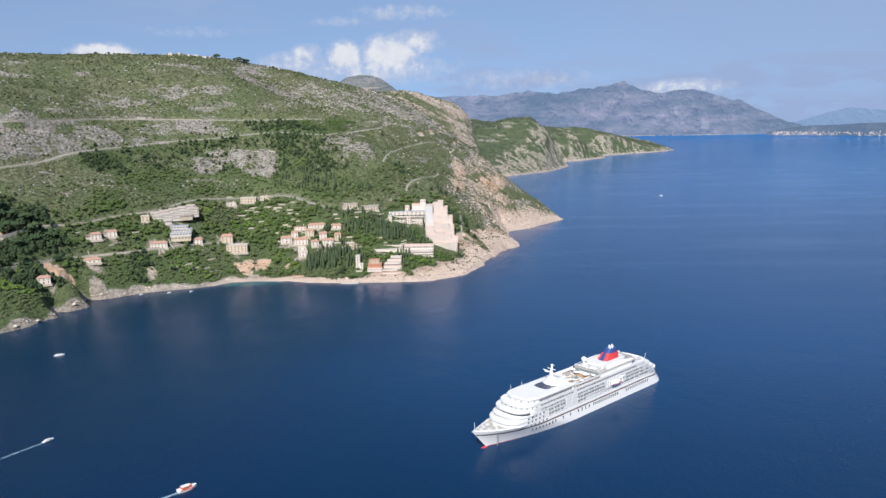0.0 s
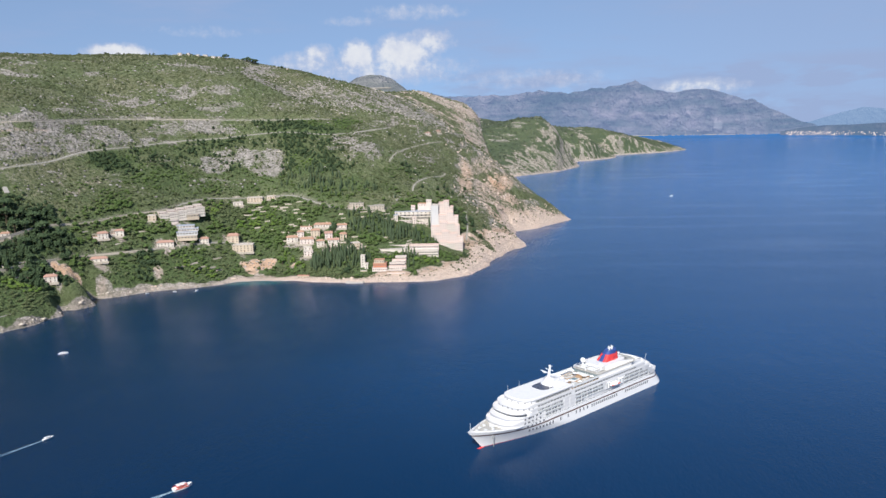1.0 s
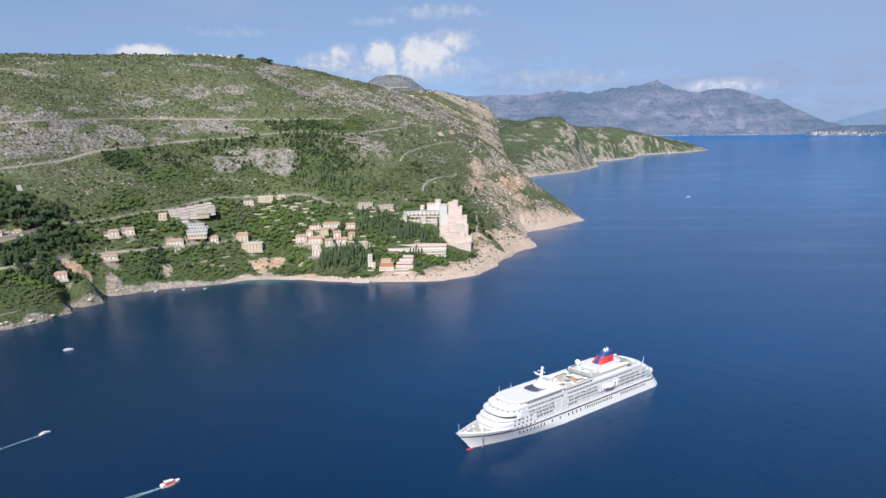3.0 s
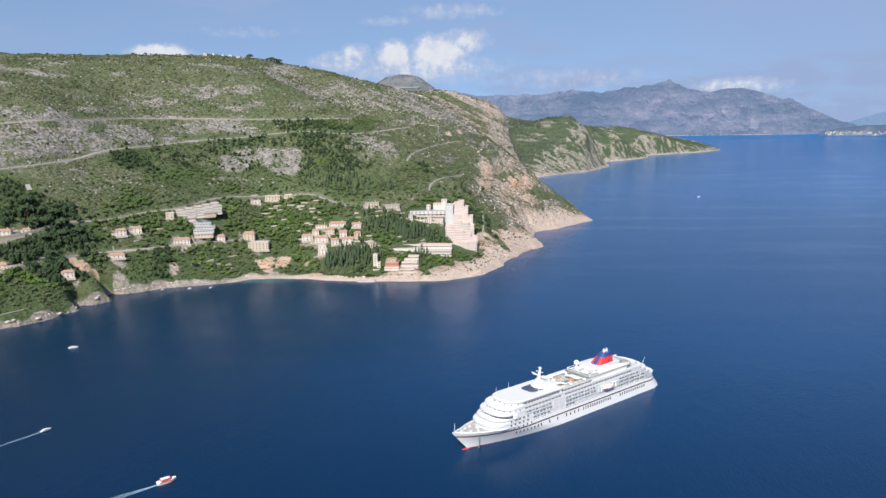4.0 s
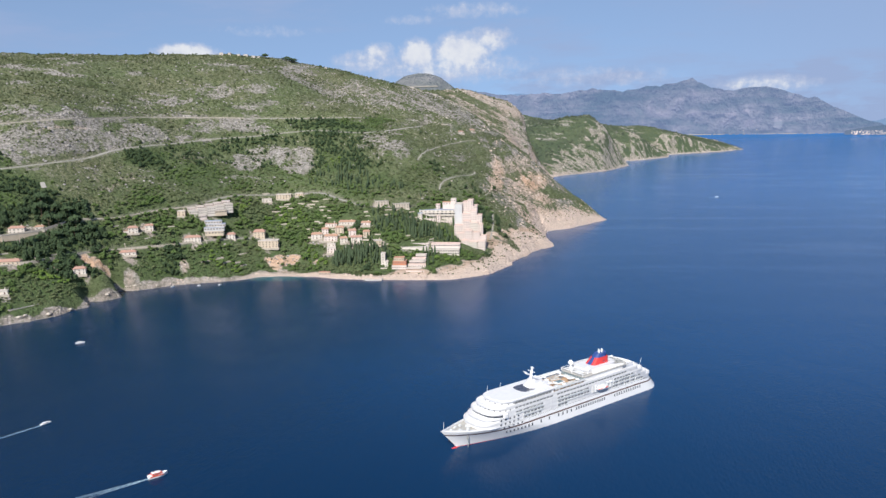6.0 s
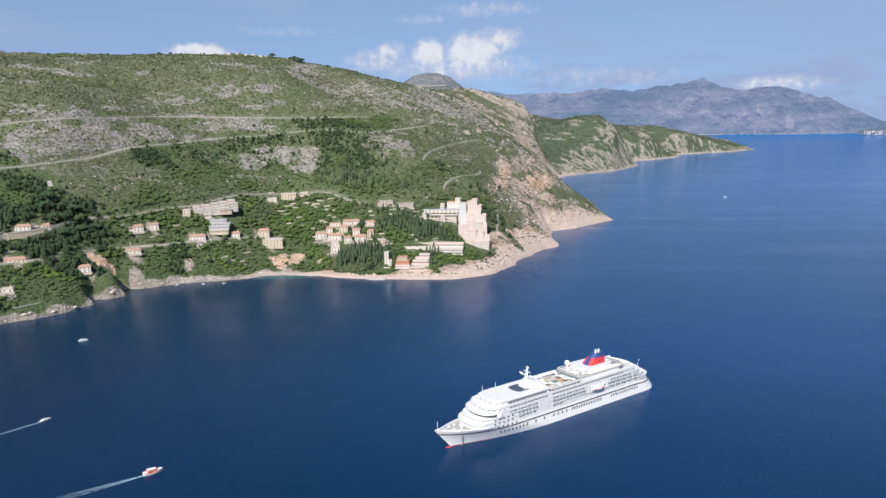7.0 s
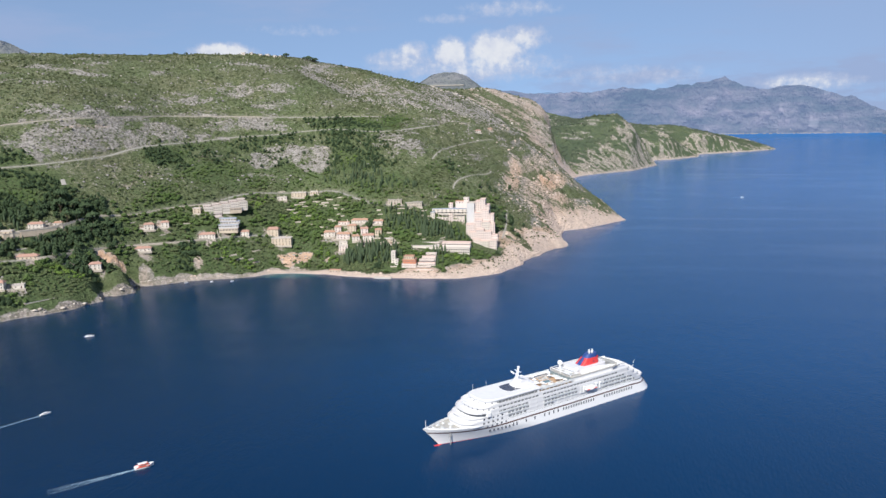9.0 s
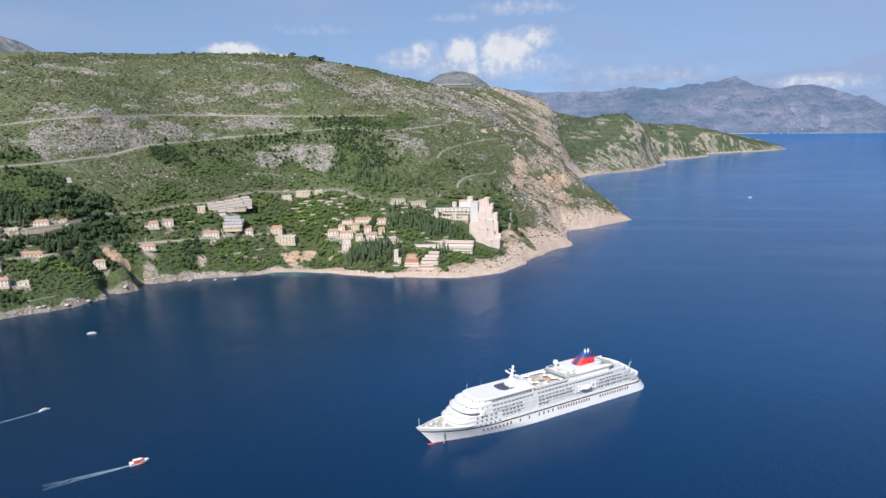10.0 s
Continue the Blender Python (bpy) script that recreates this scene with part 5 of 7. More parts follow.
    for y in np.arange(-8, 8.1, 1.78):
        shared("glazed_panel", mull, ship, pose(-16.35, y, 21.0))
    bm = bmesh.new()
    for y in np.arange(-8.5, 8.6, 2.4):
        box(bm, -23.5, -16.0, y - 0.12, y + 0.12, 24.2, 24.45)
    box(bm, -16.3, -16.0, -8.6, 8.6, 24.2, 24.5)
    box(bm, -23.6, -23.3, -8.6, 8.6, 24.2, 24.5)
    for y in (-8.5, 8.5, 0):
        box(bm, -16.3, -16.0, y - 0.15, y + 0.15, 22.8, 24.2)
    part("pergola", bm, ship_white, ship)
    # sun deck surface, lockers and chairs abaft the funnel
    bm = bmesh.new()
    box(bm, -62, -50, -7.2, 7.2, 22.82, 22.9)
    part("sun_deck", bm, ship_deck, ship)
    seat = box_mesh("deck_chair", 1.5, 0.6, 0.5, ship_grey, 0.05)
    for s in np.arange(-61, -50, 1.9):
        for y in np.arange(-6, 6.1, 1.5):
            if rng.random() < 0.7:
                shared("deck_chair", seat, ship, pose(s, y, 23.15, 0, 0, rng.uniform(-8, 8)))
    for x, y, sx, sy, sz in ((-20, 3, 3.5, 4, 1.4), (-21, -4, 3, 3, 1.8), (-27, 0, 3, 7, 1.2), (6, 6.5, 3, 2, 2.0), (-13, 0, 2.4, 6, 1.7), (8, -3, 2.2, 5, 1.3)):
        z0 = 22.8 if x < -16.5 else 19.6
        bm = bmesh.new()
        box(bm, x - sx / 2, x + sx / 2, y - sy / 2, y + sy / 2, z0, z0 + sz, 0.15)
        part("deck_locker", bm, ship_pale, ship)
    # radar domes
    for x, y, z, r in ((-22.0, -5.6, 27.2, 1.75), (-24.0, 6.2, 25.6, 1.45)):
        bm = bmesh.new()
        bmesh.ops.create_uvsphere(bm, u_segments=16, v_segments=12, radius=r, matrix=Matrix.Translation((x, y, z)))
        dome = smooth_part(part("radome", bm, ship_white, ship, "white satellite dome on a stem"), 80)
        bm = bmesh.new()
        tube(bm, (x, y, 22.4), (x, y, z - r * 0.8), 0.55, 0.7)
        part("stem", bm, ship_white, dome)
    # funnel: blue fore part, red after part, grey pipes
    def funnel_shell(x_fore, x_aft, grow=0.0, lo=0.0, hi=1.0, square=0.75):
        rings = []
        for k in range(7):
            v = lo + (hi - lo) * k / 6
            z = 23.0 + 8.6 * v
            f, a = x_fore(v), x_aft(v)
            w = 4.3 * (1 - 0.42 * v) + grow
            c, r = (f + a) / 2, (f - a) / 2 + grow
            rings.append([(c + r * math.copysign(abs(math.cos(t)) ** square, math.cos(t)), w * math.copysign(abs(math.sin(t)) ** square, math.sin(t)), z) for t in np.linspace(0, 2 * math.pi, 25)[:-1]])
        return rings
    bm = bmesh.new()
    rows_ = loft(bm, funnel_shell(lambda v: -30.5 - 10.0 * v, lambda v: -49.5 - 0.3 * v), True)
    bm.faces.new(rows_[-1])
    funnel = smooth_part(part("funnel", bm, ship_navy_blue, ship, "deep blue raked funnel"))
    bm = bmesh.new()
    rows_ = loft(bm, funnel_shell(lambda v: -30.9 - 9.7 * v, lambda v: -49.7 - 0.3 * v, 0.1, 0.0, 0.74, 0.4), True)
    smooth_part(part("funnel_flank", bm, ship_red, funnel, "bright red side of the funnel"))
    for side in (1, -1):
        bm = bmesh.new()
        bmesh.ops.create_cone(bm, cap_ends=True, segments=18, radius1=0.95, radius2=0.95, depth=0.12, matrix=pose(-43.6, side * 3.75, 26.6, 90 - side * 10, 0, 0))
        part("funnel_badge", bm, ship_dark_red, funnel)
    for x, y in ((-42.3, 0.9), (-43.8, -0.9), (-45.2, 0.9), (-46.5, -0.6)):
        bm = bmesh.new()
        tube(bm, (x, y, 31.0), (x - 0.9, y, 33.6), 0.42, 0.42, 10)
        part("exhaust_pipe", bm, ship_pale, funnel)
    # stern terraces: dark screens, loungers, ensign staff
    for z, a in ((22.9, -64), (19.5, -70), (17.0, -77), (14.5, -82), (12.0, -86)):
        for y in np.arange(-7, 7.1, 1.6):
            for dx in (1.3, 3.0):
                if rng.random() < 0.75:
                    shared("deck_chair", seat, ship, pose(a + dx, y + rng.uniform(-0.3, 0.3), z + 0.3, 0, 0, rng.uniform(-12, 12)))
    bm = bmesh.new()
    for a in np.linspace(-2.4, 2.4, 9):
        x, y = -52 - 6.5 * math.cos(a * 0.5), 5.8 * math.sin(a)
        tube(bm, (x, y, 22.8), (x, y, 25.4), 0.15, 0.15, 5)
        tube(bm, (x, y, 25.3), (x + 3.5, y * 0.6, 25.3), 0.18, 0.18, 5)
    part("stern_canopy_frame", bm, ship_grey, ship)
    bm = bmesh.new()
    tube(bm, (-88.5, 0, 12), (-91.5, 0, 18.5), 0.16, 0.08, 6)
    part("ensign_staff", bm, ship_white, ship)
    ship.matrix_world = pose(77.1, 474.1, 0, 0, 0, -136.5) @ Matrix.Diagonal((0.983, 1.143, 1.045, 1))
    return ship


build_ship()

# ======== buildings ========
pane_tall = box_mesh("window", 1.3, 0.25, 1.7, glass_dark)
pane_wide = box_mesh("window", 2.4, 0.25, 1.8, glass_dark)
pane_door = box_mesh("door", 1.3, 0.25, 2.3, ship_stripe)
shutter = box_mesh("shutter", 0.5, 0.12, 1.7, painted("green shutters", (0.06, 0.12, 0.08), (0.05, 0.09, 0.07), 1.0, 0.6))
CLEAR = []


def ground_z(x, y):
    return float(height(np.array([float(x)]), np.array([float(y)]))[0])


def gable(bm, w, d, z, rise, over=0.6, hip=0.0):
    """A tiled roof with thickness; hip pulls in the ridge's ends."""
    x0, x1, y0, y1 = -w / 2 - over, w / 2 + over, -d / 2 - over, d / 2 + over
    low = [bm.verts.new(p) for p in ((x0, y0, z), (x1, y0, z), (x1, y1, z), (x0, y1, z))]
    eave = [bm.verts.new(p) for p in ((x0, y0, z + 0.25), (x1, y0, z + 0.25), (x1, y1, z + 0.25), (x0, y1, z + 0.25))]
    r = [bm.verts.new((x0 + hip, 0, z + rise)), bm.verts.new((x1 - hip, 0, z + rise))]
    bm.faces.new(low[::-1])
    for j in range(4):
        bm.faces.new((low[j], low[(j + 1) % 4], eave[(j + 1) % 4], eave[j]))
    bm.faces.new((eave[0], eave[1], r[1], r[0]))
    bm.faces.new((eave[2], eave[3], r[0], r[1]))
    bm.faces.new((eave[1], eave[2], r[1]))
    bm.faces.new((eave[3], eave[0], r[0]))
    return bm


def house(x, y, yaw, w, d, storeys, label, wall=None, roof=None, hip=2.5, z=None, annex=0, name="house", bare=False):
    wall, roof = wall or wall_white, roof or roof_red
    z = ground_z(x, y - 0.25 * d) - 0.3 if z is None else z
    h = storeys * 3.0 + 0.4
    ob = new(name)
    tagged(ob, label, "house", "houses on the slope")
    bm = bmesh.new()
    box(bm, -w / 2, w / 2, -d / 2, d / 2, -4, h, 0.08)
    walls = part("wall", bm, wall, ob)
    bm = bmesh.new()
    if hip is None:
        box(bm, -w / 2 - 0.3, w / 2 + 0.3, -d / 2 - 0.3, d / 2 + 0.3, h, h + 0.3)
        for a, b, c, e in ((-w / 2 - 0.3, w / 2 + 0.3, -d / 2 - 0.3, -d / 2), (-w / 2 - 0.3, w / 2 + 0.3, d / 2, d / 2 + 0.3), (-w / 2 - 0.3, -w / 2, -d / 2, d / 2), (w / 2, w / 2 + 0.3, -d / 2, d / 2)):
            box(bm, a, b, c, e, h + 0.3, h + 0.9)
    else:
        gable(bm, w, d, h, 0.25 + min(w, d) * 0.24, 0.6, hip)
    top = part("roof", bm, roof, ob)
    if not bare:
        bm = bmesh.new()
        box(bm, w * 0.22, w * 0.22 + 0.8, d * 0.1, d * 0.1 + 0.7, h, h + min(w, d) * 0.24 + 1.2)
        part("chimney", bm, wall, top)
    n = max(2, int(w / 3.9))
    for s in range(storeys):
        for k in range(n):
            px = -w / 2 + w * (k + 0.5) / n
            if s == 0 and k == n // 2:
                shared("door", pane_door, walls, pose(px, -d / 2, 1.2))
            else:
                shared("window", pane_tall, walls, pose(px, -d / 2, s * 3 + 1.7))
        for k in range(max(1, int(d / 4))):
            py = -d / 2 + d * (k + 0.5) / max(1, int(d / 4))
            for side in (1, -1):
                shared("window", pane_tall, walls, pose(side * w / 2, py, s * 3 + 1.7, 0, 0, 90))
    if annex:
        bm = bmesh.new()
        box(bm, -w / 2 - annex, -w / 2, -d / 2 + 1, d / 2 - 1, -4, 3.2, 0.08)
        a = part("annex", bm, wall, ob)
        bm = bmesh.new()
        box(bm, -w / 2 - annex - 0.3, -w / 2, -d / 2 + 0.7, d / 2 - 0.7, 3.2, 3.5)
        part("annex_roof", bm, roof, a)
    bm = bmesh.new()
    box(bm, -w / 2 - 0.5, w / 2 + 1.5, -d / 2 - 2.4, -d / 2 - 0.05, -2.5, -0.1)
    part("terrace", bm, stone_wall, ob, "pale stone terrace before the house")
    ob.matrix_world = pose(x, y, z, 0, 0, yaw)
    CLEAR.append((x, y, max(w, d) * 0.55 + 1.5))
    CLEAR.append((x + 8 * 0.1, y - 8 * 0.95, max(w, d) * 0.24))
    return ob


W, O = "white-walled villa with an orange tiled roof among trees", "old stone house with a worn orange roof"
for args in ((-447, 777, 25, 13, 9, 2, "white waterside villa with an orange tiled roof", wall_white, roof_red, 3.0, None, 5),
             (-438, 882, 30, 12, 9, 2, W, wall_white, roof_red, 2.5, None, 5), (-424, 897, 24, 10, 8, 2, W, wall_white, roof_red, 2.5, None, 5),
             (-429, 850, 22, 19, 9, 1, "long low white villa with an orange tiled roof", wall_white, roof_red, 3.0, None, 7)) + ((-401, 943, 15, 10, 9, 2, "plain beige house with a flat roof", wall_cream, roof_flat, None), (-375, 916, 18, 20, 10, 2, "wide white villa with an orange tiled roof by the lane", wall_white, roof_red, 3.0),
             (-337, 949, 14, 12, 9, 2, "small cream house with an orange hipped roof", wall_white, roof_red, 2.5), (-324, 1060, 20, 14, 8, 1, "low white villa behind the upper lane", wall_white, roof_flat, None),
             (-303, 1077, 10, 22, 10, 2, "cream villa with a pale flat roof", wall_cream, roof_flat, None), (-280, 1082, 6, 12, 8, 1, "low cream annexe beside the villa", wall_cream, roof_flat, None)) + ((-231, 994, 15, 15, 10, 2, "white house with an old tiled roof", wall_white, roof_old, 2.5), (-209, 988, 8, 18, 10, 2, O, wall_pink, roof_old, 2.5),
             (-190, 982, 20, 10, 8, 2, "white house in the beach hamlet", wall_white, roof_old, 2.0), (-172, 982, 12, 15, 9, 2, "white gabled house in the beach hamlet", wall_white, roof_red, 0.0)) + ((-215, 1015, 5, 16, 9, 1, "roofless pink stone house on the terrace", wall_pink, roof_old, None), (-192, 1016, 5, 24, 9, 1, "long white house with a worn roof", wall_white, roof_old, 2.5),
             (-165, 1014, 8, 14, 8, 1, O, wall_pink, roof_old, 2.0), (-141, 973, 18, 11, 9, 2, "cream house beside the cypresses", wall_cream, roof_flat, None)) + ((-526, 788, 20, 17, 9, 2, "white villa with an orange roof over the lane", wall_white, roof_red, 3.0), (-541, 757, 22, 14, 8, 1, "low cream house at the lane", wall_cream, roof_flat, None),
             (-552, 745, 22, 9, 8, 2, "white house at the lane", wall_white, roof_flat, None), (-505, 742, 20, 22, 10, 1, "long low house with a bright orange roof", wall_cream, roof_red, 3.0),
             (-510, 805, 25, 9, 7, 1, "small white house among pines", wall_white, roof_old, 2.0)) + ((-517, 700, 24, 9, 9, 2, "white house near the western edge", wall_white, roof_red, 2.0),
             (-498, 682, 24, 16, 10, 2, "white house with an orange roof over the cliff", wall_white, roof_red, 2.5), (-482, 695, 28, 11, 7, 1, "low white house over the cliff", wall_white, roof_flat, None),
             (-203, 965, 12, 12, 8, 2, "pale ruined tower house", wall_pink, roof_flat, None), (-150, 1058, 8, 20, 8, 2, "roofless stone ruin beside the upper lane", stone_wall, road_mat, None)) + ((-122, 1060, 4, 24, 9, 2, "roofless brown stone ruin with empty windows", stone_wall, road_mat, None), (-62, 1388, 35, 9, 7, 1, "small house at the road bend", wall_white, roof_red, 1.5),
             (-44, 1432, 40, 8, 7, 1, "small cream house at the road bend", wall_cream, roof_red, 1.5), (-110, 1395, 30, 16, 7, 1, "long shed beside the coast road", wall_cream, roof_flat, None)):
    house(*args)
# close-built middle of the hamlet
for args in ((-221, 1002, 12, 9, 8, 2, "narrow pink house wedged into the hamlet", wall_pink, roof_old, 2.0), (-199, 998, 4, 12, 8, 3, "tall pale house over the hamlet lane", wall_cream, roof_old, 2.0),
             (-181, 996, 14, 10, 9, 2, "pink gabled house in the hamlet", wall_pink, roof_red, 0.0), (-206, 976, 10, 11, 6, 1, "low white outbuilding below the hamlet", wall_white, roof_flat, None),
             (-160, 992, 10, 9, 8, 2, "cream house at the edge of the hamlet", wall_cream, roof_old, 2.0)):
    house(*args)
# large old house in two wings
house(-307, 977, 10, 15, 12, 3, "tall cream house with an orange hipped roof", wall_cream, roof_red, 2.5)
house(-291, 967, 8, 27, 12, 3, "large pale stone house with a flat pink roof", wall_cream, roof_flat, None)


def blocks(name, label, category, items, origin=(0, 0, 0), yaw=0):
    """A building of stacked blocks: x0, x1, y0, y1, z0, z1, wall, roof, window columns, window rows, wide windows."""
    ob = new(name)
    tagged(ob, label, category)
    for x0, x1, y0, y1, z0, z1, wall, roof, cols, rows_, wide in items:
        if cols == "auto":
            cols, rows_ = max(1, int((x1 - x0) / 2.7)), max(1, min(5, int((z1 - z0) / 3.2)))
        bm = bmesh.new()
        box(bm, x0, x1, y0, y1, z0, z1, 0.1)
        blk = part("wall", bm, wall, ob)
        bm = bmesh.new()
        box(bm, x0 - 0.2, x1 + 0.2, y0 - 0.2, y1 + 0.2, z1 - 0.05, z1 + 0.2)
        for a, b, c, e in ((x0 - 0.2, x1 + 0.2, y0 - 0.2, y0), (x0 - 0.2, x1 + 0.2, y1, y1 + 0.2), (x0 - 0.2, x0, y0, y1), (x1, x1 + 0.2, y0, y1)):
            box(bm, a, b, c, e, z1 + 0.2, z1 + 0.8)
        part("roof", bm, roof, ob)
        me = pane_wide if wide else pane_tall
        for r in range(rows_):
            zc = z1 - (z1 - z0) * (r + 0.45) / rows_ if rows_ * 3.4 > (z1 - z0) else z1 - 1.9 - 3.3 * r
            for c in range(cols):
                shared("window", me, blk, pose(x0 + (x1 - x0) * (c + 0.5) / cols, y0, zc))
            side_n = max(1, int((y1 - y0) / 4.5)) if cols else 0
            for c in range(side_n):
                for sx in (x0, x1):
                    shared("window", me, blk, pose(sx, y0 + (y1 - y0) * (c + 0.5) / side_n, zc, 0, 0, 90))
    ob.matrix_world = pose(*origin, 0, 0, yaw)
    return ob


P, Wh, C, G = wall_pink, wall_white, wall_cream, wall_grey
roof_pink = painted("pink roof terraces", (0.60, 0.47, 0.42), (0.50, 0.38, 0.34), 0.15, 0.9)
hotel = blocks("hotel", "large stepped pinkish-white hotel, empty and weathered, on the slope", "hotel", [
    (-41, -31, 1039, 1056, 24, 79.5, G, roof_flat, 0, 0, 0), (-30.8, -24, 1046, 1068, 36, 81, P, roof_pink, "auto", 0, 0), (-23.8, -16, 1044, 1064, 36, 84, P, roof_pink, "auto", 0, 0), (-15.8, -10, 1044, 1062, 34, 76, P, roof_pink, "auto", 0, 0),
    (-30.8, -20, 1036, 1045.8, 20, 66, P, roof_pink, "auto", 0, 0), (-19.8, -10, 1036, 1043.8, 20, 70, P, roof_pink, "auto", 0, 0), (-9.8, -3, 1036, 1050, 20, 64, P, roof_pink, "auto", 0, 0)] + [(-41, -29, 1024, 1038.8, 14, 51, P, roof_pink, "auto", 0, 0), (-28.8, -19, 1026, 1035.8, 14, 57, P, roof_pink, "auto", 0, 0), (-18.8, -8, 1026, 1035.8, 14, 55, Wh, roof_pink, "auto", 0, 0), (-7.8, -1, 1028, 1035.8, 14, 52, P, roof_pink, "auto", 0, 0),
    (-36, -26, 1016, 1023.8, 10, 41, P, roof_pink, "auto", 0, 0), (-25.8, -15, 1016, 1025.8, 10, 45, P, roof_pink, "auto", 0, 0), (-14.8, -5, 1016, 1025.8, 10, 42, P, roof_pink, "auto", 0, 0), (-4.8, 4, 1018, 1027.8, 8, 37, P, roof_pink, "auto", 0, 0)] + [(-30, -20, 1008, 1015.8, 8, 32, P, roof_pink, "auto", 0, 0), (-19.8, -8, 1008, 1015.8, 8, 30, Wh, roof_pink, "auto", 0, 0), (-7.8, 3, 1010, 1017.8, 6, 31, P, roof_pink, "auto", 0, 0)] + [(-95, -41.2, 1058, 1078, 40, 69, Wh, roof_blue, 9, 2, 1), (-72, -66, 1068, 1076, 69.4, 76, P, roof_pink, "auto", 0, 0), (-62, -50, 1070, 1079, 69.4, 79, P, roof_old, 3, 1, 0), (-49.8, -42, 1068, 1078, 69.4, 84, P, roof_flat, 2, 1, 0),
    (-96, -90, 1050, 1057.8, 44, 65, Wh, roof_blue, 2, 2, 0), (-69, -64, 1052, 1057.8, 40, 62, P, roof_pink, "auto", 0, 0), (-88, -70, 1053, 1057.8, 40, 57, P, roof_flat, 4, 1, 1), (-63, -46, 1053, 1057.8, 40, 54, P, roof_flat, 4, 1, 1)])
# long balcony edges on the hotel front
for z in (62.5, 66.2):
    bm = bmesh.new()
    box(bm, -85.5, -41.3, 1053.6, 1055.9, z - 0.25, z + 0.1)
    box(bm, -85.5, -41.3, 1053.5, 1053.7, z, z + 0.9)
    part("balcony", bm, wall_white, hotel)
for k in range(9):
    bm = bmesh.new()
    box(bm, -84.8 + k * 5.3, -84.0 + k * 5.3, 1053.7, 1054.4, 46, 62.3)
    part("pillar", bm, wall_white, hotel)
for z in np.arange(28, 78, 3.3):
    bm = bmesh.new()
    box(bm, -42.6, -41.05, 1040.5, 1052, z - 0.2, z + 0.9)
    part("balcony", bm, wall_grey, hotel)
CLEAR += [(-66, 1058, 22), (-85, 1052, 16), (-45, 1050, 20), (-30, 1035, 24), (-12, 1022, 24), (-4, 1012, 16), (-62, 1046, 12), (-20, 1002, 12)]

blocks("terrace_pavilion", "long low pale pavilion with a flat roof and dark openings", "pavilion", [
    (-108, -70.3, 962, 976, 14, 30, Wh, roof_flat, 0, 0, 0), (-100, -70.5, 976.2, 986, 18, 33, P, roof_flat, 9, 1, 1), (-70, -29, 962, 972, 12, 27.5, Wh, roof_flat, 13, 2, 1), (-68, -29, 972.2, 984, 16, 33, P, roof_pink, 12, 1, 1)])
CLEAR += [(-98, 971, 12), (-84, 971, 12), (-60, 974, 10), (-42, 974, 10), (-50, 974, 10)]
blocks("beach_hotel", "small hotel with brick-red upper floor and pale arcades on the rocks", "hotel", [
    (-112, -93, 918, 931, 2, 13.5, P, roof_flat, 7, 2, 0), (-111, -94, 919.5, 931, 13.8, 19, painted("brick red render", (0.5, 0.2, 0.12), (0.42, 0.17, 0.1), 0.2, 0.85), roof_old, 6, 1, 0), (-110, -97, 922, 931, 19.3, 23, C, roof_old, 4, 1, 0)])
blocks("bathing_terraces", "pale stepped bathing terraces on the rocks", "terrace", [
    (-92.5, -70, 912, 917.8, 0, 8, P, roof_pink, 7, 1, 0), (-92, -74, 918, 922.8, 2, 11, P, roof_flat, 9, 1, 1), (-91.5, -69, 923, 927.8, 3, 14.2, P, roof_pink, 8, 1, 0),
    (-91, -71, 928, 932.8, 5, 17.6, P, roof_flat, 9, 1, 1), (-88, -70, 933, 938.8, 6, 20.6, P, roof_pink, 7, 1, 0), (-84, -70, 939, 946, 8, 24, Wh, roof_flat, 5, 1, 1)])
tower = blocks("stair_tower", "tall narrow white stair tower on the shore", "tower", [
    (-128, -122.5, 928, 934, 2, 28, Wh, roof_flat, 1, 5, 0), (-122.3, -118, 924, 930, 1, 18, Wh, roof_flat, 1, 3, 0), (-127, -119, 919, 923.8, 0, 10, C, roof_flat, 0, 0, 0)])
CLEAR += [(-102, 924, 13), (-80, 926, 16), (-124, 926, 8), (-124, 915, 7), (-78, 942, 8)]
units = []
for k in range(5):
    u, lift = -29 + 11.8 * k, 1.5 * k
    units += [(u, u + 11.4, -6, 5, -9 + lift, 3.2 + lift, Wh, roof_flat, 4, 3, 0), (u + 0.6, u + 11.0, 5.3, 12, -6 + lift, 6.4 + lift, P, roof_flat, 3, 1, 1)]
units += [(-24, -8, -10, -6.3, -10, -3.4, P, roof_flat, 5, 1, 1), (5, 20, -9, -6.3, -6, 1.5, C, roof_flat, 4, 1, 1)]
blocks("apartment_hotel", "long pale apartment hotel stepping up the slope", "hotel", units, (-371, 966, 79), 38)
modern = blocks("modern_villa", "modern grey-white villa of stacked flat slabs", "house", [
    (-12, 12, -8, 4, -9, -2.6, C, roof_flat, 6, 1, 1), (-13, 13, -6, 4, -2.3, 2.2, G, roof_blue, 7, 1, 1), (-11, 14, -1, 8, 2.5, 5.8, Wh, roof_blue, 7, 1, 1), (-13, 9, 4, 12, 6.1, 9.4, Wh, roof_blue, 6, 1, 1)], (-355, 940, 59), 16)
CLEAR += [(-370, 969, 17), (-354, 975, 15), (-388, 963, 13), (-356, 942, 12), (-358, 933, 5)]
blocks("lane_terrace", "pale stone terrace wall carrying the upper lane", "terrace", [(-20, 20, -4, 4, -6, 0.6, C, road_mat, 0, 0, 0), (-38, -20.2, -3, 4, -7, -0.8, C, road_mat, 0, 0, 0)], (-520, 781, 75), 58)
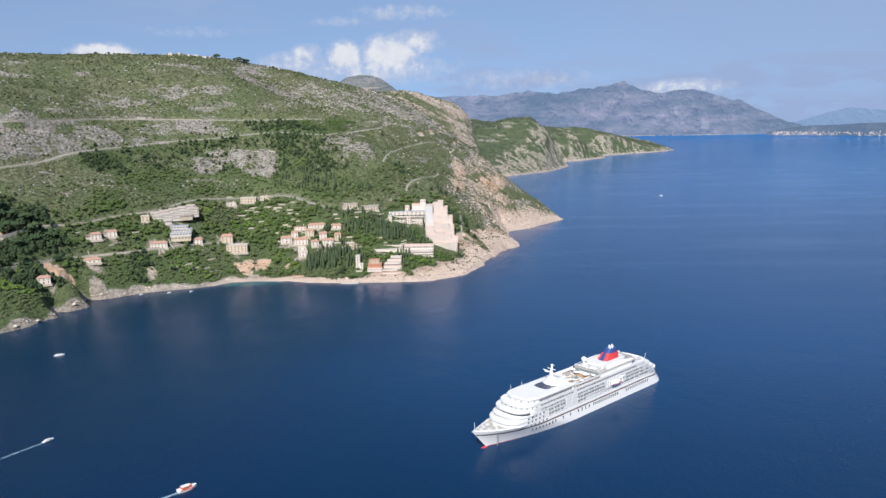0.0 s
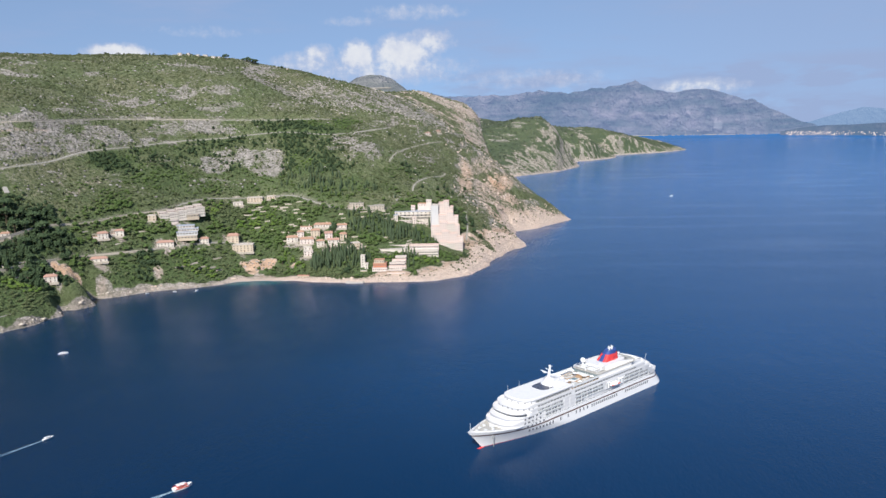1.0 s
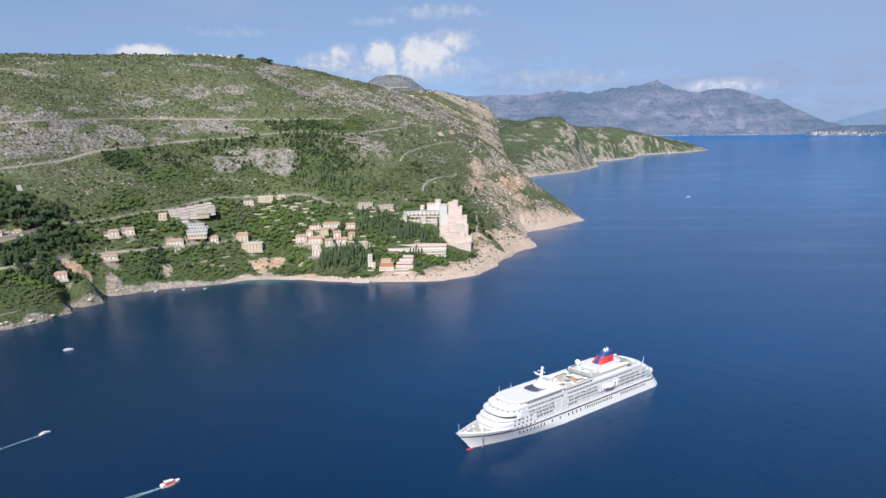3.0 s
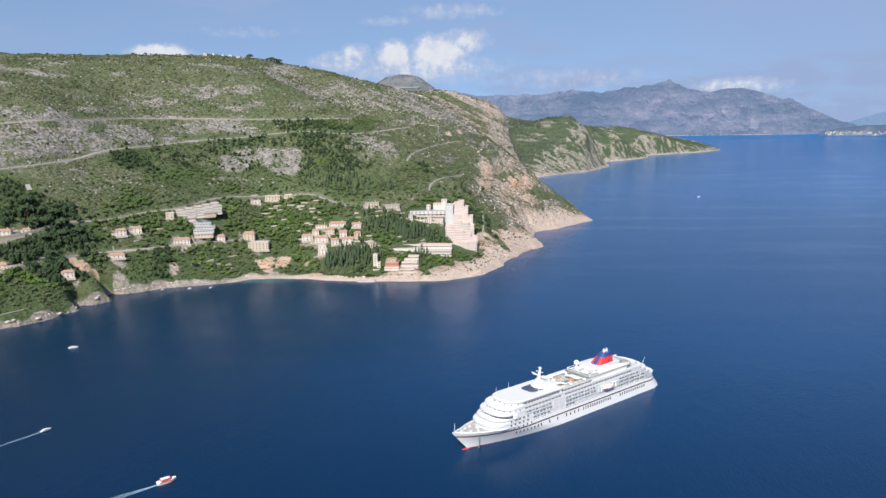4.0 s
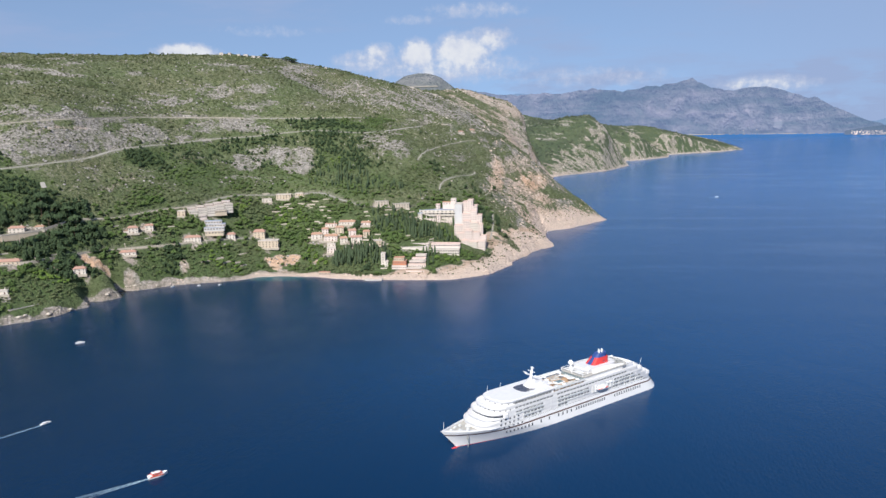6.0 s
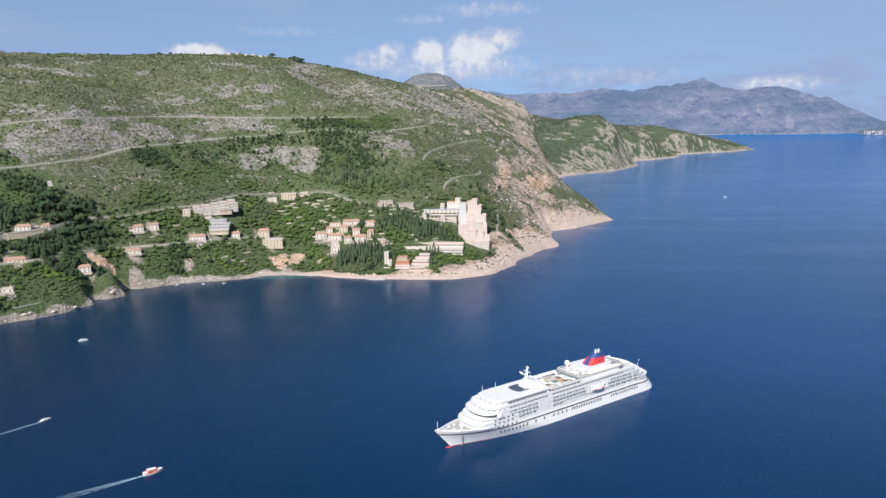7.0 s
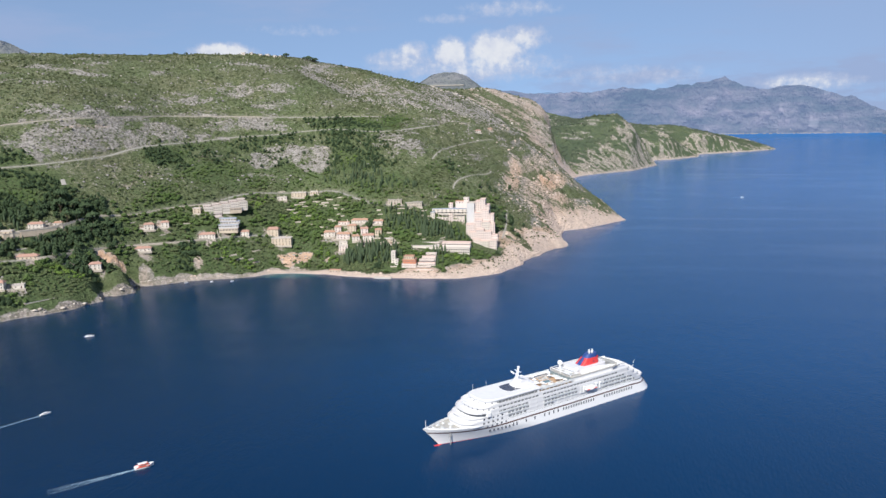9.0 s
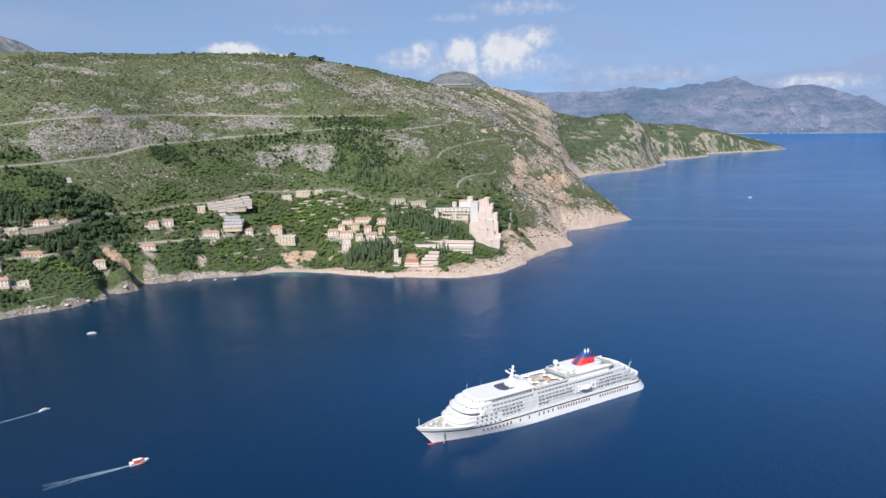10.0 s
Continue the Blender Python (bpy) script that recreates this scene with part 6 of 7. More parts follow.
CLEAR += [(-527, 768, 10), (-520, 780, 11), (-513, 793, 10), (-535, 757, 9)]
kiosk = blocks("beach_kiosk", "low orange-roofed bathing cabins at the beach", "kiosk", [(-208, -193, 915, 919, 1, 5, C, roof_red, 4, 1, 1)])
jetty = blocks("jetty", "small pale concrete landing stage at the water", "jetty", [(-142, -120, 890, 896, -2, 1.2, Wh, roof_flat, 0, 0, 0)])
cabins = blocks("retaining_terrace", "pale stone promenade wall above the western rocks", "terrace", [(-16, 16, -1.5, 1.5, -3, 3.5, C, roof_flat, 0, 0, 0)], (-455, 690, 9), 62)
CLEAR += [(-200, 915, 10), (-455, 688, 10), (-552, 876, 9), (-560, 883, 7), (-543, 868, 7)]
# ridge-top sheds and white cabins
for x, y, w in ((-541, 1450, 12), (-526, 1456, 8), (-510, 1462, 10), (-497, 1466, 14), (-481, 1466, 12), (-470, 1466, 7), (-357, 1552, 6)):
    house(x, y, 0, w * 0.6, 3.5, 1, "small white cabin on the ridge", wall_white, roof_flat, None, ground_z(x, y) - 0.9, 0, "cabin", True)
# tour coach on the coast road
coach = new("coach")
tagged(coach, "long white tour coach on the coast road", "bus")
bm = bmesh.new()
box(bm, -6, 6, -1.25, 1.25, 0.5, 3.4, 0.2)
part("body", bm, wall_white, coach)
bm = bmesh.new()
box(bm, -5.7, 5.8, -1.3, 1.3, 1.7, 2.7)
part("window_band", bm, glass_dark, coach)
for wx in (-4, 3.8):
    for wy in (-1.1, 1.1):
        bm = bmesh.new()
        tube(bm, (wx, wy - 0.15, 0.5), (wx, wy + 0.15, 0.5), 0.5, 0.5, 12)
        part("wheel", bm, ship_grey, coach)
coach.matrix_world = pose(-490, 1170, 209.6, 0, 0, 40)


# dry stone terrace walls between the villas and below the woods
wall_rng = np.random.default_rng(23)
wv, wf, wq = [], [], []
for cx, cy, rx, ry, count in ((-250, 1030, 60, 34, 20), (-205, 1000, 50, 24, 10), (-360, 935, 45, 18, 6), (-430, 880, 35, 22, 5), (-300, 1070, 60, 14, 8), (-330, 905, 40, 14, 5), (-110, 985, 50, 14, 12), (-500, 770, 40, 25, 12), (-130, 1040, 50, 14, 10)):
    px, py = cx + rx * wall_rng.uniform(-1, 1, count), cy + ry * wall_rng.uniform(-1, 1, count)
    gx, gy = (height(px + 2, py) - height(px - 2, py)), (height(px, py + 2) - height(px, py - 2))
    for x0, y0, ax, ay in zip(px, py, -gy, gx):
        ln, run = wall_rng.uniform(5, 15), np.array([ax, ay]) / (math.hypot(ax, ay) + 1e-6)
        tall, deep = wall_rng.uniform(0.9, 2.0), np.array([-run[1], run[0]]) * 0.4
        n, b = 5, len(wv)
        for u in np.linspace(-0.5, 0.5, n):
            q = np.array([x0, y0]) + run * ln * u + deep * 0.6 * math.sin(u * 4)
            for off, zz in ((-deep, -2.5), (-deep * 0.9, tall), (deep * 0.9, tall), (deep, -1.0)):
                wq.append(q)
                wv.append((q[0] + off[0], q[1] + off[1], zz + wall_rng.uniform(-0.15, 0.15)))
        for k in range(n - 1):
            a = b + 4 * k
            wf += [(a, a + 1, a + 5, a + 4), (a + 1, a + 2, a + 6, a + 5), (a + 2, a + 3, a + 7, a + 6)]
        wf += [(b, b + 1, b + 2, b + 3), (b + 4 * n - 1, b + 4 * n - 2, b + 4 * n - 3, b + 4 * n - 4)]
        CLEAR.append((x0, y0, 3.5))
        CLEAR.append((x0 - deep[0] * 3, y0 - abs(deep[1]) * 4, 3.5))
wq = np.array(wq)
wv = [tuple(v) for v in np.array(wv) + np.c_[0 * wq, height(wq[:, 0], wq[:, 1])]]
me = mesh_from("terrace_walls", wv, wf)
me.materials.append(stone_wall)
tagged(new("terrace_walls", me), "short pale dry stone walls on old garden terraces", "walls", kind="stuff")


# ======== vegetation ========
def ico():
    bm = bmesh.new()
    bmesh.ops.create_icosphere(bm, subdivisions=1, radius=1)
    v = np.array([p.co[:] for p in bm.verts])
    f = np.array([[q.index for q in t.verts] for t in bm.faces])
    bm.free()
    return v, f


ICO_V, ICO_F = ico()
OCT_V = np.array([(1, 0, 0), (0, 1, 0), (-1, 0, 0), (0, -1, 0), (0, 0, 1), (0, 0, -0.8)], float)
OCT_F = np.array([(0, 1, 4), (1, 2, 4), (2, 3, 4), (3, 0, 4), (1, 0, 5), (2, 1, 5), (3, 2, 5), (0, 3, 5)])
rng = np.random.default_rng(7)


def clump_tree(n, spread, flat, size):
    """Crown of n lumpy clumps, unit height about 1."""
    vs, fs = [], []
    for k in range(n):
        a, u = k * 2.4 + rng.uniform(0, 0.6), (k + 0.5) / n
        c = np.array([math.cos(a) * spread * (1 - 0.5 * u) * rng.uniform(0.5, 1), math.sin(a) * spread * (1 - 0.5 * u) * rng.uniform(0.5, 1), 0.42 + flat * u])
        r = size * rng.uniform(0.7, 1.15)
        w = rng.uniform(0, 1.6)
        v = OCT_V * (1 + rng.uniform(-0.3, 0.3, (6, 1))) * np.array([r, r, r * 0.85])
        v = np.c_[v[:, 0] * math.cos(w) - v[:, 1] * math.sin(w), v[:, 0] * math.sin(w) + v[:, 1] * math.cos(w), v[:, 2]]
        vs.append(v + c)
        fs.append(OCT_F + 6 * k)
    return np.vstack(vs), np.vstack(fs)


def spindle(rows=6, n=6):
    vs, fs = [], []
    for k in range(rows):
        u = k / (rows - 1)
        r = 0.11 * (math.sin(math.pi * min(u * 0.93 + 0.07, 1)) ** 0.7) + 0.004
        for j in range(n):
            a = 2 * math.pi * (j + 0.5 * k) / n
            q = r * rng.uniform(0.75, 1.25)
            vs.append((q * math.cos(a), q * math.sin(a), u * rng.uniform(0.97, 1.03)))
    for k in range(rows - 1):
        for j in range(n):
            a, b = k * n + j, k * n + (j + 1) % n
            fs += [(a, b, b + n), (a, b + n, a + n)]
    return np.array(vs), np.array(fs)


def scatter(name, templates, places, sizes, mat, label, category, stretch=0.25, turn=None):
    """Many plants joined into one mesh."""
    vs, fs, base = [], [], 0
    pick = rng.integers(0, len(templates), len(places))
    for t, (tv, tf) in enumerate(templates):
        idx = np.nonzero(pick == t)[0]
        if not len(idx):
            continue
        a = rng.uniform(0, 2 * math.pi, len(idx)) if turn is None else turn[0] + rng.normal(0, turn[1], len(idx))
        s = sizes[idx]
        sh = s * rng.uniform(1 - stretch, 1 + stretch, len(idx))
        x = (tv[None, :, 0] * np.cos(a)[:, None] - tv[None, :, 1] * np.sin(a)[:, None]) * sh[:, None] + places[idx, 0][:, None]
        y = (tv[None, :, 0] * np.sin(a)[:, None] + tv[None, :, 1] * np.cos(a)[:, None]) * sh[:, None] + places[idx, 1][:, None]
        z = tv[None, :, 2] * s[:, None] + places[idx, 2][:, None]
        vs.append(np.stack([x, y, z], -1).reshape(-1, 3))
        fs.append((tf[None] + (np.arange(len(idx)) * len(tv))[:, None, None] + base).reshape(-1, 3))
        base += len(idx) * len(tv)
    v, f = fold(np.vstack(vs)), np.vstack(fs)
    me = bpy.data.meshes.new(name)
    me.vertices.add(len(v))
    me.vertices.foreach_set("co", v.astype(np.float32).ravel())
    me.loops.add(f.size)
    me.loops.foreach_set("vertex_index", f.astype(np.int32).ravel())
    me.polygons.add(len(f))
    me.polygons.foreach_set("loop_start", np.arange(0, f.size, 3, dtype=np.int32))
    me.update(calc_edges=True)
    if mat not in (shore_rock_mat, hill_rock_mat, west_rock_mat, rib_rock_mat):
        me.polygons.foreach_set("use_smooth", np.ones(len(f), bool))
    me.materials.append(mat)
    return tagged(new(name, me), label, category, kind="stuff")


def field(x0, x1, y0, y1, step):
    gx, gy = np.meshgrid(np.arange(x0, x1, step), np.arange(y0, y1, step))
    x = gx.ravel() + rng.uniform(-0.5, 0.5, gx.size) * step
    y = gy.ravel() + rng.uniform(-0.5, 0.5, gx.size) * step
    seen = np.abs(np.arctan2(x - 47, y)) < radians(46)
    x, y = x[seen], y[seen]
    z = height(x, y)
    keep = z > 2
    x, y, z = x[keep], y[keep], z[keep]
    rock, warm, wood, share, d, _ = cover(x, y, z)
    free = share < 0.7
    for cx, cy, r in CLEAR:
        free &= np.hypot(x - cx, y - cy) > r
    return x, y, z, rock, wood, d, free


broad = [clump_tree(24, 0.50, 0.40, 0.19) for _ in range(7)]
pines = [clump_tree(20, 0.34, 0.55, 0.17) for _ in range(5)]
cones = [spindle() for _ in range(6)]
bushes = [clump_tree(3, 0.40, 0.12, 0.48) for _ in range(8)]

x, y, z, rock, wood, d, free = field(-760, 120, 560, 1330, 4.3)
chance = rng.random(len(x))
grove = fractal(x, y, 70, 3, 91)
take = free & (chance < wood * 1.05) & (d > 7)
dark = grove + 0.7 * np.exp(-((x + 525) / 40) ** 2 - ((y - 750) / 45) ** 2) + 0.9 * np.exp(-((x + 505) / 60) ** 2 - ((y - 825) / 75) ** 2) + 0.7 * blobs(x, y, [(-289, 1230, 60, 26, 1), (-235, 1222, 55, 24, 1), (-487, 1018, 30, 20, 1)])
is_cyp = (blobs(x, y, [(-165, 960, 26, 26, 1), (-85, 1015, 60, 24, .6), (-120, 1020, 40, 26, .6), (-225, 1105, 50, 22, .5), (-160, 1085, 60, 22, .35), (-530, 770, 30, 18, .7), (-140, 945, 22, 18, .8)]) > rng.random(len(x)))
g_broad, g_pine, g_cyp = take & ~is_cyp & (dark < 0.12), take & ~is_cyp & (dark >= 0.12), take & is_cyp
pts = np.c_[x, y, z - 0.6]
low_bush = np.where(z < 34, 0.8, 1.0) * np.interp(z, [85, 115], [1.0, 0.62])
g_olive = g_broad & (fractal(x, y, 32, 3, 97) > 0.16)
g_broad &= ~g_olive
g_bright = g_broad & (blobs(x + 8 * grove, y, [(-452, 752, 26, 34, 1), (-213, 950, 22, 14, 1), (-235, 955, 10, 14, .9), (-330, 900, 50, 12, .7), (-310, 1030, 45, 26, .8), (-140, 960, 12, 16, .9), (-60, 945, 40, 8, .6), (-380, 890, 26, 10, .6), (-240, 1160, 40, 26, .6)]) > rng.random(len(x)))
g_broad &= ~g_bright
scatter("sunny_thicket", broad, pts[g_bright], rng.uniform(2.4, 6.0, g_bright.sum()), bright_mat, "fresh yellow-green thicket and young trees", "trees")
scatter("olive_grove", broad, pts[g_olive], rng.uniform(2.2, 5.5, g_olive.sum()) * low_bush[g_olive], olive_mat, "pale grey-green olive trees and scrub", "trees")
scatter("woodland", broad, pts[g_broad], rng.uniform(2.8, 7.4, g_broad.sum()) * low_bush[g_broad], leaf_mat, "dense green broadleaf woodland on the slope", "trees")
scatter("pine_woodland", pines, pts[g_pine], rng.uniform(5.5, 10.5, g_pine.sum()) * low_bush[g_pine], pine_mat, "dark green pine wood on the slope", "trees")
scatter("cypress_woodland", cones, pts[g_cyp], rng.uniform(7, 13, g_cyp.sum()), cypress_mat, "tall dark cypress grove", "trees")

sx, sy, sz, srock, swood, sd, sfree = field(-860, 230, 600, 1640, 3.6)
patchy = np.clip(0.75 + 0.9 * fractal(sx, sy, 38, 4, 95), 0.12, 1)
ok = sfree & (rng.random(len(sx)) < patchy * np.clip(1.0 - 0.6 * srock, 0.15, 1)) & (swood < 0.75) & (sd > 10)
scatter("maquis_scrub", bushes, np.c_[sx, sy, sz - 0.5][ok], rng.uniform(0.8, 2.7, ok.sum()) * (1 + 0.5 * (rng.random(ok.sum()) < 0.08)), shrub_mat, "low grey-green scrub dotted over the hillside", "shrubs")
sx, sy, sz, srock, swood, sd, sfree = field(-500, 240, 1640, 2700, 9.5)
ok = (rng.random(len(sx)) < np.clip(0.8 - 0.6 * srock, 0.1, 1)) & (sd > 14)
scatter("ridge_scrub", bushes, np.c_[sx, sy, sz - 0.6][ok], rng.uniform(2.0, 5.0, ok.sum()), shrub_mat, "low scrub on the rocky ridge", "shrubs")
sx, sy, sz, srock, swood, sd, sfree = field(-100, 1500, 2750, 5200, 15)
ok = (rng.random(len(sx)) < np.clip(1.0 - 0.9 * srock, 0.05, 1)) & (sd > 30)
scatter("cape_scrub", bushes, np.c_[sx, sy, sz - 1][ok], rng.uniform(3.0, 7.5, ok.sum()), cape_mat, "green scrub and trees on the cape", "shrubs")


# loose limestone: boulders on the shore, blocks on the slopes
def boulder():
    v = ICO_V * (1 + rng.uniform(-0.35, 0.35, (12, 1))) * np.array([0.6, 0.5, 0.42])
    return v, ICO_F


flat_stones = [(v * np.array([1.0, 1.0, 0.7]), f) for v, f in (boulder() for _ in range(8))]
stones = [boulder() for _ in range(10)]
bx, by, bz, brock, bwood, bd, bfree = field(-760, 260, 560, 1560, 3.1)
near = np.interp(bx, [-480, -420, -300, -200, -60, 20, 100, 200], [9, 9, 8, 9, 16, 26, 26, 40])
sandy = np.exp(-((bx + 265) / 34) ** 2)
west = bx < -385
ok = (bd < near * 0.85) & (rng.random(len(bx)) < 0.34 * (1 - sandy)) & ~west
scatter("shore_rocks", flat_stones, np.c_[bx, by, bz - 0.2][ok], 1.2 + 3.4 * rng.random(ok.sum()) ** 2, shore_rock_mat, "cracked pinkish limestone rocks along the water", "rocks")
ok = (bd < 5) & west & (brock > 0.55) & (rng.random(len(bx)) < 0.6)
scatter("western_rocks", flat_stones, np.c_[bx, by, bz - 0.5][ok], 1.2 + 3.4 * rng.random(ok.sum()) ** 2, west_rock_mat, "pale grey limestone rocks along the western shore", "rocks")
ok = (bd > 26) & bfree & (rng.random(len(bx)) < np.clip(brock - 0.12, 0, 1) * 0.5)
cliffside = ok & (bx > -30)
ok &= ~cliffside
cliffside &= (bz > 28) & (rng.random(len(bx)) < 0.5)
scatter("limestone_blocks", stones, np.c_[bx, by, bz - 0.1][ok], 0.8 + 3.4 * rng.random(ok.sum()) ** 2.2, hill_rock_mat, "weathered grey limestone blocks on the hillside", "rocks")
scatter("cliff_stones", stones, np.c_[bx, by, bz - 0.1][cliffside], 0.8 + 4.0 * rng.random(cliffside.sum()) ** 2.0, shore_rock_mat, "pinkish limestone blocks on the eastern cliff", "rocks")
# ribs of limestone that run down the slope in broken lines
slabs = [(v * np.array([1.5, 0.34, 0.5]), f) for v, f in (boulder() for _ in range(8))]
for x0, x1, y0, y1, step, big in ((-760, 60, 1150, 1640, 4.2, 1.0), (-420, 140, 1640, 2560, 8.0, 2.1)):
    rx, ry, rz, rrock, rwood, rd, rfree = field(x0, x1, y0, y1, step)
    line = fractal(rx * 0.57 + ry * 0.82, rx * 0.16 - ry * 0.11, 13 * big, 3, 57)
    where = np.maximum(np.maximum(ovals(rx, ry, ROCK_STREAKED), 0.8 * blobs(rx, ry, RIBS)), np.maximum(0.5 * ovals(rx, ry, ROCK_UPPER), 0.10))
    ok = rfree & (rd > 40) & (rwood < 0.6) & (line > 0.12) & (rng.random(len(rx)) < where * 0.75)
    scatter("limestone_ribs", slabs, np.c_[rx, ry, rz - 0.1][ok], big * (1.2 + 3.6 * rng.random(ok.sum()) ** 1.6), rib_rock_mat, "pale limestone ribs running down the slope", "rocks", turn=(-0.61, 0.28))
bx, by, bz, brock, bwood, bd, bfree = field(-200, 900, 1600, 4300, 9)
ok = (rng.random(len(bx)) < np.clip(brock - 0.2, 0, 1) * 0.5)
scatter("cliff_blocks", stones, np.c_[bx, by, bz - 0.9][ok], rng.uniform(2, 5.5, ok.sum()), rib_rock_mat, "pale limestone crags on the far cliffs", "rocks")


# single trees that stand out
def plant(name, label, group, crown_mat, kind, seed):
    r = np.random.default_rng(seed)
    ob = new(name)
    tagged(ob, label, "tree", group)
    bm = bmesh.new()
    if kind == "cypress":
        tube(bm, (0, 0, -0.6), (0, 0, 3), 0.3, 0.2, 6)
        part("trunk", bm, wood_mat, ob)
        bm = bmesh.new()
        rows = []
        for k in range(12):
            u = k / 11
            rad = 1.35 * math.sin(math.pi * min(0.1 + 0.9 * u, 1)) ** 0.65 + 0.03
            rows.append([(rad * r.uniform(0.72, 1.2) * math.cos(a), rad * r.uniform(0.72, 1.2) * math.sin(a), 0.8 + 12.5 * u + r.uniform(-0.3, 0.3)) for a in np.linspace(0, 2 * math.pi, 10)[:-1]])
        loft(bm, rows, True)
        part("crown", bm, crown_mat, ob)
        return ob
    h = 9.0 if kind == "pine" else 7.0
    tube(bm, (0, 0, -0.6), (0.2, 0.1, h * 0.6), 0.35, 0.18, 7)
    for k in range(5):
        a = k * 1.3 + r.uniform(0, 0.5)
        tube(bm, (0.12, 0.06, h * (0.35 + 0.05 * k)), (math.cos(a) * h * 0.24, math.sin(a) * h * 0.24, h * r.uniform(0.6, 0.75)), 0.16, 0.06, 5)
    part("trunk", bm, wood_mat, ob)
    bm = bmesh.new()
    for k in range(34):
        a, q = k * 2.4, math.sqrt((k + 0.5) / 34)
        rad = (0.46 if kind == "pine" else 0.40) * h * q
        c = Vector((rad * math.cos(a), rad * math.sin(a), h * (0.74 + (0.2 if kind == "pine" else 0.26) * (1 - q * q) + r.uniform(-0.06, 0.06) - (0 if kind == "pine" else 0.18 * q * r.random()))))
        s = h * r.uniform(0.07, 0.13)
        made = bmesh.ops.create_icosphere(bm, subdivisions=1, radius=s, matrix=Matrix.Translation(c))
        for v in made["verts"]:
            v.co = c + (v.co - c) * r.uniform(0.7, 1.3)
    part("crown", bm, crown_mat, ob)
    return ob


def row_of(first, spots, seed, lo, hi, tall=1.0):
    r = random.Random(seed)
    for i, (px, py) in enumerate(spots):
        m = pose(px, py, ground_z(px, py), 0, 0, r.uniform(0, 360))
        s = r.uniform(lo, hi)
        if i == 0:
            first.matrix_world = m
            first.scale = (s, s, s * tall)
        else:
            ob = copy_thing(first, m)
            ob.scale = (s, s, s * tall * r.uniform(0.9, 1.15))


r_ = random.Random(11)
beach = [(-172 + r_.uniform(-22, 22), 945 + r_.uniform(-14, 12)) for _ in range(44)]
row_of(plant("cypress_tree", "slender dark green cypress behind the beach", "cypresses behind the beach", cypress_mat, "cypress", 1), beach, 2, 0.8, 1.25)
by_hotel = [(-95 + r_.uniform(-6, 18), 988 + r_.uniform(-2, 22)) for _ in range(14)] + [(-75, 949), (-71, 951), (-68, 948), (-64, 950), (-60, 950), (-60, 930), (-66, 925), (-44.5, 1047), (-45, 1051)]
row_of(plant("cypress_tree", "slender dark cypress beside the hotel", "cypresses by the hotel", cypress_mat, "cypress", 3), by_hotel, 4, 0.8, 1.2)
ridge = [(-456, 1462), (-433, 1506), (-427, 1511), (-420, 1508), (-413, 1513)]
row_of(plant("stone_pine", "dark round-crowned pine standing on the ridge", "pines on the ridge", pine_mat, "broad", 5), ridge, 6, 1.7, 2.4, 0.55)
crest = [(-586, 1435), (-822, 1295), (-779, 1313), (-708, 1391), (-369, 1551), (-660, 1395), (-640, 1404), (-740, 1352)]
row_of(plant("stone_pine", "small wind-bent pine on the skyline", "small pines on the ridge", pine_mat, "broad", 15), crest, 16, 0.7, 1.2, 0.55)
lone = [(-400, 905), (-392, 898), (-360, 905), (-345, 930), (-318, 945), (-268, 962), (-245, 985), (-262, 975), (-455, 795), (-462, 790), (-440, 865), (-410, 880), (-350, 890), (-330, 900), (-385, 880), (-470, 770), (-310, 915), (-235, 950), (-150, 935)]
row_of(plant("broadleaf_tree", "round green broadleaf tree among the villas", "garden trees", leaf_mat, "broad", 7), lone, 8, 0.8, 1.3)
tall = [(-490, 805), (-497, 822), (-505, 815), (-480, 825), (-486, 838), (-512, 838), (-500, 845), (-470, 840), (-520, 825), (-478, 795), (-530, 840)]
row_of(plant("pine_tree", "tall dark pine rising over the western grove", "tall pines", pine_mat, "pine", 9), tall, 10, 1.2, 1.9)

# ======== boats ========
def hull_boat(name, length, beam, label, mat, x, y, yaw, canopy=None, category="boat"):
    ob = new(name)
    tagged(ob, label, category)
    bm = bmesh.new()
    rings = []
    for k in range(15):
        u = k / 14
        w = beam / 2 * (1 - max(0, (u - 0.45) / 0.55) ** 2.2) * (0.9 + 0.1 * min(u * 5, 1)) + 0.02
        px, top = (u - 0.5) * length, beam * (0.30 + 0.16 * u * u)
        rings.append([(px, w, top), (px, w * 0.86, 0.12), (px, w * 0.35, -0.35), (px, -w * 0.35, -0.35), (px, -w * 0.86, 0.12), (px, -w, top), (px, -w * 0.8, top + 0.02), (px, -w * 0.74, top - 0.35), (px, w * 0.74, top - 0.35), (px, w * 0.8, top + 0.02)])
    rows = loft(bm, rings, True)
    bm.faces.new(rows[0])
    smooth_part(part("hull", bm, mat, ob))
    if canopy:
        bm = bmesh.new()
        prism(bm, [(-0.30 * length, -beam * 0.38), (-0.30 * length, beam * 0.38), (0.12 * length, beam * 0.36), (0.24 * length, beam * 0.2), (0.24 * length, -beam * 0.2), (0.12 * length, -beam * 0.36)], beam * 0.3, beam * 0.62, 0.05 * length)
        cab = part("cabin", bm, canopy, ob)
        bm = bmesh.new()
        box(bm, -0.26 * length, 0.1 * length, -beam * 0.385, beam * 0.385, beam * 0.42, beam * 0.54)
        part("cabin_window", bm, glass_dark, cab)
    ob.matrix_world = pose(x, y, 0, 0, 0, yaw)
    return ob


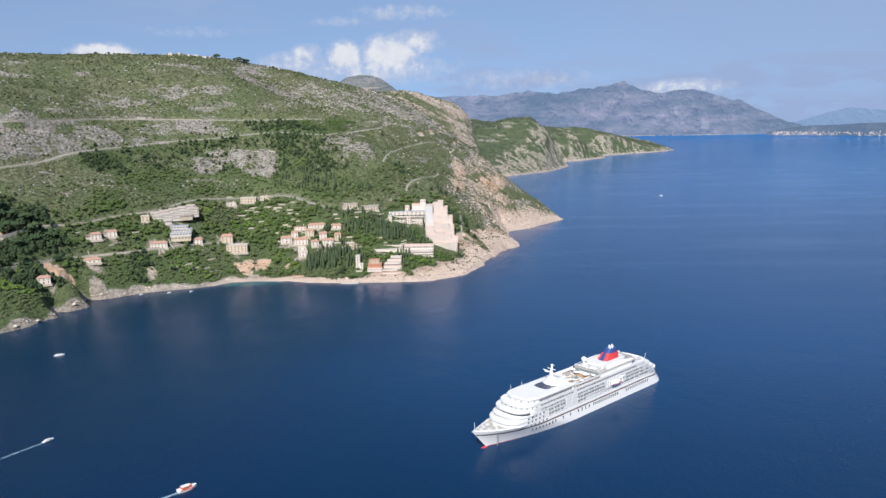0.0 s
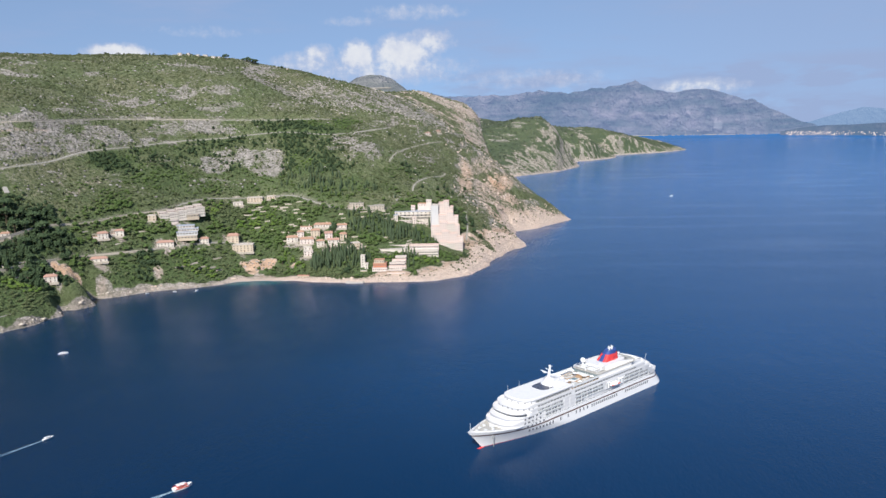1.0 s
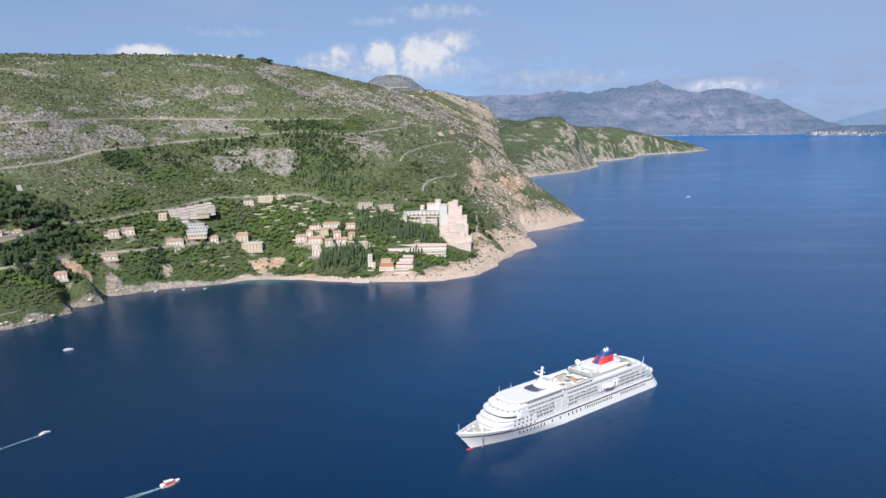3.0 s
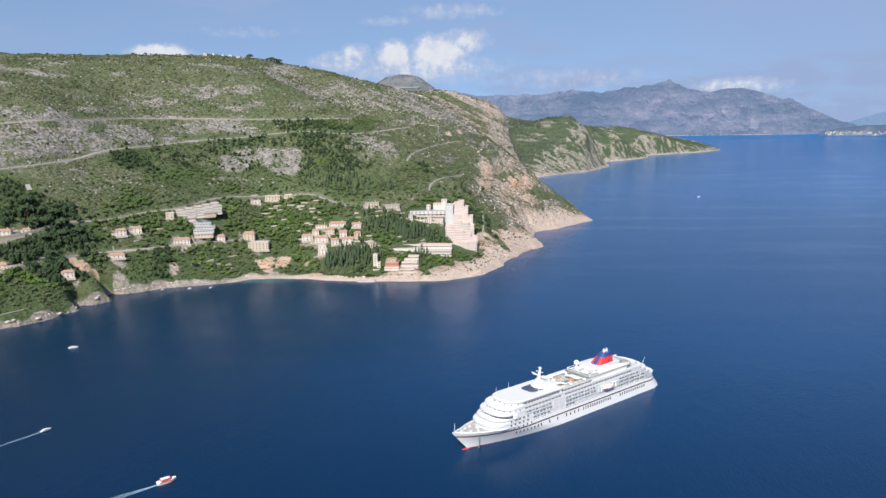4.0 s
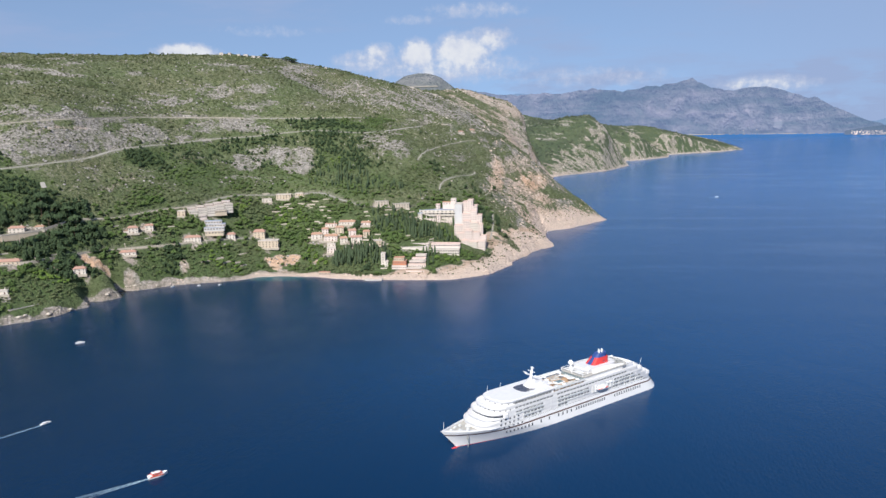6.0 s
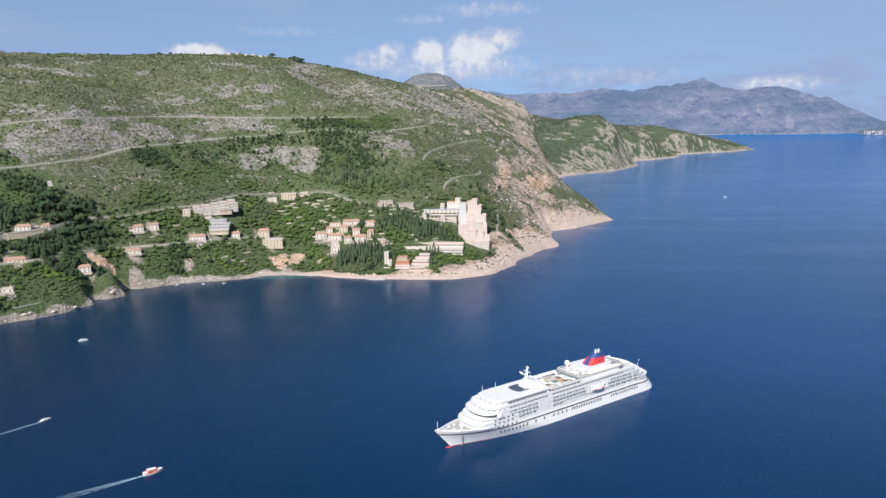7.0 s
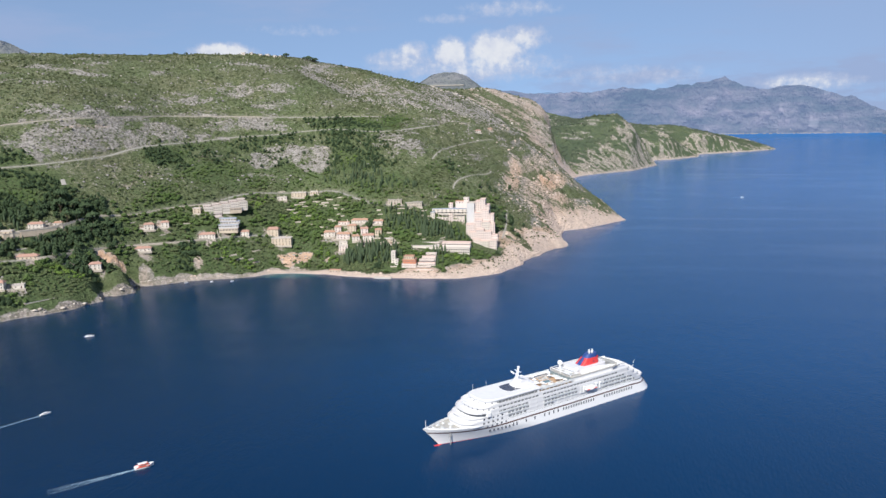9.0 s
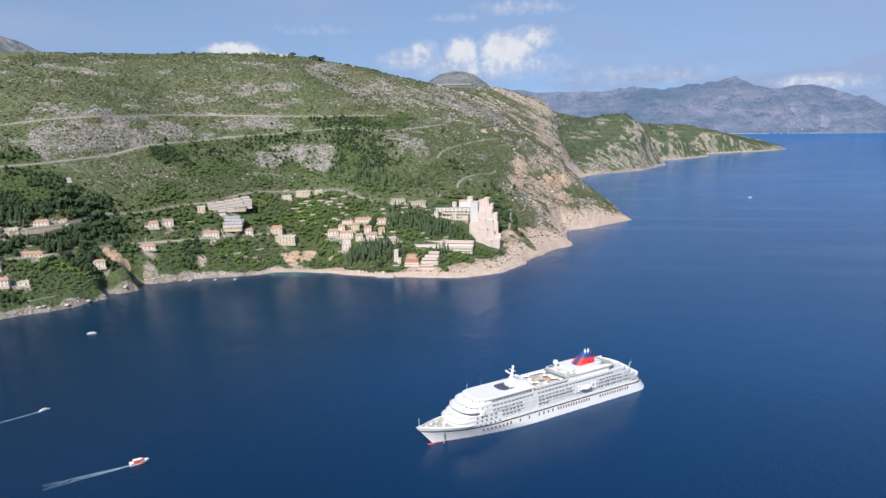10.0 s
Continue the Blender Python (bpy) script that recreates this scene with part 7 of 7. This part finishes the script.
def wake(x, y, yaw, length, spread, label, strands):
    """Foam trails behind a boat, low ridges of broken water."""
    bm = bmesh.new()
    r = random.Random(int(length))
    for s in strands:
        rings = []
        n = int(length / 1.2)
        for k in range(n):
            u = k / n
            c = s * (0.5 + spread * u) + r.uniform(-0.15, 0.15)
            w = (0.16 + 0.24 * u) * r.uniform(0.35, 1.25) * (1 - u) ** 0.6 + 0.02
            hgt = 0.10 * (1 - u) * r.uniform(0.4, 1) + 0.015
            rings.append([(-k * 1.2, c - w, 0.004), (-k * 1.2, c, hgt), (-k * 1.2, c + w, 0.004)])
        loft(bm, rings)
    me = bpy.data.meshes.new("wake")
    bm.to_mesh(me)
    bm.free()
    me.materials.append(foam_mat)
    ob = tagged(new("wake", me), label, "wake", kind="stuff")
    ob.matrix_world = pose(x, y, 0, 0, 0, yaw)


tender = hull_boat("tender_boat", 10.5, 4.2, "red and white ship's tender under way", boat_white, -146, 367, 44, ship_orange)
bm = bmesh.new()
box(bm, -3.3, 1.6, -0.9, 0.9, 2.62, 2.85, 0.08)
part("roof_hatch", bm, boat_white, tender, "white roof panels")
for side in (1, -1):
    bm = bmesh.new()
    box(bm, -4.6, 2.6, side * 2.0 - 0.12, side * 2.0 + 0.12, 1.0, 1.5, 0.05)
    part("rubbing_band", bm, ship_orange, tender)
for cx, cy in ((-2.6, 1.1), (-0.4, 1.1), (-2.6, -1.1), (-0.4, -1.1)):
    bm = bmesh.new()
    box(bm, cx - 0.8, cx + 0.8, cy - 0.3, cy + 0.3, 2.6, 2.75, 0.04)
    part("skylight", bm, boat_white, tender)
wake(-149.7, 363.4, 44, 46, 2.6, "pale foam trail behind the tender", (-1.0, -0.6, 0.5, 1.0, 0.1))
hull_boat("speed_boat", 7.0, 2.3, "small white speedboat under way", boat_white, -257, 432, 58, boat_white)
wake(-259, 429, 58, 50, 1.5, "thin foam trail behind the speedboat", (-0.6, 0.6, 0.0))
hull_boat("motor_boat", 8.0, 2.6, "small white motor boat drifting", boat_white, -345, 610, 30, boat_white)
for bx, by, ln, ya in ((-317, 858, 5.5, 70), (-342, 853, 4.0, 20), (-372, 845, 4.5, 50)):
    hull_boat("moored_boat", ln, 1.9, "small white boat moored off the shore", boat_white, bx, by, ya, boat_white)
hull_boat("yacht", 9.0, 3.0, "small white boat far out on the water", boat_white, 541, 1925, 20, boat_white)
wake(536, 1923, 20, 30, 1.0, "faint trail behind the distant boat", (-0.5, 0.5))

# ======== far towns ========
def far_town(name, label, az0, az1, r0, r1, z0, z1, count, seed, size):
    """Scattered white houses on a distant shore, joined, each with a roof."""
    r = random.Random(seed)
    vs, fs = [], []
    for _ in range(count):
        t = r.random()
        a, rad = radians(az0 + (az1 - az0) * t), r0 + (r1 - r0) * r.random()
        zz = z0 + (z1 - z0) * (rad - r0) / max(r1 - r0, 1)
        s, h = size * r.uniform(0.5, 1.2), size * r.uniform(0.4, 0.7)
        cx, cy = 47 + rad * math.sin(a), 3 + rad * math.cos(a)
        b = len(vs)
        vs += [(cx - s, cy - s / 2, zz - 3), (cx + s, cy - s / 2, zz - 3), (cx + s, cy + s / 2, zz - 3), (cx - s, cy + s / 2, zz - 3),
               (cx - s, cy - s / 2, zz + h), (cx + s, cy - s / 2, zz + h), (cx + s, cy + s / 2, zz + h), (cx - s, cy + s / 2, zz + h), (cx - s * 0.6, cy, zz + h * 1.5), (cx + s * 0.6, cy, zz + h * 1.5)]
        fs += [tuple(b + i for i in q) for q in ((0, 1, 5, 4), (1, 2, 6, 5), (2, 3, 7, 6), (3, 0, 4, 7), (4, 5, 9, 8), (6, 7, 8, 9), (5, 6, 9), (7, 4, 8))]
    me = mesh_from(name, [tuple(v) for v in fold(vs)], fs)
    me.materials.append(wall_pink)
    tagged(new(name, me), label, "town", kind="stuff")


for t0, t1, r_near in ((22.6, 23.6, 9990), (23.6, 25.0, 9790), (25.0, 27.0, 9490), (27.0, 30.0, 8990), (30.0, 33.0, 8690)):
    far_town("far_town", "white houses of a town on the far shore", t0, t1, r_near, r_near + 330, 4, 46, 40, int(t0), 5.8)
far_town("far_village", "white houses of a village at the foot of the mountains", 6, 17, 11380, 12300, 10, 120, 70, 5, 6)
far_town("far_hamlet", "scattered pale houses on the mountain foot", 1, 7, 9300, 10600, 30, 90, 36, 6, 7)
vs, fs = [], []
for k in range(110):
    if random.Random(k * 7 + 1).random() < 0.62:
        a0, a1, b = radians(10.5 + 0.1 * k), radians(10.6 + 0.1 * k), len(vs)
        for a in (a0, a1):
            for zz in (-3.0, 5.0):
                vs.append((47 + 11150 * math.sin(a), 3 + 11150 * math.cos(a), zz))
        fs.append((b, b + 2, b + 3, b + 1))
me = mesh_from("far_beach", [tuple(v) for v in fold(vs)], fs)
me.materials.append(wall_cream)
tagged(new("far_beach", me), "thin pale beach line on the far shore", "beach", kind="stuff")
